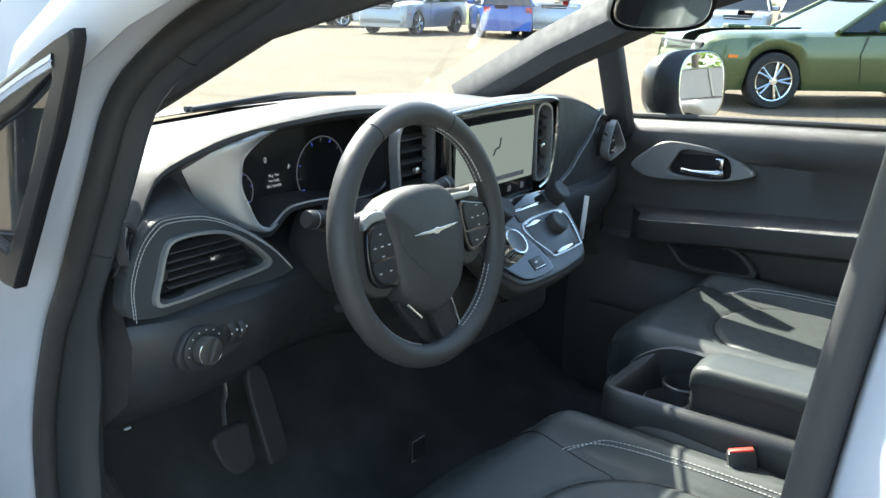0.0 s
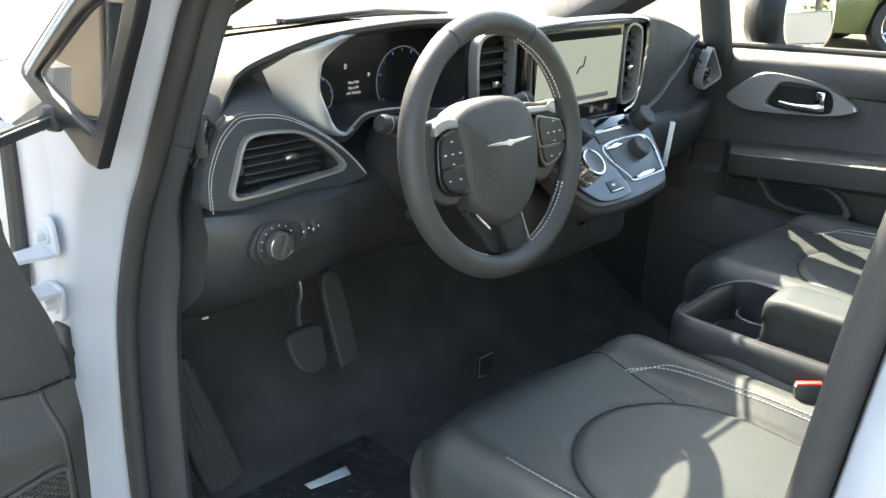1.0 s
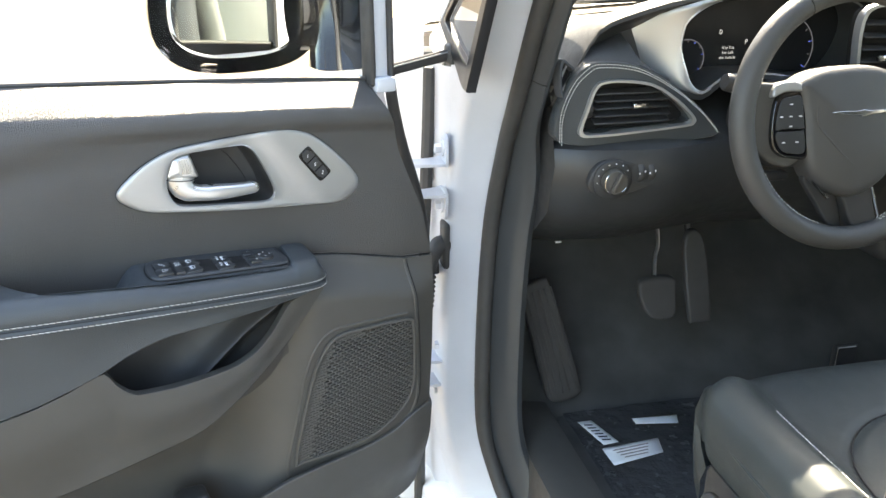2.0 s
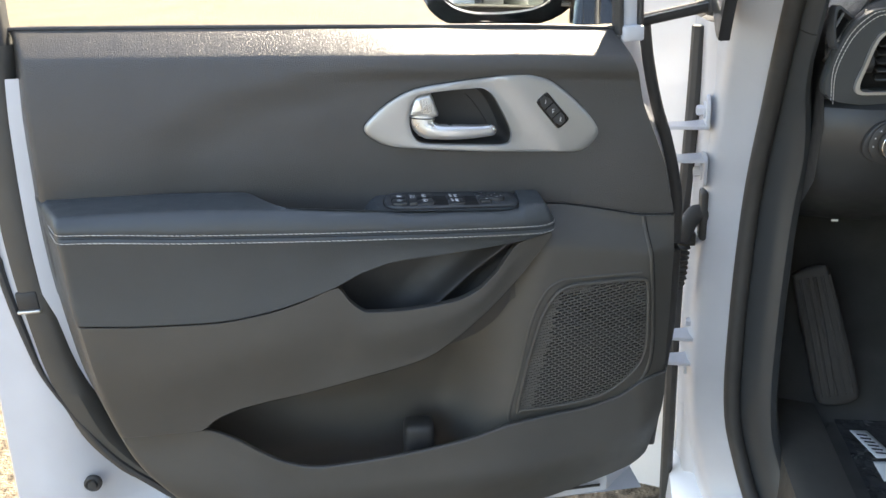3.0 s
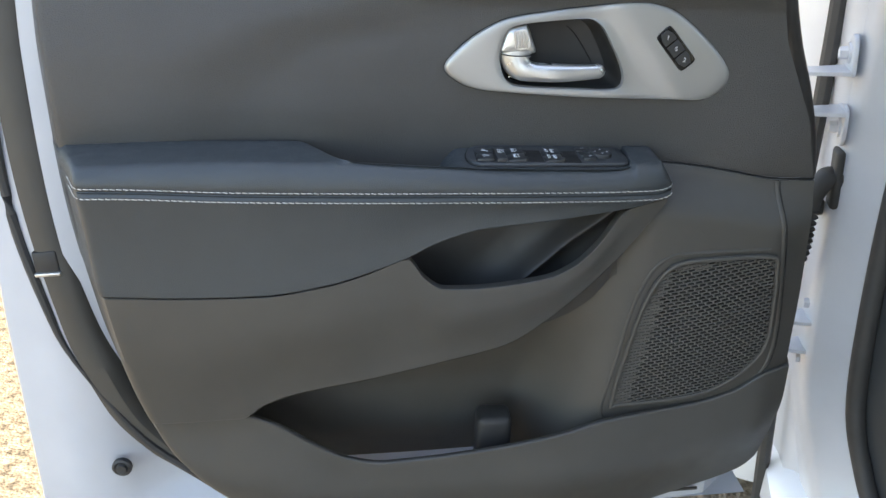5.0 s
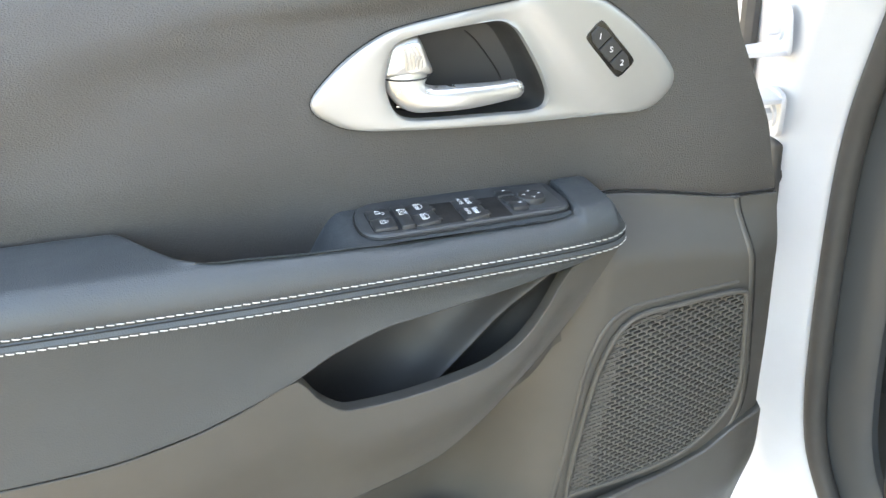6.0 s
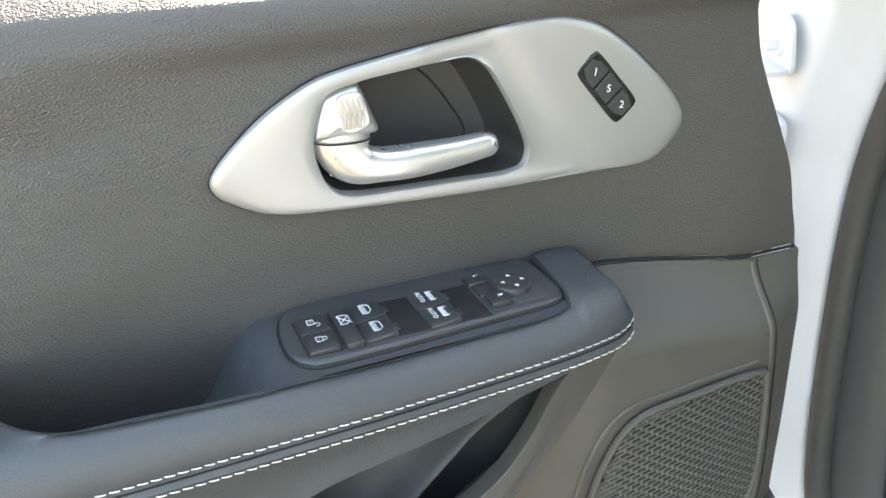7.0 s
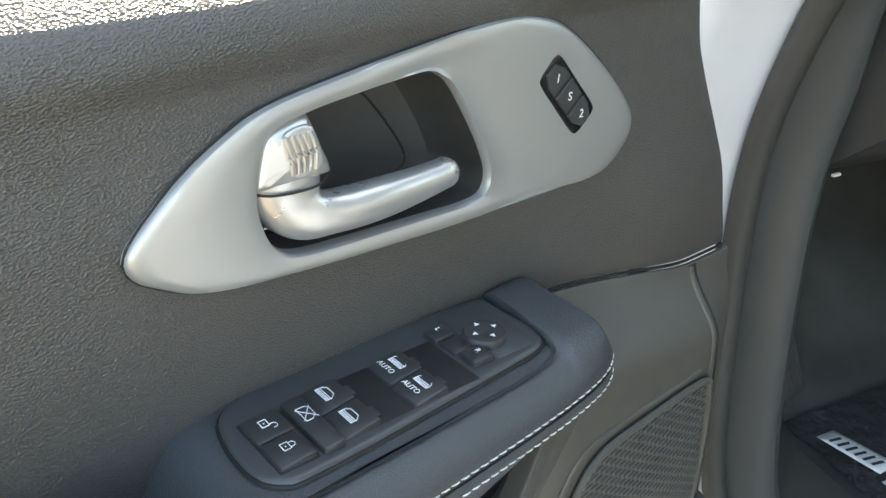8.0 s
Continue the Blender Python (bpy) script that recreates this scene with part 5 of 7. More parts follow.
slats(vent, 0.758, 1.002, 0.120, 0.054, 5, 0.940, 20)
for k in range(6):
    part("vane", rbox(0.002, 0.012, 0.050, 0.0006, Matrix.Translation(V(0.710 + 0.019 * k, 0.950, 1.002))), HOLE, vent)
part("vent_tab", rbox(0.024, 0.012, 0.009, 0.003, Matrix.Translation(V(0.765, 0.928, 1.004)), 2), CHROME, vent)
part("vent_wheel", lathe([(0.012, -0.004), (0.013, 0), (0.012, 0.004)], 20, Matrix.Translation(V(0.688, 0.937, 1.0)) @ Matrix.Rotation(math.pi / 2, 4, "Y")), DARK, vent)
# demister vent at the dash's end
so = [(0.002, 1.048), (0.003, 1.040), (-0.024, 1.021), (-0.032, 1.019), (-0.038, 1.024), (-0.043, 1.040), (-0.044, 1.066), (-0.040, 1.073), (-0.033, 1.072)]
si = [(-0.023 + (a + 0.023) * 0.78, 1.046 + (z - 1.046) * 0.80) for a, z in so]
DVC = V(0.672, 0.955, 0)
put_dv = lambda a, z, h: DVC + V(0.857 * a + 0.514 * h, 0.514 * a - 0.857 * h, z)
dv = part("side_vent", ring_plate(so, si, put_dv, 0.008, 0.003, 0.012, 60), CONTROL, dash, "small demister vent with a grey rim")
# black sheet for the shade inside the demister
part("vent_well", plate(si, 0.001, lambda a, z, h: put_dv(a, z, h - 0.004), 0.0005, n=40), HOLE, dv)
for a0, z0, a1, z1 in ((-0.030, 1.028, -0.010, 1.052), (-0.038, 1.044, -0.024, 1.064)):
    part("slat", tube([put_dv(a0, z0, 0.003), put_dv(a1, z1, 0.003)], 0.0018, 6), SILVER, dv)

# instrument binnacle: silver surround, hood, dials
inner = [(0.836, 1.101), (0.840, 1.118), (0.855, 1.134), (0.88, 1.146), (0.915, 1.152), (0.98, 1.155), (1.048, 1.152), (1.095, 1.146), (1.125, 1.132), (1.140, 1.105), (1.138, 1.080), (1.124, 1.048), (1.10, 1.030),
         (1.05, 1.028), (0.985, 1.038), (0.93, 1.040), (0.906, 1.036), (0.885, 1.022), (0.870, 1.016), (0.853, 1.028), (0.840, 1.060), (0.835, 1.080)]
outer = [(0.760, 1.095), (0.765, 1.110), (0.785, 1.124), (0.83, 1.140), (0.89, 1.156), (0.98, 1.162), (1.05, 1.159), (1.10, 1.152), (1.132, 1.136), (1.148, 1.106), (1.146, 1.078), (1.131, 1.043), (1.104, 1.023),
         (1.05, 1.021), (0.985, 1.030), (0.93, 1.032), (0.906, 1.028), (0.885, 1.010), (0.868, 1.003), (0.835, 1.012), (0.795, 1.040), (0.768, 1.075)]
put_clus = lambda x, z, h: V(x, 0.958 - h + 0.055 * smooth(0.86, 0.76, x), z)
clus = part("instrument_surround", ring_plate(outer, inner, put_clus, 0.012, 0.004, 0.075, 132), DASH, dash, "black hood round the instruments")
# silver sweep round its left side, and a thin bright lip along the opening
sw_o = spline([(x, z, 0) for x, z in outer[17:] + outer[:8]], 60)
sw_i = spline([(x, z, 0) for x, z in inner[17:] + inner[:8]], 60)
rows = []
for k, (a, b) in enumerate(zip(sw_o, sw_i)):
    wide = min(1.0, 0.25 + 1.2 * smooth(0, 16, k)) * min(1.0, 0.30 + 1.1 * smooth(59, 30, k))
    rows.append([put_clus(*b.lerp(a, f * wide * 0.97).xy, 0.0128 - (0.0035 if f in (0.0, 1.0) else 0.0) + 0.0035 * math.sin(math.pi * f)) for f in (0.0, 0.04, 0.2, 0.4, 0.6, 0.8, 0.96, 1.0)])
part("silver_sweep", grid(rows), SILVER, clus, "satin silver sweep beside the instruments")
part("bright_lip", tube([put_clus(p.x, p.y, 0.0105) for p in spline([(x, z, 0) for x, z in inner], 150, closed=True)], 0.0019, 8, closed=True, up=(0, 1, 0)), SATIN, clus, "thin satin silver lip")
# grained shoulder that runs from the dashboard's brow down to the outlet pod
pod_top = curve((0.640, 1.000), (0.655, 1.040), (0.675, 1.060), (0.700, 1.068), (0.756, 1.061), (0.81, 1.035), (0.86, 1.000), (0.895, 0.965))
sh_z = curve((0.64, 1.004), (0.67, 1.056), (0.70, 1.080), (0.745, 1.094), (0.757, 1.098), (0.768, 1.076), (0.795, 1.043), (0.812, 1.035))
sh_y = curve((0.64, 0.952), (0.67, 0.950), (0.70, 0.978), (0.745, 0.996), (0.768, 1.000), (0.795, 0.982), (0.812, 0.962))
rows = []
for k in range(41):
    x = mixf(0.642, 0.812, k / 40)
    t_, b_ = V(x, sh_y(x), sh_z(x)), V(x, 0.9345, pod_top(x) + 0.001)
    rows.append([t_.lerp(b_, f) + V(0, -0.004 * math.sin(math.pi * f) * smooth(0.67, 0.76, x), 0.004 * math.sin(math.pi * f)) for f in [j / 10 for j in range(11)]])
part("shoulder", grid(rows), DASHTOP, dash, "grained black shoulder above the outlet")
# lining under the brow, back to the shoulder and the surround
sur_z = curve((0.757, 1.098), (0.765, 1.110), (0.785, 1.124), (0.83, 1.140), (0.89, 1.156), (0.91, 1.158))
rows = []
for k in range(41):
    x = mixf(0.690, 0.905, k / 40)
    t_ = V(x, brow_y(x) + 0.004, brow_z(x) - 0.006)
    b_ = V(x, sh_y(x), sh_z(x)) if x < 0.757 else put_clus(x, sur_z(x), 0.004)
    rows.append([t_.lerp(b_, j / 4) for j in range(5)])
part("brow_lining", grid(rows), DASH, dash, "smooth black lining under the brow")
face = part("instrument_panel", plate(inner, 0.001, lambda x, z, h: V(x, 1.022 - h, z), 0.0005, n=100), DISPLAY, dash, "dark instrument panel with lit dials")
DIAL = glow_material("blue_dial_light", (0.10, 0.16, 0.75), 0.16)
TEXT = glow_material("white_display", (0.8, 0.85, 0.9), 0.11)
DIM = glow_material("grey_display", (0.25, 0.27, 0.32), 0.06)


def arc(cx, cz, r, a0, a1, rad, mat, y=1.0195):
    pts = [(cx + r * math.cos(radians(a)), y, cz + r * math.sin(radians(a))) for a in [a0 + (a1 - a0) * k / 24 for k in range(25)]]
    return part("dial_ring", tube(pts, rad, 6, up=(0, 1, 0)), mat, face)


for cx, cz, R in ((0.880, 1.052, 0.030), (1.048, 1.062, 0.052)):
    arc(cx, cz, R, 215, -35, 0.0009, DIM)
    for k in range(11):
        a = radians(215 - 25 * k)
        part("tick", tube([(cx + r * math.cos(a), 1.0192, cz + r * math.sin(a)) for r in (R * 0.85, R * 0.96)], 0.0006, 5), DIAL if k % 2 == 0 else DIM, face)
flat_x = Matrix.Rotation(math.pi / 2, 4, "X")
writing("speed_mark", "0", 0.011, Matrix.Translation(V(0.934, 1.0190, 1.092)) @ flat_x, TEXT, face)
for k, w in enumerate(("Key Fob", "has Left", "the Vehicle")):
    writing("message", w, 0.0062, Matrix.Translation(V(0.950, 1.0190, 1.068 - 0.0078 * k)) @ flat_x, TEXT, face)
writing("gear_mark", "P", 0.010, Matrix.Translation(V(0.980, 1.0190, 1.076)) @ flat_x, TEXT, face)
writing("fuel_mark", "E", 0.007, Matrix.Translation(V(0.938, 1.0190, 1.026)) @ flat_x, TEXT, face)

# light switch panel on the knee panel
knobp = [(0.683, 0.900), (0.690, 0.882), (0.715, 0.873), (0.745, 0.876), (0.790, 0.890), (0.799, 0.893), (0.801, 0.908), (0.797, 0.925), (0.787, 0.927), (0.745, 0.927), (0.715, 0.932), (0.695, 0.924)]
lp = part("light_switch", plate(knobp, 0.010, on_face(0.912), 0.003, 0.0, 80), DARK, dash, "round headlamp switch with dimmer wheels")
KM = Matrix.Translation(V(0.7195, 0.903, 0.902)) @ Matrix.Rotation(math.pi / 2, 4, "X")
part("switch_ring", lathe([(0.030, 0.0), (0.030, 0.004), (0.027, 0.006), (0.020, 0.006)], 36, KM), DARK, lp)
part("switch_knob", lathe([(0.019, 0.0), (0.019, 0.012), (0.017, 0.017), (0.012, 0.018), (0.0, 0.0175)], 32, KM), PLASTIC, lp)
part("knob_ring", tube([(0.7195 + 0.0172 * math.cos(a), 0.8865, 0.902 + 0.0172 * math.sin(a)) for a in [2.4 + 3.4 * k / 24 for k in range(25)]], 0.0007, 6), CHROME, lp)
part("knob_grip", rbox(0.006, 0.008, 0.030, 0.002, Matrix.Translation(V(0.7195, 0.882, 0.904)) @ Matrix.Rotation(radians(25), 4, "Y"), 2), PLASTIC, lp)
for k in range(7):
    a = radians(185 - 25 * k)
    part("position_mark", rbox(0.0018, 0.001, 0.0015, 0.0004, Matrix.Translation(V(0.7195 + 0.0255 * math.cos(a), 0.8965, 0.902 + 0.0255 * math.sin(a)))), PAINTMARK, lp)
for k in range(2):
    part("dimmer_wheel", lathe([(0.013, -0.005), (0.0145, -0.003), (0.0145, 0.003), (0.013, 0.005)], 24, Matrix.Translation(V(0.763 + 0.016 * k, 0.908, 0.910)) @ Matrix.Rotation(math.pi / 2, 4, "Y")), RUBBER, lp)
    for j in range(3):
        part("wheel_mark", rbox(0.0022, 0.001, 0.003, 0.0004, Matrix.Translation(V(0.759 + 0.016 * k + 0.004 * j, 0.8945, 0.911 + 0.0015 * j))), PAINTMARK, lp)
part("knee_clip", rbox(0.010, 0.004, 0.003, 0.001, Matrix.Translation(V(0.700, 1.052, 0.748))), PAINTMARK, dash, "small pale clip")

# centre: screen with its surround and vents
scr = part("screen_surround", rbox(0.272, 0.020, 0.172, 0.010, Matrix.Translation(V(1.313, 0.884, 1.068)), 3), GLOSS, dash, "gloss black screen surround")
MAP = glow_material("map_display", (0.33, 0.37, 0.34), 0.17)
part("screen", plate([(1.190, 1.142), (1.433, 1.142), (1.444, 0.988), (1.200, 0.988)], 0.002, on_face(0.873), 0.001, n=0), GLOSS, scr, "lit touchscreen")
part("map_view", rbox(0.236, 0.001, 0.108, 0, Matrix.Translation(V(1.316, 0.8698, 1.072))), MAP, scr, "pale green-grey map on the screen", flat=True)
for k in range(5):
    part("screen_icon", rbox(0.010, 0.001, 0.010, 0, Matrix.Translation(V(1.235 + 0.042 * k, 0.8696, 1.004))), DIM, scr, flat=True)
part("route", tube(spline([(1.305, 0.8690, 1.070), (1.312, 0.8690, 1.080), (1.322, 0.8690, 1.082), (1.326, 0.8690, 1.098)], 12), 0.0016, 5), INK, scr)
part("map_bar", rbox(0.120, 0.0012, 0.008, 0, Matrix.Translation(V(1.345, 0.8694, 1.028))), DIM, scr, flat=True)
part("chrome_line", tube(spline([(1.165, 0.868, 1.150), (1.33, 0.866, 1.156), (1.49, 0.868, 1.152), (1.520, 0.872, 1.125), (1.523, 0.876, 1.05), (1.515, 0.880, 1.00), (1.480, 0.880, 0.985)], 50), 0.0035, 8), CHROME, dash, "chrome line round the centre panel")
for cx, tilt in ((1.480, 0.06), (1.135, -0.12)):
    w = 0.052 if cx > 1.3 else 0.085
    ov = [(cx - w / 2, 1.135), (cx + w / 2 - 0.008, 1.138), (cx + w / 2 + 0.004, 1.10), (cx + w / 2 + 0.004, 1.03), (cx + w / 2 - 0.008, 1.005), (cx - w / 2 + 0.006, 1.003), (cx - w / 2, 1.04)]
    iv = [(cx + (x - cx) * 0.87, 1.07 + (z - 1.07) * 0.93) for x, z in ov]
    cv = part("air_vent", ring_plate(ov, iv, on_face(0.880 if cx > 1.3 else 0.905), 0.007, 0.003, 0.02, 72), SILVER, dash, "silver-framed centre air vent")
    # duct shade as a flat black sheet
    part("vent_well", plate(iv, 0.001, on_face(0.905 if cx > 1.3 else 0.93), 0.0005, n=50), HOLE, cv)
    slats(cv, cx, 1.07, w * 0.74, 0.110, 6, 0.888 if cx > 1.3 else 0.912, 20)
    part("vent_tab", rbox(0.014, 0.010, 0.010, 0.003, Matrix.Translation(V(cx, 0.878 if cx > 1.3 else 0.902, 1.065)), 2), CHROME, cv)

# climate and gear panel: a slanting silver shield
CM = Matrix.Translation(V(1.355, 0.822, 0.925)) @ Matrix.Rotation(radians(46), 4, "X")


def put_con(x, y, h):
    return CM @ V(x, y, h)


shield = [(-0.165, 0.075), (0.0, 0.078), (0.150, 0.070), (0.158, 0.060), (0.140, -0.02), (0.120, -0.058), (0.095, -0.074), (0.0, -0.082), (-0.095, -0.078), (-0.125, -0.06), (-0.148, -0.02), (-0.170, 0.06)]
centre = part("control_panel", plate(shield, 0.012, put_con, 0.004, 0.002, 96), CONTROL, dash, "satin grey climate and gear panel")
part("panel_backing", plate([(x * 1.06, y * 1.06 - 0.003) for x, y in shield], 0.030, lambda x, y, h: put_con(x, y, h - 0.024), 0.010, 0.0, 80), DARK, centre)
part("gear_plate", plate([(-0.160, 0.060), (-0.100, 0.060), (-0.030, -0.01), (-0.010, -0.062), (-0.03, -0.074), (-0.09, -0.072), (-0.12, -0.055), (-0.143, -0.018)], 0.002, lambda x, y, h: put_con(x, y, h + 0.0150), 0.001, 0, 60), GLOSS, centre)


def knob(x, y, r, hgt, top=DARK, name="knob"):
    m = CM @ Matrix.Translation(V(x, y, 0.012))
    k = part(name, lathe([(r, 0), (r, hgt * 0.8), (r * 0.92, hgt), (r * 0.8, hgt)], 32, m), DARK, centre)
    part("cap", lathe([(r * 0.82, hgt), (r * 0.78, hgt + 0.001), (r * 0.4, hgt + 0.0002), (0, hgt)], 28, m), top, k)


gs = part("gear_selector", lathe([(0.0285, 0), (0.0285, 0.004), (0.0255, 0.006), (0.0250, 0.026), (0.0235, 0.030), (0.0205, 0.0305)], 40, CM @ Matrix.Translation(V(-0.098, -0.010, 0.012))), CHROME, centre, "chrome rotary gear selector")
part("cap", lathe([(0.0208, 0.0305), (0.0195, 0.0290), (0.010, 0.0275), (0, 0.0272)], 32, CM @ Matrix.Translation(V(-0.098, -0.010, 0.012))), CONTROL, gs)
for k in range(30):
    a = 2 * math.pi * k / 30
    part("grip_rib", rbox(0.0012, 0.0018, 0.018, 0.0004, CM @ Matrix.Translation(V(-0.098 + 0.0252 * math.cos(a), -0.010 + 0.0252 * math.sin(a), 0.028)) @ Matrix.Rotation(a, 4, "Z"), 1), SATIN, gs)
knob(-0.060, 0.052, 0.020, 0.026, DARK)
knob(0.128, 0.052, 0.020, 0.026, DARK)
knob(0.070, 0.000, 0.020, 0.020, DARK)
part("climate_keypad", rbox(0.125, 0.020, 0.003, 0.002, CM @ Matrix.Translation(V(0.034, 0.062, 0.0145)), 2), GLOSS, centre)
part("climate_display", rbox(0.105, 0.020, 0.003, 0.002, CM @ Matrix.Translation(V(0.034, 0.036, 0.0145)), 2), PLASTIC, centre)
part("chrome_bar", rbox(0.115, 0.005, 0.004, 0.001, CM @ Matrix.Translation(V(0.034, 0.048, 0.0155))), BRIGHT, centre)
tv = [(-0.018, 0.020), (0.120, 0.022), (0.116, -0.045), (0.104, -0.052), (0.02, -0.054), (0.008, -0.045)]
part("chrome_frame", ring_plate(tv, [(0.051 + (x - 0.051) * 0.95, -0.016 + (y + 0.016) * 0.92) for x, y in tv], lambda x, y, h: put_con(x, y, 0.013 + h), 0.003, 0.001, 0.002, 64), SATIN, centre)
part("key_field", rbox(0.120, 0.062, 0.002, 0.001, CM @ Matrix.Translation(V(0.052, -0.016, 0.0142))), CONTROL, centre)
for dy, wd in ((0.0165, 0.052), (-0.0475, 0.060)):
    part("bright_key_bar", rbox(wd, 0.0075, 0.004, 0.0015, CM @ Matrix.Translation(V(0.056 if dy < 0 else 0.012, dy, 0.0165)), 2), BRIGHT, centre)
part("bright_key_bar", rbox(0.030, 0.0075, 0.004, 0.0015, CM @ Matrix.Translation(V(0.098, 0.0175, 0.0165)), 2), BRIGHT, centre)
bk = part("brake_key", rbox(0.036, 0.022, 0.006, 0.002, CM @ Matrix.Translation(V(-0.048, -0.052, 0.016)), 2), SWITCH, centre)
part("key_edge", rbox(0.032, 0.0022, 0.002, 0.0008, CM @ Matrix.Translation(V(-0.048, -0.0605, 0.0195))), CHROME, bk)
part("key_lamp", rbox(0.008, 0.004, 0.001, 0.0004, CM @ Matrix.Translation(V(-0.052, -0.050, 0.0193))), PAINTMARK, bk)
# passenger side outlet and swage
pv_o = [(1.819, 1.000), (1.820, 1.016), (1.835, 1.052), (1.847, 1.070), (1.858, 1.067), (1.898, 1.022), (1.906, 1.008), (1.900, 1.000), (1.842, 0.985), (1.828, 0.987)]
pv_i = [(1.856 + (x - 1.856) * 0.87, 1.022 + (z - 1.022) * 0.88) for x, z in pv_o]
pv = part("air_vent", ring_plate(pv_o, pv_i, on_face(0.915), 0.010, 0.003, 0.02, 64), SILVER, dash, "silver-framed far side air vent")
# black sheet in place of the duct's own shade
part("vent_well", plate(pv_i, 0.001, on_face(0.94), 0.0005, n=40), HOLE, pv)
slats(pv, 1.850, 1.02, 0.045, 0.058, 4, 0.922, 20)
part("vent_tab", rbox(0.010, 0.008, 0.008, 0.002, Matrix.Translation(V(1.846, 0.912, 1.024)), 2), CHROME, pv)
sw_pts = [(1.480, 0.890, 0.945), (1.560, 0.900, 0.955), (1.612, 0.908, 0.972), (1.657, 0.912, 0.989), (1.690, 0.914, 1.014), (1.744, 0.917, 1.049), (1.768, 0.918, 1.077), (1.805, 0.922, 1.094), (1.835, 0.945, 1.090)]
sw = spline(sw_pts, 60)
sw_y, sw_z = curve(*[(p[0], p[1]) for p in sw_pts]), curve(*[(p[0], p[2]) for p in sw_pts])
rows = []
for k in range(31):
    x = mixf(1.522, 1.812, k / 30)
    t_, b_ = V(x, brow_y(x) + 0.001, brow_z(x) - 0.004), V(x, sw_y(x) - 0.001, sw_z(x) + 0.002)
    rows.append([t_.lerp(b_, j / 8) - V(0, 0.007 * math.sin(math.pi * j / 8), 0) for j in range(9)])
part("fascia_skin", grid(rows), DASHTOP, dash, "grained black skin beside the screen")
part("swage", tube(sw, 0.006, 10), LEATHER, dash, "stitched swage across the dashboard")
part("stitching", stitches([p + V(0, -0.0068, 0.002) for p in sw], 0.004, 0.0015, 0.0007, normal=(0, -1, 0)), THREAD, dash)
# knee panel left of the column and centre base
part("centre_base", rbox(0.33, 0.20, 0.16, 0.03, Matrix.Translation(V(1.345, 0.955, 0.815)), 3), DARK, dash)
for k in range(3):
    part("socket", rbox(0.022, 0.006, 0.026, 0.003, Matrix.Translation(V(1.34 + 0.030 * k, 0.853, 0.815))), GLOSS, dash)
part("hang_tag", rbox(0.002, 0.010, 0.085, 0.0005, Matrix.Translation(V(1.530, 0.806, 0.930)) @ Matrix.Rotation(radians(4), 4, "X")), PAPER, dash, "paper tag hanging by the panel")

# ---- steering wheel and column ----
WC, WT = V(1.004, 0.7774, 1.0118), radians(11.9)
M_WHEEL = Matrix(((1, 0, 0, WC.x), (0, math.sin(WT), -math.cos(WT), WC.y), (0, math.cos(WT), math.sin(WT), WC.z), (0, 0, 0, 1)))   # x right, y up the wheel, z to the driver
wheel = thing("steering_wheel", M_WHEEL, "black leather steering wheel with grey stitching and chrome trim", "steering wheel")
RW = 0.166
ringp = [(RW * math.cos(a), RW * math.sin(a), 0) for a in (2 * math.pi * k / 96 for k in range(96))]
rim = part("rim", tube(ringp, 0.0165, 16, closed=True, up=(0, 0, 1), flat=1.05), RIM, wheel, "black leather rim")
for a0, a1 in ((20, 70), (-72, -28), (-152, -108)):
    for s in (-1, 1):
        ln = [((RW - 0.0158) * math.cos(radians(a)), (RW - 0.0158) * math.sin(radians(a)), 0.004 * s) for a in [a0 + (a1 - a0) * k / 30 for k in range(31)]]
        part("stitching", stitches(ln, 0.005, 0.001, 0.0009, normal=(0, 0, 1), slant=0.0012 * s), THREAD, rim)
for a in (118, 62):
    c, s = math.cos(radians(a)), math.sin(radians(a))
    part("rim_joint", tube([(RW * c + 0.0168 * (c * math.cos(b)), RW * s + 0.0168 * (s * math.cos(b)), 0.0175 * math.sin(b)) for b in (2 * math.pi * j / 20 for j in range(20))], 0.0006, 5, closed=True), HOLE, rim)
hub = [(-0.088, 0.046), (-0.062, 0.061), (-0.022, 0.067), (0.022, 0.067), (0.056, 0.057), (0.074, 0.034), (0.082, 0.0), (0.078, -0.040), (0.062, -0.076), (0.034, -0.099), (0.0, -0.110), (-0.034, -0.099), (-0.062, -0.076), (-0.073, -0.040), (-0.077, 0.0), (-0.083, 0.028)]
part("airbag_cover", plate(hub, 0.040, lambda x, y, h: V(x, y, -0.030 + h), 0.016, 0.008, 100, rings=6), RIM, wheel, "grained black airbag cover")
part("cover_crease", tube(spline([(-0.056, 0.040, 0.0095), (-0.060, -0.004, 0.0105), (-0.040, -0.032, 0.0140), (-0.020, -0.052, 0.0145), (0.002, -0.070, 0.0130)], 30), 0.0014, 6), RIM, wheel)
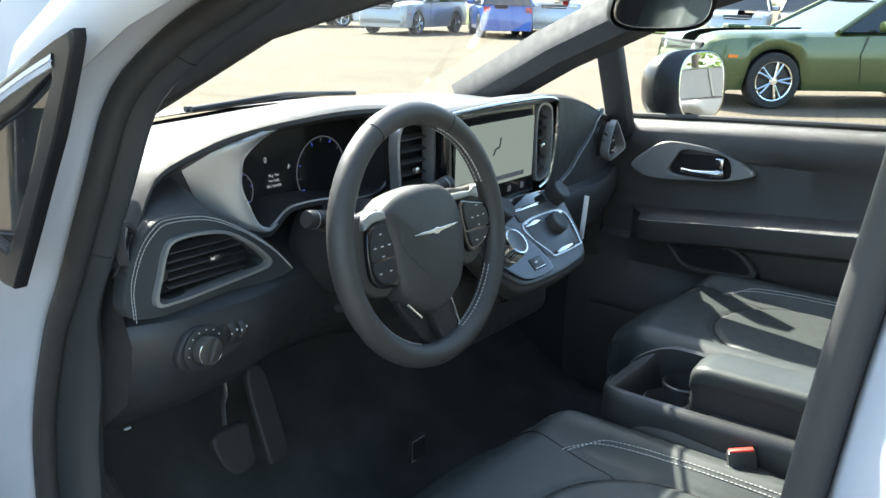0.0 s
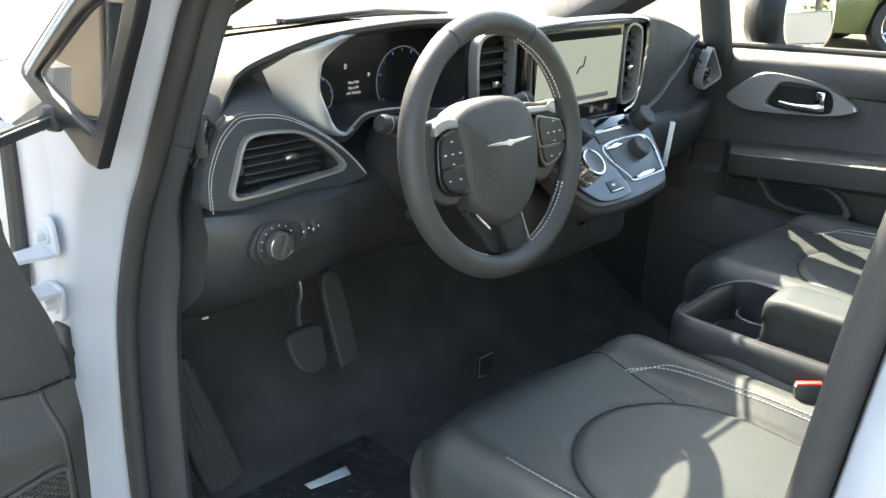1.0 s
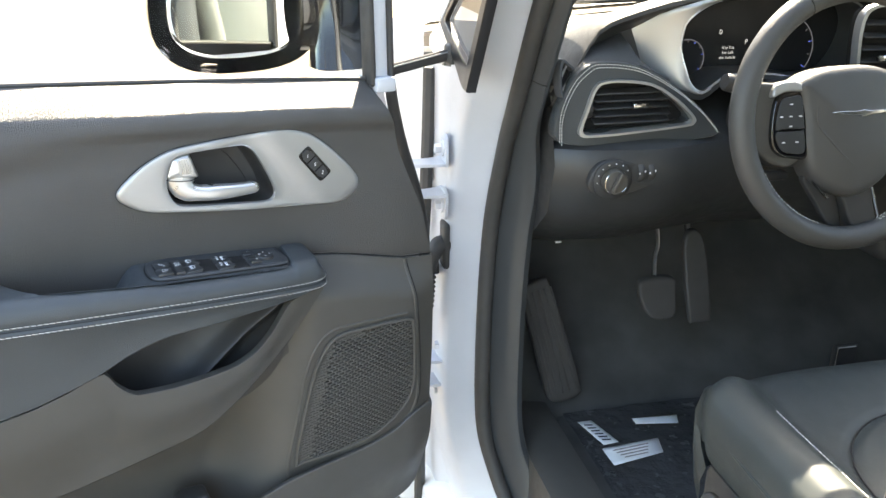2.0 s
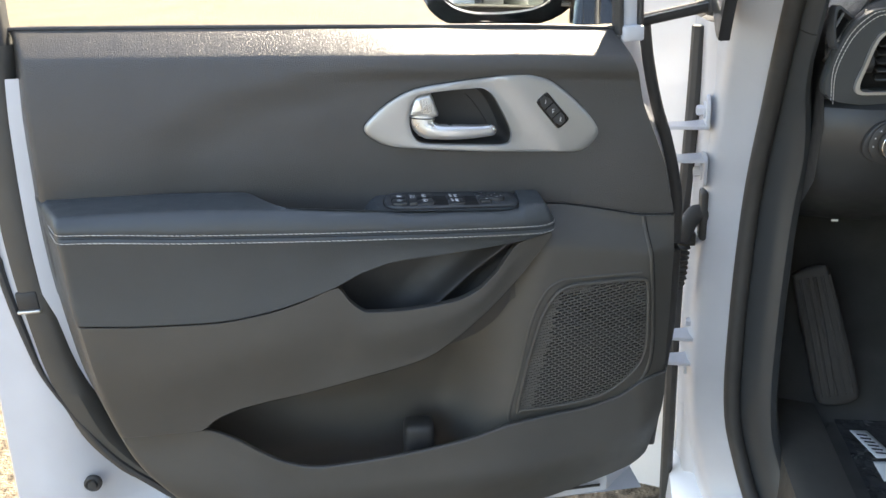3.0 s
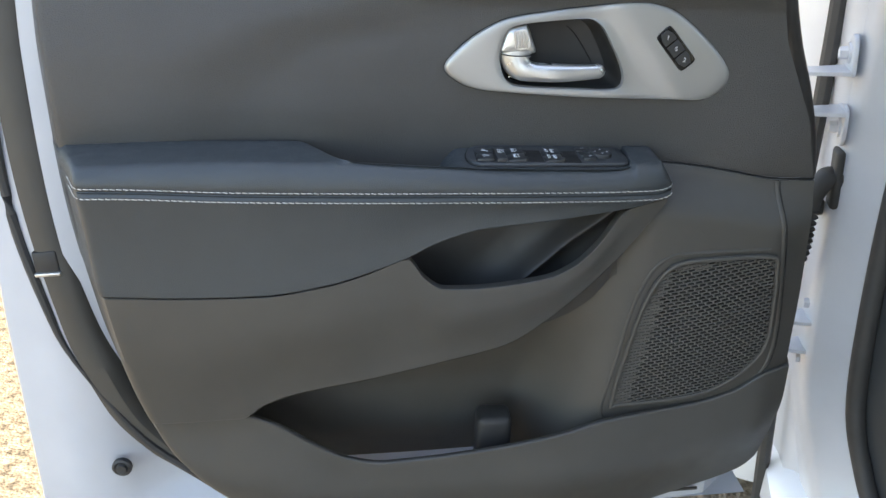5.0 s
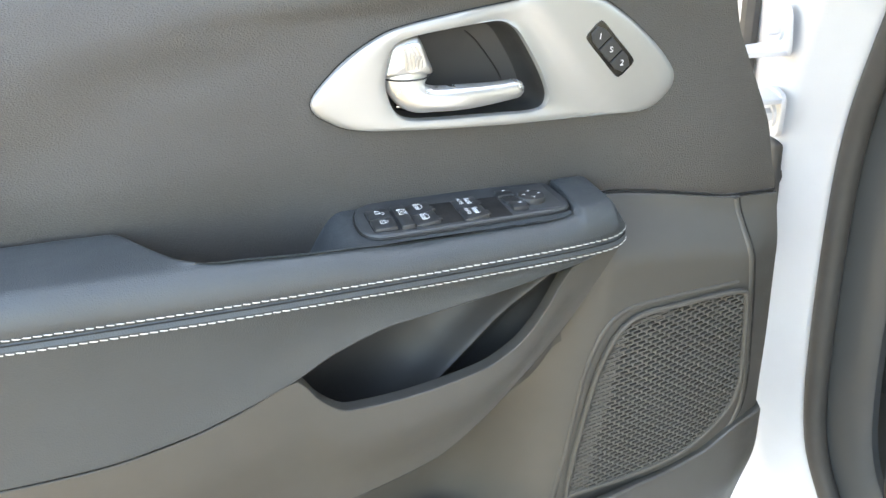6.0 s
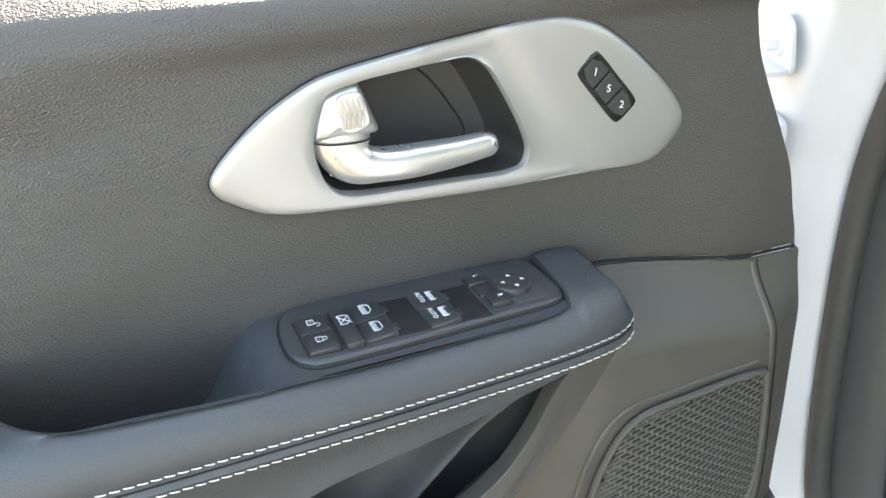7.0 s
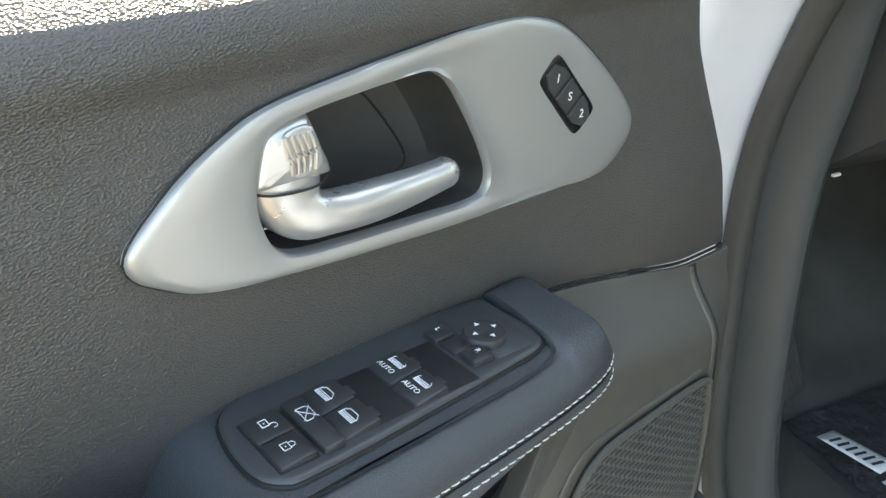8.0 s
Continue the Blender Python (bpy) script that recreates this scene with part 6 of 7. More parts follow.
# wing-shaped chrome badge
part("badge", plate([(-0.050, 0.022), (-0.030, 0.024), (-0.008, 0.0235), (0.0, 0.026), (0.008, 0.0235), (0.030, 0.024), (0.050, 0.022), (0.030, 0.0185), (0.010, 0.0165), (0.0, 0.013), (-0.010, 0.0165), (-0.030, 0.0185)], 0.003, lambda x, y, h: V(x + 0.004, y * 0.8 - 0.011, 0.0150 + h), 0.001, 0, 72), BRIGHT, wheel, "chrome wing-shaped badge")
for s in (-1, 1):
    sp = [(s * 0.060, 0.046), (s * 0.110, 0.048), (s * 0.154, 0.046), (s * 0.156, 0.0), (s * 0.150, -0.030), (s * 0.118, -0.058), (s * 0.085, -0.062), (s * 0.060, -0.030)]
    part("spoke", plate(sp, 0.022, lambda x, y, h: V(x, y, -0.026 + h), 0.005, 0, 60), PLASTIC, wheel)
    if s > 0:
        tr = [(0.064, 0.045), (0.098, 0.044), (0.118, 0.043), (0.125, 0.050), (0.127, 0.032), (0.118, 0.035), (0.066, 0.036)]
        kpo = [(0.080, 0.031), (0.110, 0.028), (0.143, 0.019), (0.153, 0.0), (0.152, -0.014), (0.136, -0.035), (0.094, -0.045), (0.082, -0.010)]
    else:
        tr = [(-0.124, 0.030), (-0.118, 0.046), (-0.096, 0.050), (-0.078, 0.044), (-0.080, 0.037), (-0.105, 0.036)]
        kpo = [(-0.121, 0.012), (-0.113, 0.032), (-0.095, 0.037), (-0.077, 0.035), (-0.071, -0.006), (-0.069, -0.050), (-0.092, -0.052), (-0.112, -0.046), (-0.123, -0.028)]
    part("spoke_trim", plate(tr, 0.012, lambda x, y, h: V(x, y, -0.006 + h), 0.003, 0, 60), SILVER, wheel, "satin silver spoke trim")
    kp = part("key_panel", plate(kpo, 0.007, lambda x, y, h: V(x, y, -0.004 + h), 0.002, 0, 64), GLOSS, wheel, "gloss black steering wheel keys")
    cx_, cy_ = sum(p[0] for p in kpo) / len(kpo), sum(p[1] for p in kpo) / len(kpo)
    part("key", plate([(cx_ + (x - cx_) * 0.78, max(-0.012, cy_ + (y - cy_) * 0.84)) for x, y in kpo], 0.003, lambda x, y, h: V(x, y, 0.0022 + h), 0.001, 0, 48), KEYCAP, kp)
    part("key", plate([(cx_ + (x - cx_) * 0.78, min(-0.016, cy_ + (y - cy_) * 0.84)) for x, y in kpo], 0.003, lambda x, y, h: V(x, y, 0.0022 + h), 0.001, 0, 48), KEYCAP, kp)
    for dx, dy in ((0.0, 0.020), (-0.014, 0.004), (0.0, 0.004), (0.014, 0.004), (0.0, -0.009), (-0.010, -0.030), (0.010, -0.030)):
        part("key_mark", rbox(0.0046, 0.0016, 0.0006, 0.0002, Matrix.Translation(V(cx_ + dx, dy, 0.0055))), PAINTMARK, kp)
# lower spoke with a bright line along its edges
low = [(-0.016, -0.088), (0.034, -0.090), (0.042, -0.122), (0.049, -0.150), (0.030, -0.158), (0.010, -0.152), (-0.004, -0.122)]
lsp = part("lower_spoke", plate(low, 0.016, lambda x, y, h: V(x, y, -0.018 + h), 0.004, 0, 64), DARK, wheel, "black lower spoke")
part("spoke_chrome", tube(spline([(0.036, -0.098, -0.001), (0.043, -0.122, -0.001), (0.050, -0.148, 0.000), (0.046, -0.156, 0.001), (0.030, -0.160, 0.001), (0.014, -0.156, 0.001)], 26), 0.0017, 6), BRIGHT, lsp)
part("spoke_chrome", tube(spline([(-0.057, -0.084, -0.003), (-0.045, -0.096, -0.003), (-0.032, -0.109, -0.003)], 12), 0.0022, 6), BRIGHT, lsp)
part("spoke_back", plate([(-0.062, -0.080), (-0.020, -0.088), (0.0, -0.150), (-0.020, -0.148), (-0.040, -0.118)], 0.010, lambda x, y, h: V(x, y, -0.024 + h), 0.003, 0, 40), DARK, lsp)
# stalks and column
col = thing("steering_column", M_WHEEL, "black plastic steering column shroud with stalks", "steering column")
part("shroud", tube(spline([(0, -0.005, -0.035), (0, -0.010, -0.10), (0, -0.012, -0.20)], 10), lambda t: 0.060 + 0.012 * t, 20, flat=1.0), DARK, col)
for s in (-1, 1):
    st = part("stalk", tube(spline([(s * 0.05, 0.030, -0.075), (s * 0.09, 0.038, -0.072), (s * 0.125, 0.046, -0.068)], 12), lambda t: 0.009 + 0.005 * smooth(0.45, 0.8, t), 12), PLASTIC, col, "black control stalk")
    part("stalk_knob", tube([(s * 0.122, 0.046, -0.068), (s * 0.126, 0.047, -0.0675), (s * 0.150, 0.052, -0.065), (s * 0.154, 0.053, -0.0645)], lambda t: 0.0125 if 0.2 < t < 0.8 else 0.0105, 16), DARK, st)
    part("stalk_band", tube([(s * 0.140, 0.050, -0.066), (s * 0.1415, 0.0503, -0.0658)], 0.0129, 16), SILVER, st)
part("tilt_lever", rbox(0.05, 0.014, 0.03, 0.005, Matrix.Translation(V(-0.06, -0.085, -0.10))), DARK, col)

# ---- seats ----
def seat(name, m, label, lean=1):
    """A front seat cushion with bolsters, insert, stitching and its side valance. Local: x right, y ahead, z up from the cushion's middle."""
    s = thing(name, m, label, "car seat", "front seats")
    W, L0, L1 = 0.243, -0.32, 0.305

    def height(x, y):
        b = smooth(0.150, 0.205, abs(x))
        z = 0.030 * b + 0.010 * smooth(0.10, 0.24, y) * (1 - b) - 0.012 * smooth(0.0, -0.3, y) * (1 - b)
        z -= 0.040 * smooth(0.205, 0.27, abs(x)) ** 1.5
        z -= 0.050 * smooth(0.20, 0.315, y) ** 1.8
        ins = smooth(0.012, -0.012, math.hypot(x / 0.152, max(0.0, y + 0.02) / 0.150) - 1) if y > -0.02 else smooth(0.012, -0.012, abs(x) / 0.152 - 1)
        d = abs((math.hypot(x / 0.152, max(0.0, y + 0.02) / 0.150) if y > -0.02 else abs(x) / 0.152) - 1) * 0.15
        return z - 0.004 * smooth(0.014, 0.001, d) + 0.004 * ins
    rows = []
    for i in range(121):
        f = -1 + 2 * i / 120
        row = []
        for j in range(141):
            g = j / 140
            y = mixf(L0, L1, g)
            w = W - 0.035 * smooth(0.18, 0.305, y) ** 2
            row.append(V(f * w, y - 0.045 * abs(f) ** 3 * smooth(0.06, 0.30, y), height(f * w, y)))
        e = row[-1]
        row += [e + V(0, 0.006, -0.016), e + V(0, 0.004, -0.040), e + V(0, -0.010, -0.085), e + V(0, -0.03, -0.11)]
        rows.append(row)
    for f, edge in ((-1, 0), (1, -1)):
        base = rows[edge]
        side = [p + V(f * 0.006, 0, -0.02) for p in base]
        side2 = [p + V(f * 0.004, 0, -0.055) for p in base]
        side3 = [p + V(-f * 0.004, 0, -0.085) for p in base]
        if edge == 0:
            rows = [side3, side2, side] + rows
        else:
            rows = rows + [side, side2, side3]
    c = part("cushion", grid(rows), SEAT, s, "smooth black leather cushion")
    run = spline([(0.136, 0.172, 0), (0.152, 0.168, 0), (0.170, 0.143, 0), (0.179, 0.085, 0), (0.183, -0.05, 0), (0.183, -0.28, 0)], 44)
    for sx in (-1, 1):
        for off in (0.0, 0.006) if sx > 0 else (0.0,):
            ln = []
            for k in range(44):
                if sx > 0:
                    p = run[k]
                    x, y = p.x + off * (0.35 + 0.65 * smooth(0.16, 0.12, p.y)), p.y - off * 1.1 * smooth(0.12, 0.165, p.y)
                else:
                    x, y = -0.186, mixf(0.137, -0.28, k / 43)
                ln.append(V(x, y - 0.045 * abs(x / 0.243) ** 3 * smooth(0.06, 0.30, y), height(x, y) + 0.0006))
            part("stitching", stitches(ln, 0.0045, 0.002, 0.0008, normal=(0, 0, 1)), THREAD, c)
        cut = spline([(0.168, 0.288, 0), (0.152, 0.222, 0), (0.140, 0.168, 0), (0.129, 0.110, 0), (0.122, 0.072, 0)], 24)
        ln = [V(sx * p.x, p.y - 0.045 * (p.x / 0.243) ** 3 * smooth(0.06, 0.30, p.y), height(sx * p.x, p.y) + 0.0001) for p in cut]
        if sx > 0:
            part("seam", tube(ln, 0.0011, 6), HOLE, c)
    edge = [V(0.152 * math.sin(a), -0.02 + 0.150 * math.cos(a), 0) for a in [radians(-90 + 180 * k / 50) for k in range(51)]]
    edge = [V(-0.152, -0.28, 0), V(-0.152, -0.15, 0)] + edge + [V(0.152, -0.15, 0), V(0.152, -0.28, 0)]
    part("insert_seam", tube([V(p.x, p.y, height(p.x, p.y) + 0.0006) for p in spline(edge, 120)], 0.0014, 6), HOLE, c)
    pip = spline([(-0.2485, -0.28, -0.030), (-0.2485, 0.0, -0.024), (-0.246, 0.12, -0.022), (-0.236, 0.19, -0.022), (-0.216, 0.238, -0.026), (-0.17, 0.276, -0.034), (-0.08, 0.300, -0.045), (0.08, 0.303, -0.047), (0.18, 0.278, -0.038)], 60)
    part("piping", tube(pip, 0.0028, 8), SEAT, c)
    part("valance", rbox(0.47, 0.50, 0.16, 0.02, Matrix.Translation(V(0, -0.05, -0.165)), 2), PLASTIC, s)
    part("side_shield", rbox(0.024, 0.40, 0.13, 0.012, Matrix.Translation(V(-0.262, -0.06, -0.150)), 3), PLASTIC, s, "black plastic seat side shield")
    # backrest
    rows = []
    for i in range(25):
        f = -1 + 2 * i / 24
        rows.append([V(f * (0.26 - 0.05 * g), -0.30 - 0.26 * g + 0.05 * abs(f) ** 3 - 0.02, 0.0 + 0.62 * g) for g in [k / 16 for k in range(17)]])
    thick(part("backrest", grid(rows), SEAT, s), 0.10)
    return s


driver_seat = seat("driver_seat", Matrix.Translation(V(1.000, 0.445, 0.676)), "black leather driver's seat with pale stitching, partly in sun")
pass_seat = seat("passenger_seat", Matrix.Translation(V(1.750, 0.470, 0.712)), "black leather passenger seat with pale stitching, partly in sun")
for s in (driver_seat, pass_seat):
    part("seat_base", rbox(0.40, 0.42, 0.14, 0.02, Matrix.Translation(V(0, -0.06, -0.245))), DARK, s)

# belt buckle
buckle = thing("belt_buckle", Matrix.Translation(V(1.222, 0.372, 0.684)) @ Matrix.Rotation(radians(-12), 4, "X") @ Matrix.Rotation(radians(-62), 4, "Z"), "black seat belt buckle with a red release button", "seat belt buckle")
part("casing", rbox(0.040, 0.020, 0.13, 0.006, Matrix.Translation(V(0, 0, -0.020)), 2), KEYCAP, buckle)
part("release_button", rbox(0.034, 0.011, 0.005, 0.002, Matrix.Translation(V(0, -0.002, 0.0445)), 2), RED, buckle, "red release button")
part("stem", rbox(0.035, 0.012, 0.16, 0.004, Matrix.Translation(V(0, 0, -0.14))), DARK, buckle)

# ---- console between the seats ----
console = thing("centre_console", Matrix.Translation(V(1.362, 0.36, 0.36)), "black plastic centre console with cup holders and a padded armrest", "console")
rows = []
for i in range(91):
    f = i / 90
    y = 0.268 - 0.69 * f ** 1.6
    q = max(0.0, 1 - (0.268 - y) / 0.060)
    w = mixf(0.127, 0.118, smooth(0.15, -0.10, y)) * (1 - 0.62 * (1 - math.sqrt(max(0.0, 1 - q * q))))
    zt = 0.386 - 0.012 * q * q
    d = 0.060 * smooth(0.246, 0.234, y) * smooth(0.085, 0.10, y)
    iw = min(w * 0.80, w - 0.020)
    rows.append([V(-w * 0.78, y, 0.0), V(-w * 0.86, y, 0.16), V(-w * 0.93, y, 0.27), V(-w * 0.99, y, 0.345), V(-w, y, zt - 0.014), V(-w + 0.003, y, zt - 0.005), V(-w + 0.010, y, zt), V(-iw - 0.003, y, zt - 0.001), V(-iw, y, zt - 0.006 - d), V(0, y, zt - 0.006 - d),
                 V(iw, y, zt - 0.006 - d), V(iw + 0.003, y, zt - 0.001), V(w - 0.010, y, zt), V(w - 0.003, y, zt - 0.005), V(w, y, zt - 0.014), V(w * 0.99, y, 0.345), V(w * 0.93, y, 0.27), V(w * 0.86, y, 0.16), V(w * 0.78, y, 0.0)])
bm = grid(rows)
bm.verts.ensure_lookup_table()
bm.faces.new(list(bm.verts[:19]))
part("body", bm, DASH, console)
for x in (-0.038, 0.040):
    part("cup_ring", lathe([(0.036, 0.0), (0.038, 0.030), (0.035, 0.032), (0.033, 0.002), (0.0, 0.001)], 32, Matrix.Translation(V(x, 0.172, 0.328))), SWITCH, console)
    # black disc that paints the shade at the cup's bottom
    part("cup_well", lathe([(0.034, 0.0025), (0.0, 0.002)], 28, Matrix.Translation(V(x, 0.172, 0.328))), HOLE, console)
rows, bins = [], []
for i in range(41):
    f = i / 40
    y = 0.128 - 0.55 * f ** 1.8
    q = max(0.0, 1 - (0.128 - y) / 0.030)
    r = 1 - math.sqrt(max(0.0, 1 - q * q))
    zt = 0.446 - 0.016 * r + 0.004 * smooth(0.1, -0.2, y)
    w = 0.044 - 0.010 * r
    bins.append([V(s * (w - 0.0025) - 0.036, y - 0.002, z) for s, z in ((-1, 0.366), (-1, 0.424), (1, 0.424), (1, 0.366))])
    col = [V(-w + 0.004, y, zt - 0.028), V(-w + 0.001, y, zt - 0.027), V(-w * 1.01, y, zt - 0.022)]
    for k in range(6):
        a = math.pi / 2 * k / 5
        col.append(V(-w * 1.01 + 0.013 * (1 - math.cos(a)), y, zt - 0.013 + 0.013 * math.sin(a)))
    col.append(V(0, y, zt + 0.003))
    rows.append([p + V(-0.036, 0, 0) for p in col + [V(-p.x, p.y, p.z) for p in col[-2::-1]]])
bm = grid(rows)
bm.verts.ensure_lookup_table()
bm.faces.new(list(bm.verts[:len(rows[0])]))
lid = part("armrest_lid", bm, SEAT, console, "padded black armrest lid")
bm = grid(bins)
bm.verts.ensure_lookup_table()
bm.faces.new(list(bm.verts[:4]))
part("armrest_bin", bm, DARK, console, "black plastic bin under the lid")
part("side_rail", tube(spline([(-0.080, 0.255, 0.285), (-0.116, 0.19, 0.330), (-0.124, 0.06, 0.330), (-0.122, -0.25, 0.285)], 30), 0.010, 10, flat=1.8), PLASTIC, console)

# ---- footwell ----
brake = thing("brake_pedal", Matrix.Translation(V(0.925, 1.115, 0.60)), "black rubber brake pedal on a steel arm", "pedal")
part("pad", plate([(-0.035, 0.030), (0.030, 0.032), (0.034, 0.0), (0.028, -0.035), (-0.012, -0.038), (-0.034, -0.012)], 0.014, lambda x, z, h: V(x, -h + 0.35 * z, z), 0.005, 0, 48), RUBBER, brake, "ribbed rubber pad")
part("arm", tube(spline([(0.0, 0.015, 0.03), (-0.006, 0.01, 0.075), (-0.010, 0.0, 0.12), (-0.012, 0.06, 0.24)], 20), 0.006, 8, flat=0.4, up=(1, 0, 0)), STEEL, brake, "bright steel pedal arm")
gas = thing("accelerator_pedal", Matrix.Translation(V(1.005, 1.125, 0.62)), "long black accelerator pedal", "pedal")
part("pad", plate([(-0.020, 0.075), (0.018, 0.075), (0.026, -0.060), (0.018, -0.072), (-0.012, -0.072), (-0.020, -0.060)], 0.012, lambda x, z, h: V(x, -h + 0.35 * z, z), 0.004, 0, 48), RUBBER, gas)
part("arm", tube([(0, 0.03, 0.06), (0, 0.10, 0.20)], 0.008, 8), DARK, gas)
rest = thing("foot_rest", Matrix.Translation(V(0.728, 1.140, 0.515)) @ Matrix.Rotation(radians(-12), 4, "Y") @ Matrix.Rotation(radians(-16), 4, "X"), "ribbed black rubber foot rest", "foot rest")
part("plate", plate([(-0.028, 0.112), (0.016, 0.118), (0.026, 0.100), (0.033, 0.0), (0.036, -0.095), (0.030, -0.116), (0.0, -0.122), (-0.026, -0.116), (-0.033, -0.095), (-0.033, 0.0), (-0.034, 0.095)], 0.016, lambda x, z, h: V(x, 0.006 - h, z), 0.006, 0.0, 80), RUBBER, rest)
for k in range(5):
    x = -0.024 + 0.012 * k
    part("rib", tube([(x, -0.0100, 0.100), (x * 1.02, -0.0115, 0.0), (x * 1.06, -0.0100, -0.104)], 0.0032, 8), RUBBER, rest)
mat_bm = plate([(0.735, 1.085), (0.76, 1.11), (1.05, 1.11), (1.075, 1.08), (1.075, 0.70), (1.05, 0.66), (0.74, 0.66), (0.715, 0.69), (0.715, 1.0)], 0.010, lambda x, y, h: V(x, y, 0.364 + h), 0.003, 0, 90)
fm = part("floor_mat", mat_bm, CARPET)
tagged(fm, "black carpet floor mat in the driver's footwell", "floor mat")
film = part("mat_film", grid([[V(mixf(0.745, 1.04, i / 14), mixf(1.092, 0.72, j / 16), 0.3775 + 0.004 * noise.noise(V(i * 0.5, j * 0.45, 2.0)) + 0.003) for j in range(17)] for i in range(15)]), FILM)
tagged(film, "clear crinkled protective film on the floor mat", "plastic film")


def label(name, corners, text):
    a, b, c, d = [Vector(p) for p in corners]
    up = V(0, 0, 0.0012)
    lb = part(name, grid([[mixf(0, 1, 0) * a + a.lerp(b, i / 4).lerp(d.lerp(c, i / 4), j / 6) + up for j in range(7)] for i in range(5)]), PAPER)
    tagged(lb, text, "paper label")
    thick(lb, 0.0004)
    return lb


Zl = 0.3850
l1 = label("barcode_label", [(0.758, 1.050, Zl), (0.785, 1.050, Zl), (0.808, 0.975, Zl), (0.778, 0.972, Zl)], "white paper label with dark print on the floor mat")
for k in range(6):
    part("print_bar", rbox(0.016, 0.004, 0.0004, 0, Matrix.Translation(V(0.774 + 0.0030 * k, 1.036 - 0.010 * k, Zl + 0.0016)) @ Matrix.Rotation(radians(-8), 4, "Z")), INK, l1, flat=True)
l2 = label("shipping_label", [(0.770, 0.962, Zl), (0.882, 0.972, Zl), (0.872, 0.930, Zl), (0.772, 0.912, Zl)], "torn white paper label with small grey print on the floor mat")
for k in range(4):
    part("print_bar", rbox(0.070 - 0.008 * k, 0.0022, 0.0004, 0, Matrix.Translation(V(0.822, 0.956 - 0.008 * k, Zl + 0.0016)) @ Matrix.Rotation(radians(6), 4, "Z")), DIM, l2, flat=True)
l3 = label("paper_strip", [(0.862, 1.040, Zl), (0.950, 1.034, Zl), (0.940, 1.008, Zl), (0.862, 1.022, Zl)], "plain strip of white paper on the floor mat")

# fuse cover and lever by the seat
sw_ = thing("seat_switch", Matrix.Translation(V(1.225, 0.96, 0.52)), "small black switch with a pale outline low on the console", "switch")
part("plate", rbox(0.05, 0.008, 0.05, 0.004), DARK, sw_)
part("outline", tube([(0.018 * a, -0.005, 0.020 * b) for a, b in ((1, 1), (-1, 1), (-1, -1), (-0.4, -1))], 0.0012, 6), SILVER, sw_)

# ---- rear-view mirror ----
rv = thing("rear_view_mirror", Matrix.Translation(V(1.330, 0.600, 1.318)) @ Matrix.Rotation(radians(-24), 4, "Z") @ Matrix.Rotation(radians(14), 4, "X"), "black rear-view mirror with a pale rim", "mirror")
rows = []
for k in range(8):
    sc = (1, 1, 0.98, 0.93, 0.85, 0.7, 0.45, 0.05)[k]
    rows.append([V(sc * 0.100 * math.copysign(abs(math.cos(a)) ** 0.6, math.cos(a)), 0.006 * k, sc * 0.036 * math.copysign(abs(math.sin(a)) ** 0.7, math.sin(a))) for a in (2 * math.pi * j / 40 for j in range(40))])
part("casing", grid(rows, close_v=True), DARK, rv)
part("glass", plate([(0.093 * math.copysign(abs(math.cos(a)) ** 0.6, math.cos(a)), 0.031 * math.copysign(abs(math.sin(a)) ** 0.7, math.sin(a))) for a in (2 * math.pi * j / 24 for j in range(24))], 0.002, lambda x, z, h: V(x, 0.003 - h, z), 0.001, n=60), MIRROR, rv)
part("stem", tube([(0, 0.04, 0.01), (0, 0.10, 0.13)], 0.012, 10), DARK, rv)

# ---- passenger door, shut ----
pd = thing("passenger_door", Matrix.Translation(V(2.02, 0.4154, 0.3125)) @ Matrix.Scale(1.049, 4), "shut passenger door with black trim and a silver handle surround", "car door")


def P(y, z, h=0.0):
    """A point on the far door: depth along the car, height, and how far it stands into the cabin."""
    return V(-h, y - 0.40, z - 0.36)


pb = curve((-0.2, 1.125), (0.383, 1.095), (0.70, 1.08), (0.925, 1.066), (1.0, 1.062))
p_arm = curve((0.20, 0.928), (0.383, 0.912), (0.65, 0.888), (0.85, 0.868), (0.90, 0.866))
rows = []
for k in range(61):
    y = mixf(-0.15, 1.02, k / 60)
    zt = pb(y)
    arm_k = smooth(0.885, 0.835, y)
    za = p_arm(y)
    out = 0.065 * arm_k
    row = []
    for z, h in ((zt - 0.002, -0.030), (zt - 0.003, -0.010), (zt - 0.010, 0.000), (zt - 0.030, 0.008), (zt - 0.055, 0.009), (zt - 0.080, 0.002), (1.0, -0.006), (0.93, -0.008), (za + 0.004, -0.004), (za, 0.006 + out * 0.1), (za - 0.002, out * 0.8), (za - 0.012, out),
                 (za - 0.035, out), (za - 0.06, out * 0.9), (za - 0.075, 0.012 + out * 0.3), (0.74, 0.010), (0.70, 0.035), (0.60, 0.045), (0.45, 0.040), (0.38, 0.02)):
        row.append(P(y, z, h))
    rows.append(row)
part("trim", grid(rows), SOFT, pd, "grained black door trim")
arm_line = [P(y, p_arm(y) - 0.013, 0.0652 * smooth(0.885, 0.835, y)) for y in [mixf(0.84, 0.15, k / 40) for k in range(41)]]
part("stitching", stitches(arm_line, 0.005, 0.002, 0.0008, normal=(-1, 0, 0)), THREAD, pd)
fb = [(0.893, 0.966), (0.862, 1.000), (0.825, 1.025), (0.79, 1.030), (0.735, 1.027), (0.70, 1.021), (0.655, 1.005), (0.618, 0.985), (0.622, 0.975), (0.671, 0.960), (0.74, 0.952), (0.80, 0.946), (0.86, 0.946)]
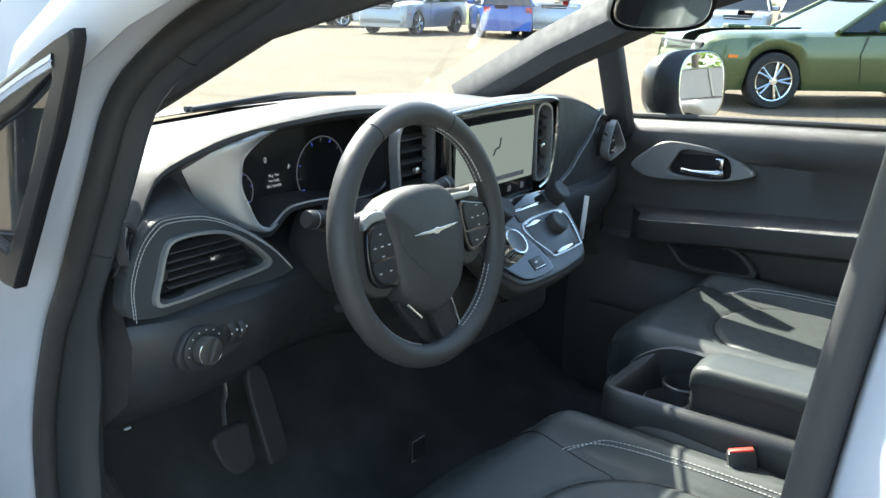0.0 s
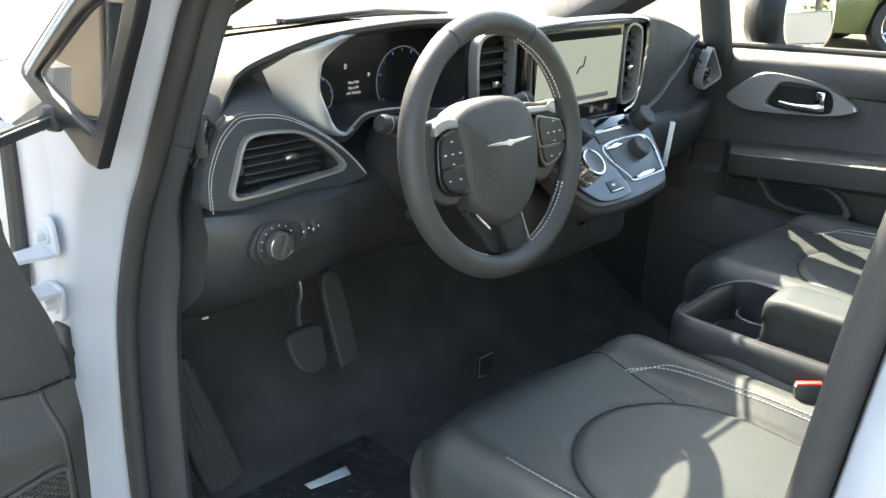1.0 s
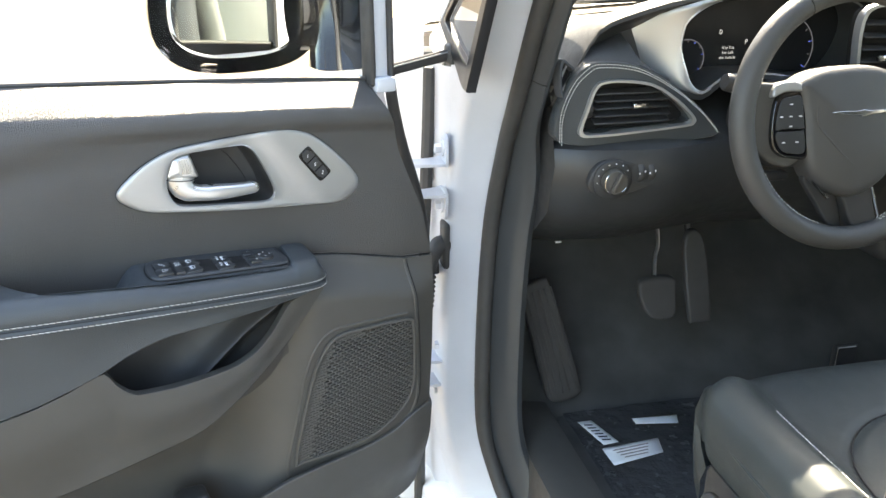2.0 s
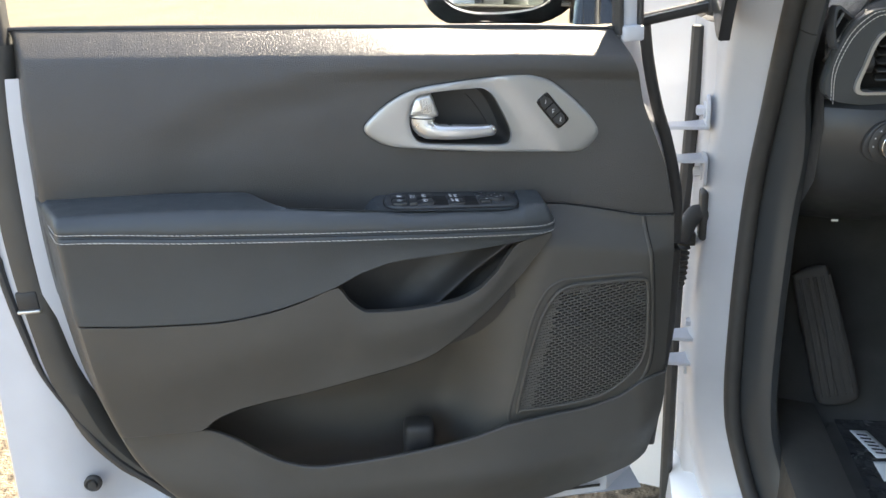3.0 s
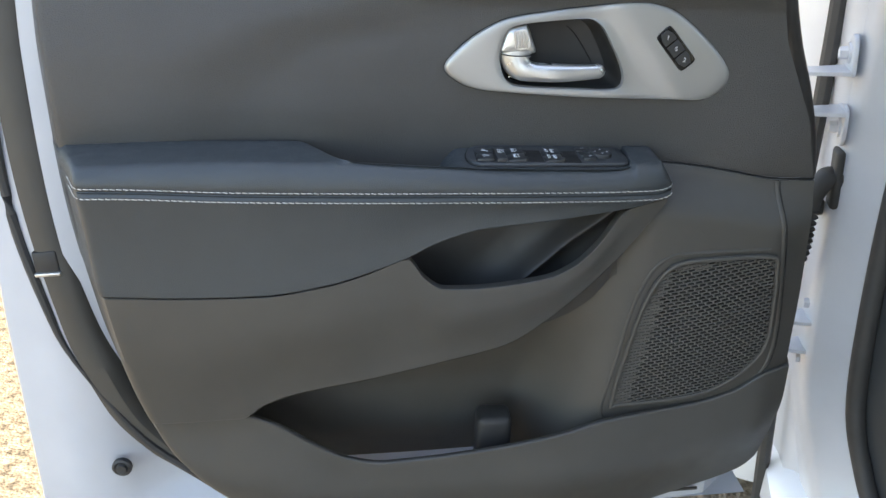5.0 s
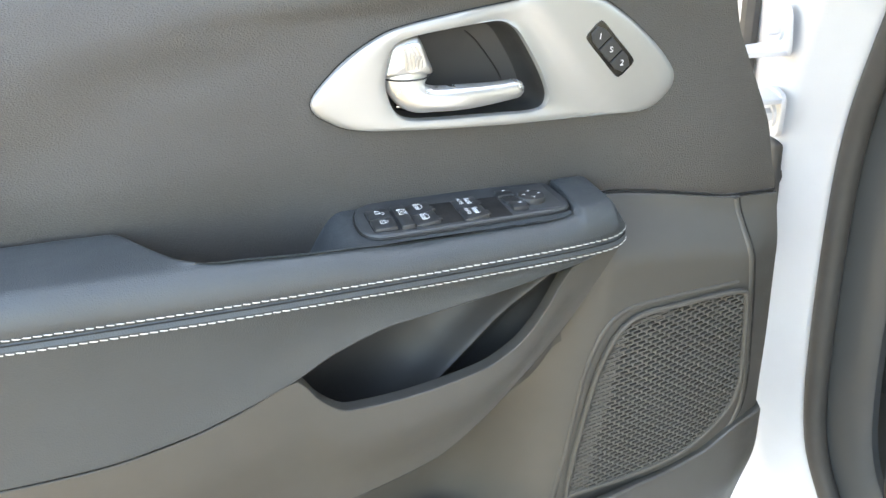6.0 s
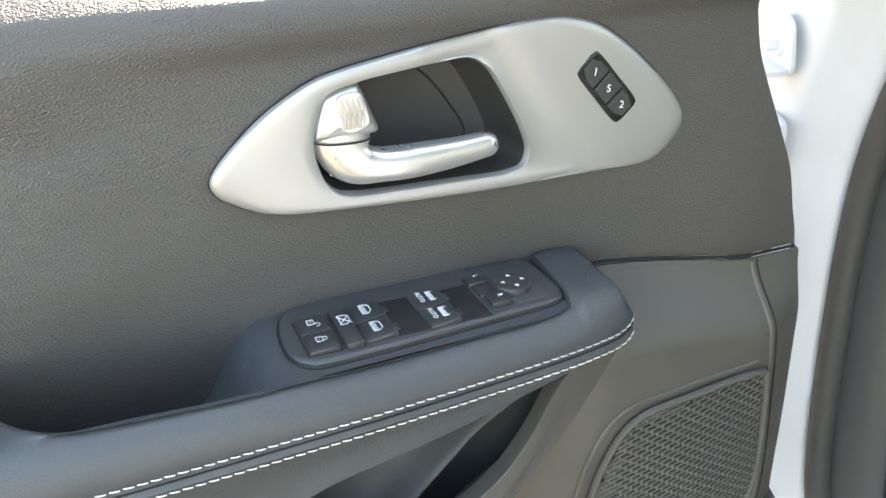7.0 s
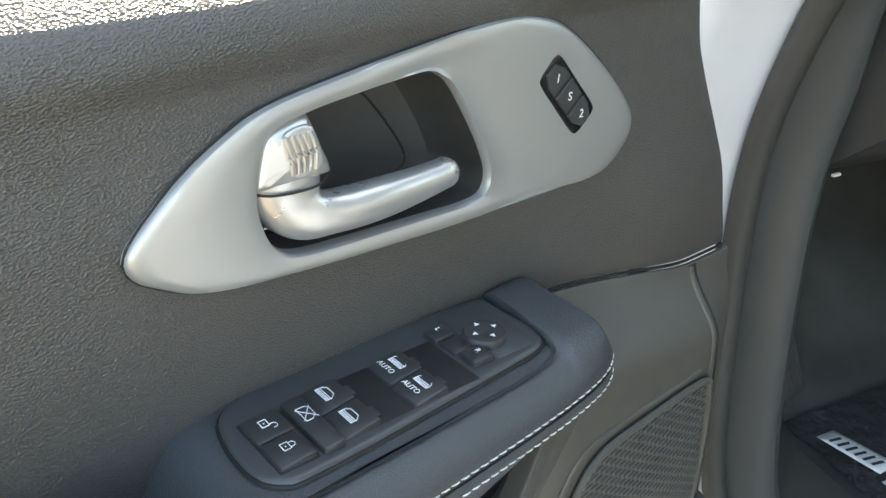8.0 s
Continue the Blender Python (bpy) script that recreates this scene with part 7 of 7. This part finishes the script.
fi = [(0.800, 0.962), (0.790, 0.995), (0.774, 1.014), (0.735, 1.017), (0.684, 1.012), (0.668, 1.000), (0.664, 0.975), (0.676, 0.962), (0.735, 0.957)]
fbz = part("handle_bezel", ring_plate(fb, fi, lambda y, z, h: P(y, z, 0.008 + h), 0.009, 0.003, 0.02, 96), SILVER, pd, "satin silver handle surround")
# flat black plate, the hollow's shade put into its colour
part("handle_cup", plate(fi, 0.001, lambda y, z, h: P(y, z, 0.0035 + h), 0.0005, n=50), HOLE, pd)
part("door_lever", tube(spline([P(0.682, 0.975, 0.013), P(0.70, 0.972, 0.020), P(0.74, 0.970, 0.022), P(0.772, 0.972, 0.018)], 20), lambda t: 0.009 - 0.004 * t, 12), CHROME, pd, "satin chrome lever")
part("lock_button", rbox(0.016, 0.020, 0.028, 0.004, Matrix.Translation(P(0.690, 0.993, 0.014)), 2), BRIGHT, pd)
poc_o = [(0.805, 0.845), (0.770, 0.800), (0.740, 0.768), (0.70, 0.758), (0.60, 0.762), (0.575, 0.775), (0.590, 0.800), (0.625, 0.822), (0.700, 0.834)]
poc_i = [(0.69 + (y - 0.69) * 0.88, 0.797 + (z - 0.797) * 0.82) for y, z in poc_o]
pk = part("pull_pocket", ring_plate(poc_o, poc_i, lambda y, z, h: P(y, z, 0.040 + h), 0.010, 0.004, 0.020, 72), PLASTIC, pd, "black plastic pull pocket")
# pocket's shade painted as a black plate
part("pocket_well", plate(poc_i, 0.001, lambda y, z, h: P(y, z, 0.036 + h), 0.0005, n=50), HOLE, pk)
part("map_pocket_lip", grid([[P(y, 0.64 + 0.05 * smooth(0.75, 0.4, y), h) for h in (0.075, 0.08)] + [P(y, 0.45, 0.08), P(y, 0.40, 0.05)] for y in [0.95 - 0.10 * k for k in range(11)]]), PLASTIC, pd)
part("belt_rubber", tube([P(y, pb(y) + 0.004, -0.035) for y in (-0.15, 0.2, 0.5, 0.8, 0.95)], 0.007, 8), RUBBER, pd)
gp = part("window_pane", grid([[P(y, z, -0.045 + 0.18 * (z - 1.06)) for y in (-0.1, 0.4, 0.90)] for z in (1.05, 1.25, 1.5)]), GLASS, pd, "clear door window glass")
gp.visible_shadow = False
# mirror outside the passenger window
pm = part("mirror_housing", bmesh.new(), BLACKTRIM, pd, "black door mirror housing")
mc = V(0.165, 0.440, 0.774)
nrm = V(-0.28, -0.955, 0.085).normalized()
side = V(-nrm.y, nrm.x, 0).normalized()
upv = nrm.cross(side).normalized()
if upv.z < 0:
    upv = -upv


def put_m(a, b, d):
    return mc + side * a + upv * b + nrm * d


def squircle(a, wx, wz, p=0.7):
    return wx * math.copysign(abs(math.cos(a)) ** p, math.cos(a)), wz * math.copysign(abs(math.sin(a)) ** p, math.sin(a))


rows = []
for k in range(9):
    sc = (1.0, 1.0, 0.99, 0.96, 0.9, 0.8, 0.65, 0.4, 0.05)[k]
    rows.append([put_m(*squircle(a, 0.126 * sc, 0.085 * sc), 0.006 - 0.014 * k) for a in (2 * math.pi * j / 36 for j in range(36))])
bm = grid(rows, close_v=True)
bm.verts.ensure_lookup_table()
bm.faces.new(list(bm.verts[:36]))
bm.to_mesh(pm.data)
bm.free()
pm.data.polygons.foreach_set("use_smooth", [True] * len(pm.data.polygons))
part("mirror_glass", plate([squircle(2 * math.pi * j / 24, 0.086, 0.0795) for j in range(24)], 0.003, lambda x, z, h: put_m(x + 0.034, z, h + 0.0034), 0.001, n=60), MIRROR, pm, "door mirror glass")
part("mirror_foot", tube(spline([put_m(0.05, -0.06, -0.04), put_m(0.07, -0.095, -0.05), put_m(0.05, -0.13, -0.06)], 10), 0.035, 12), GLOSS, pm)

for x, y0, y1, nm in ((2.03, 1.0, 1.52, "far_kick_panel"), (0.620, 1.06, 1.50, "near_kick_panel")):
    part(nm, rbox(0.05, y1 - y0, 0.72, 0.01, Matrix.Translation(V(x, (y0 + y1) / 2, 0.70))), DARK, minivan, "black plastic footwell side panel")

# ---- wipers ----
for x0, y0, x1, y1 in ((1.12, 1.60, 0.80, 1.58), (1.78, 1.62, 1.25, 1.60)):
    wp = thing("wiper", Matrix.Translation(V(x0, y0, 1.075)), "black windscreen wiper lying at the foot of the glass", "wiper", "wipers")
    part("arm", tube([(0, 0, 0), ((x1 - x0) * 0.5, (y1 - y0) * 0.5 - 0.01, 0.018), (x1 - x0, y1 - y0, 0.006)], 0.006, 8), DARK, wp)
    part("blade", tube([((x1 - x0) * 0.2, 0.02, 0.004), (x1 - x0, y1 - y0 + 0.02, 0.004)], 0.007, 6), RUBBER, wp)


# ---- parked cars ----
def wheel_parts(parent, x, y, r, w, rimmat, n=5):
    """One road wheel under a car: y is the car's side."""
    s = 1 if y > 0 else -1
    m = Matrix.Translation(V(x, y, r)) @ Matrix.Rotation(-s * math.pi / 2, 4, "X")
    wo = new("wheel")
    wo.parent = parent
    part("tyre", lathe([(r * 0.70, 0.0), (r * 0.74, 0.02), (r * 0.93, 0.02), (r, 0.0), (r, -w * 0.8), (r * 0.9, -w), (r * 0.6, -w)], 36, m), TYRE, wo)
    bm = lathe([(r * 0.71, 0.012), (r * 0.66, 0.006), (r * 0.64, -0.05)], 36, m)
    for k in range(n):
        for d in (-0.10, 0.10):
            a = 2 * math.pi * k / n
            tube([m @ V(r * 0.12 * math.cos(a), r * 0.12 * math.sin(a), 0.0), m @ V(r * 0.66 * math.cos(a + d * 1.6), r * 0.66 * math.sin(a + d * 1.6), 0.004)], r * 0.05, 6, bm)
    lathe([(0.0, 0.012), (r * 0.14, 0.010), (r * 0.16, 0.0)], 16, m, bm)
    part("rim", bm, rimmat, wo)
    part("brake", lathe([(0.0, -0.04), (r * 0.62, -0.04)], 24, m), DARK, wo)
    return wo


def parked_car(name, m, label, paint, length=4.7, width=1.88, height=1.70, hood=1.02, belt=1.02, nose=0.25, cab=(1.35, 2.0, 4.1, 4.6), wheel_r=0.36, base=2.75, rimmat=None, group="parked cars", dark=False, twin=False):
    """A car with body, glasshouse, roof, wheels, lamps and grille. Local: x back from the nose, y across, z up."""
    c = thing(name, m, label, "car", group)
    hw = width / 2
    fx_, rx_ = 0.92, 0.92 + base
    nose_f = curve((0.0, hood - nose), (0.10, hood - nose * 0.45), (0.35, hood - nose * 0.2), (cab[0], hood), (cab[1], belt), (cab[3], belt + 0.02), (length - 0.1, belt - 0.02), (length, belt - 0.14))
    taper = curve((0.0, 0.78), (0.15, 0.92), (0.6, 1.0), (length - 0.5, 1.0), (length - 0.12, 0.94), (length, 0.84))
    rows = []
    for k in range(61):
        x = length * k / 60
        zt, w = nose_f(x), hw * taper(x)
        lift = 0.0
        for ax in (fx_, rx_):
            d = abs(x - ax)
            if d < wheel_r * 1.14:
                lift = max(lift, math.sqrt((wheel_r * 1.14) ** 2 - d * d) + wheel_r - 0.24)
        zb = 0.24 + max(0, lift)
        prof = [(0.0, zt + 0.025), (w * 0.55, zt + 0.02), (w * 0.86, zt - 0.005), (w * 0.965, zt - 0.06), (w * 0.995, mixf(zt, zb, 0.35)), (w, mixf(zt, zb, 0.55)), (w * 0.985, mixf(zt, zb, 0.8)), (w * 0.96, zb), (w * 0.80, zb)]
        rows.append([V(x, y, z) for y, z in prof] + [V(x, -y, z) for y, z in prof[:0:-1]])
    bm = grid(rows)
    bm.verts.ensure_lookup_table()
    nc = len(rows[0])
    bm.faces.new(list(bm.verts[:nc]))
    bm.faces.new(list(bm.verts[-nc:]))
    part("body", bm, paint, c)
    part("underbody", rbox(length * 0.92, width * 0.84, 0.40, 0.05, Matrix.Translation(V(length / 2, 0, 0.42))), DARK, c)
    x0, x1, x2, x3 = cab
    rw, bw = hw * 0.72, hw * 0.93

    def roof_z(x):
        return height - 0.04 * abs((x - (x1 + x2) / 2) / (x2 - x1) * 2) ** 2
    gl = []
    for x, z, w in ((x0, belt - 0.02, bw), (x1, height - 0.06, rw), (x2, height - 0.06, rw), (x3, belt, bw)):
        gl.append((x, z, w))
    bm = bmesh.new()
    for s in (-1, 1):
        bm.faces.new([bm.verts.new((gl[i][0], s * gl[i][2], gl[i][1])) for i in range(4)])
    part("side_glass", bm, TINT, c, flat=True)
    for i, nm in ((0, "windscreen"), (2, "rear_window")):
        a, b = gl[i], gl[i + 1]
        part(nm, grid([[V(mixf(a[0], b[0], t) - 0.06 * math.cos(y * 1.4) * (1 if i == 0 else -1) * (1 - t if i == 0 else t), y * mixf(a[2], b[2], t), mixf(a[1], b[1], t)) for y in (-1, -0.5, 0, 0.5, 1)] for t in (0, 0.33, 0.67, 1)]), TINT, c)
    part("roof", grid([[V(x, y * rw * 1.02, roof_z(x) - 0.05 * y * y) for y in (-1, -0.9, -0.5, 0, 0.5, 0.9, 1)] for x in [mixf(x1 - 0.05, x2 + 0.05, k / 8) for k in range(9)]]), paint, c)
    for s in (-1, 1):
        for i in (0, 2):
            a, b = gl[i], gl[i + 1]
            part("pillar", tube([(a[0], s * a[2] * 1.0, a[1]), (b[0], s * b[2] * 1.0, b[1])], 0.035, 8), paint, c)
        part("door_pillar", tube([((x1 + x2) / 2, s * bw * 1.005, belt), ((x1 + x2) / 2, s * rw * 1.01, height - 0.06)], 0.03, 6), DARK, c)
        part("door_mirror", rbox(0.12, 0.20, 0.14, 0.04, Matrix.Translation(V(x0 + 0.55, s * (hw + 0.08), belt + 0.06)), 2), paint, c)
        if twin:
            for f in (0.70, 0.50):
                part("headlamp", lathe([(0.0, 0.030), (0.055, 0.024), (0.070, 0.0), (0.074, -0.06)], 24, Matrix.Translation(V(0.02 + 0.05 * (f > 0.6), s * hw * f, hood - nose - 0.03)) @ Matrix.Rotation(-math.pi / 2, 4, "Y")), LAMP, c)
            part("bonnet_scoop", rbox(0.34, 0.20, 0.05, 0.02, Matrix.Translation(V(0.95, s * hw * 0.34, hood + 0.02)), 2), paint, c)
        else:
            part("headlamp", rbox(0.16, 0.30, 0.12, 0.03, Matrix.Translation(V(0.09, s * hw * 0.62, hood - nose * 0.75)), 2), LAMP, c)
        part("tail_lamp", rbox(0.10, 0.22, 0.20, 0.03, Matrix.Translation(V(length - 0.05, s * hw * 0.74, belt - 0.16)), 2), TAILRED, c)
        part("side_marker", rbox(0.12, 0.02, 0.04, 0.006, Matrix.Translation(V(0.34, s * hw * 0.975, 0.66))), AMBER, c)
        part("door_line", tube([(x0 + 0.35, s * hw * 0.998, 0.36), (x0 + 0.30, s * hw * 1.004, 0.7), (x0 + 0.40, s * hw * 0.99, belt - 0.05)], 0.006, 5), DARK, c)
        for ax in (fx_, rx_):
            wheel_parts(c, ax, s * (hw - 0.02), wheel_r, 0.24, rimmat or CHROME)
    gz = hood - nose - 0.03 if twin else hood - nose * 0.85
    part("grille", rbox(0.10, width * (0.74 if twin else 0.42), 0.17, 0.03, Matrix.Translation(V(0.05, 0, gz)), 2), HOLE if twin else DARK, c)
    part("grille_bar", rbox(0.03, width * (0.30 if twin else 0.40), 0.02, 0.006, Matrix.Translation(V(0.01, 0, gz))), DARK if twin else CHROME, c)
    part("bumper", rbox(0.16, width * 0.86, 0.24, 0.06, Matrix.Translation(V(0.08, 0, 0.42)), 3), DARK if dark else paint, c)
    return c


def stand(x, y, hx, hy, nose_to_front_axle=0.92, side=0.0):
    """A pose that puts a front wheel (at that side) over x, y with the nose pointing along hx, hy."""
    n = math.hypot(hx, hy)
    hx, hy = hx / n, hy / n
    ang = math.atan2(-hy, -hx)
    c, s = math.cos(ang), math.sin(ang)
    ox, oy = nose_to_front_axle, side
    return Matrix.Translation(V(x - (c * ox - s * oy), y - (s * ox + c * oy), 0)) @ Matrix.Rotation(ang, 4, "Z")


parked_car("coupe", stand(11.58, 3.37, -0.695, 0.719, side=-0.92), "green metallic coupe parked in the sun", GREENPAINT, 5.0, 1.92, 1.45, 0.98, 1.0, 0.22, (1.75, 2.45, 3.45, 4.35), 0.355, 2.95, twin=True)
parked_car("suv", stand(25.2, 24.0, 0.55, -0.35), "white SUV parked across the lot", WHITE, 4.7, 1.9, 1.75, 1.08, 1.08)
parked_car("suv", stand(22.6, 18.9, -0.9, -0.15), "silver SUV parked across the lot", SILVERPAINT, 4.7, 1.9, 1.72, 1.05, 1.06)
parked_car("hatchback", stand(26.0, 17.2, 0.75, 0.65), "bright blue hatchback parked across the lot", BLUEPAINT, 4.1, 1.75, 1.58, 1.0, 1.02, cab=(1.1, 1.7, 3.5, 4.05), base=2.5)
parked_car("pickup", stand(27.2, 15.6, -0.85, -0.55), "silver pickup truck with a broad chrome grille", SILVERPAINT, 5.6, 2.05, 1.92, 1.22, 1.22, 0.30, (1.5, 2.1, 3.5, 3.9), 0.42, 3.4)
parked_car("suv", stand(9.3, 18.9, -0.85, 0.30), "dark grey SUV parked ahead", GREYPAINT, 4.7, 1.9, 1.75, 1.08, 1.08)
for k, (x, y) in enumerate(((27.5, 9.2), (28.8, 7.4), (29.5, 5.2), (31.0, 3.6))):
    parked_car("suv", stand(x, y, -0.9, -0.25), "dark car in a row parked in front of the trees", GREYPAINT if k % 2 else SILVERPAINT, 4.7, 1.9, 1.72, 1.05, 1.06)
parked_car("suv", stand(15.2, -13.2, 0.95, 0.3), "grey SUV parked behind", GREYPAINT, 4.7, 1.9, 1.75, 1.08, 1.08)
parked_car("suv", stand(16.6, -21.5, 0.95, 0.3), "white SUV parked far behind", WHITE, 4.7, 1.9, 1.75, 1.08, 1.08)


# bonnet, far wing and wheels of the minivan itself
rows = []
for k in range(13):
    x = mixf(0.42, 2.14, k / 12)
    crown = 0.03 * math.sin((x - 0.42) / 1.72 * math.pi)
    rows.append([V(x, y, z + crown) for y, z in ((1.80, 0.985), (1.95, 0.955), (2.2, 0.885), (2.4, 0.79), (2.48, 0.66), (2.48, 0.45), (2.42, 0.26))])
thick(part("bonnet", grid(rows), WHITE, minivan, "white painted bonnet and nose"), 0.004)
part("far_wing", rbox(0.05, 1.30, 0.66, 0.02, Matrix.Translation(V(2.14, 1.82, 0.60))), WHITE, minivan)
for along, side_ in ((1.72, 0.80), (1.72, -0.80), (-1.36, 0.80), (-1.36, -0.80)):
    wh = wheel_parts(minivan, along, side_, 0.35, 0.22, CHROME)
    wh.matrix_basis = Matrix.Translation(V(1.28, 0, 0)) @ Matrix.Rotation(math.pi / 2, 4, "Z")


# ---- trees and verge ----
def tree(x, y, h, seed):
    rnd = random.Random(seed)
    t = thing("tree", Matrix.Translation(V(x, y, 0)), "leafy yellow-green tree at the edge of the lot", "tree", "trees")
    bm = tube(spline([(0, 0, 0), (0.05, 0.02, h * 0.25), (-0.05, 0.08, h * 0.55), (0.02, 0, h * 0.85)], 12), lambda f: h * 0.022 * (1 - 0.75 * f), 8)
    tips = []
    for k in range(9):
        a, z = rnd.uniform(0, 6.28), h * rnd.uniform(0.18, 0.7)
        L = h * rnd.uniform(0.18, 0.34) * (1.1 - z / h * 0.6)
        tip = V(math.cos(a) * L, math.sin(a) * L, z + L * 0.55)
        tube([(0, 0, z), tip * 0.5 + V(0, 0, z * 0.5 + 0.1), tip], lambda f: h * 0.008 * (1 - 0.8 * f), 5, bm)
        tips.append(tip)
    part("trunk", bm, BARK, t)
    vs, fs = [], []
    for k in range(95):
        base = rnd.choice(tips) + V(rnd.gauss(0, h * 0.075), rnd.gauss(0, h * 0.075), rnd.gauss(0, h * 0.075))
        for j in range(26):
            p = base + V(rnd.gauss(0, h * 0.032), rnd.gauss(0, h * 0.032), rnd.gauss(0, h * 0.026))
            if p.z < 0.3:
                p.z = 0.3
            d1 = V(rnd.uniform(-1, 1), rnd.uniform(-1, 1), rnd.uniform(-1, 1)).normalized() * h * 0.017
            d2 = d1.orthogonal().normalized() * h * 0.012
            n0 = len(vs)
            vs += [p - d1, p + d2, p + d1, p - d2]
            fs.append((n0, n0 + 1, n0 + 2, n0 + 3))
    me = bpy.data.meshes.new("crown")
    me.from_pydata([tuple(v) for v in vs], [], fs)
    me.materials.append(LEAF)
    cr = new("crown", me)
    cr.parent = t


for k, (x, y, h) in enumerate(((38, 14, 7), (40, 9.5, 6), (41, 5, 7.5), (42, 1.0, 6.5), (36, 22, 8), (33, 30, 8), (26, 36, 9), (40, -6, 8), (34, -14, 9), (22, -22, 9), (12, -26, 8), (25, -30, 10), (18, -31, 10), (30, -27, 10), (-10, 34, 10), (-24, 22, 9), (-20, -20, 9))):
    tree(x, y, h, 11 + k)
bm = grid([[V(33.0 + a, y, 0.06 + 0.03 * math.sin(y * 0.7 + a)) for a in (0, 1.0, 4, 10, 30)] for y in range(-40, 60, 4)])
tagged(part("verge", bm, GRASS), "strip of mown green grass beyond the cars", "grass", kind="stuff")
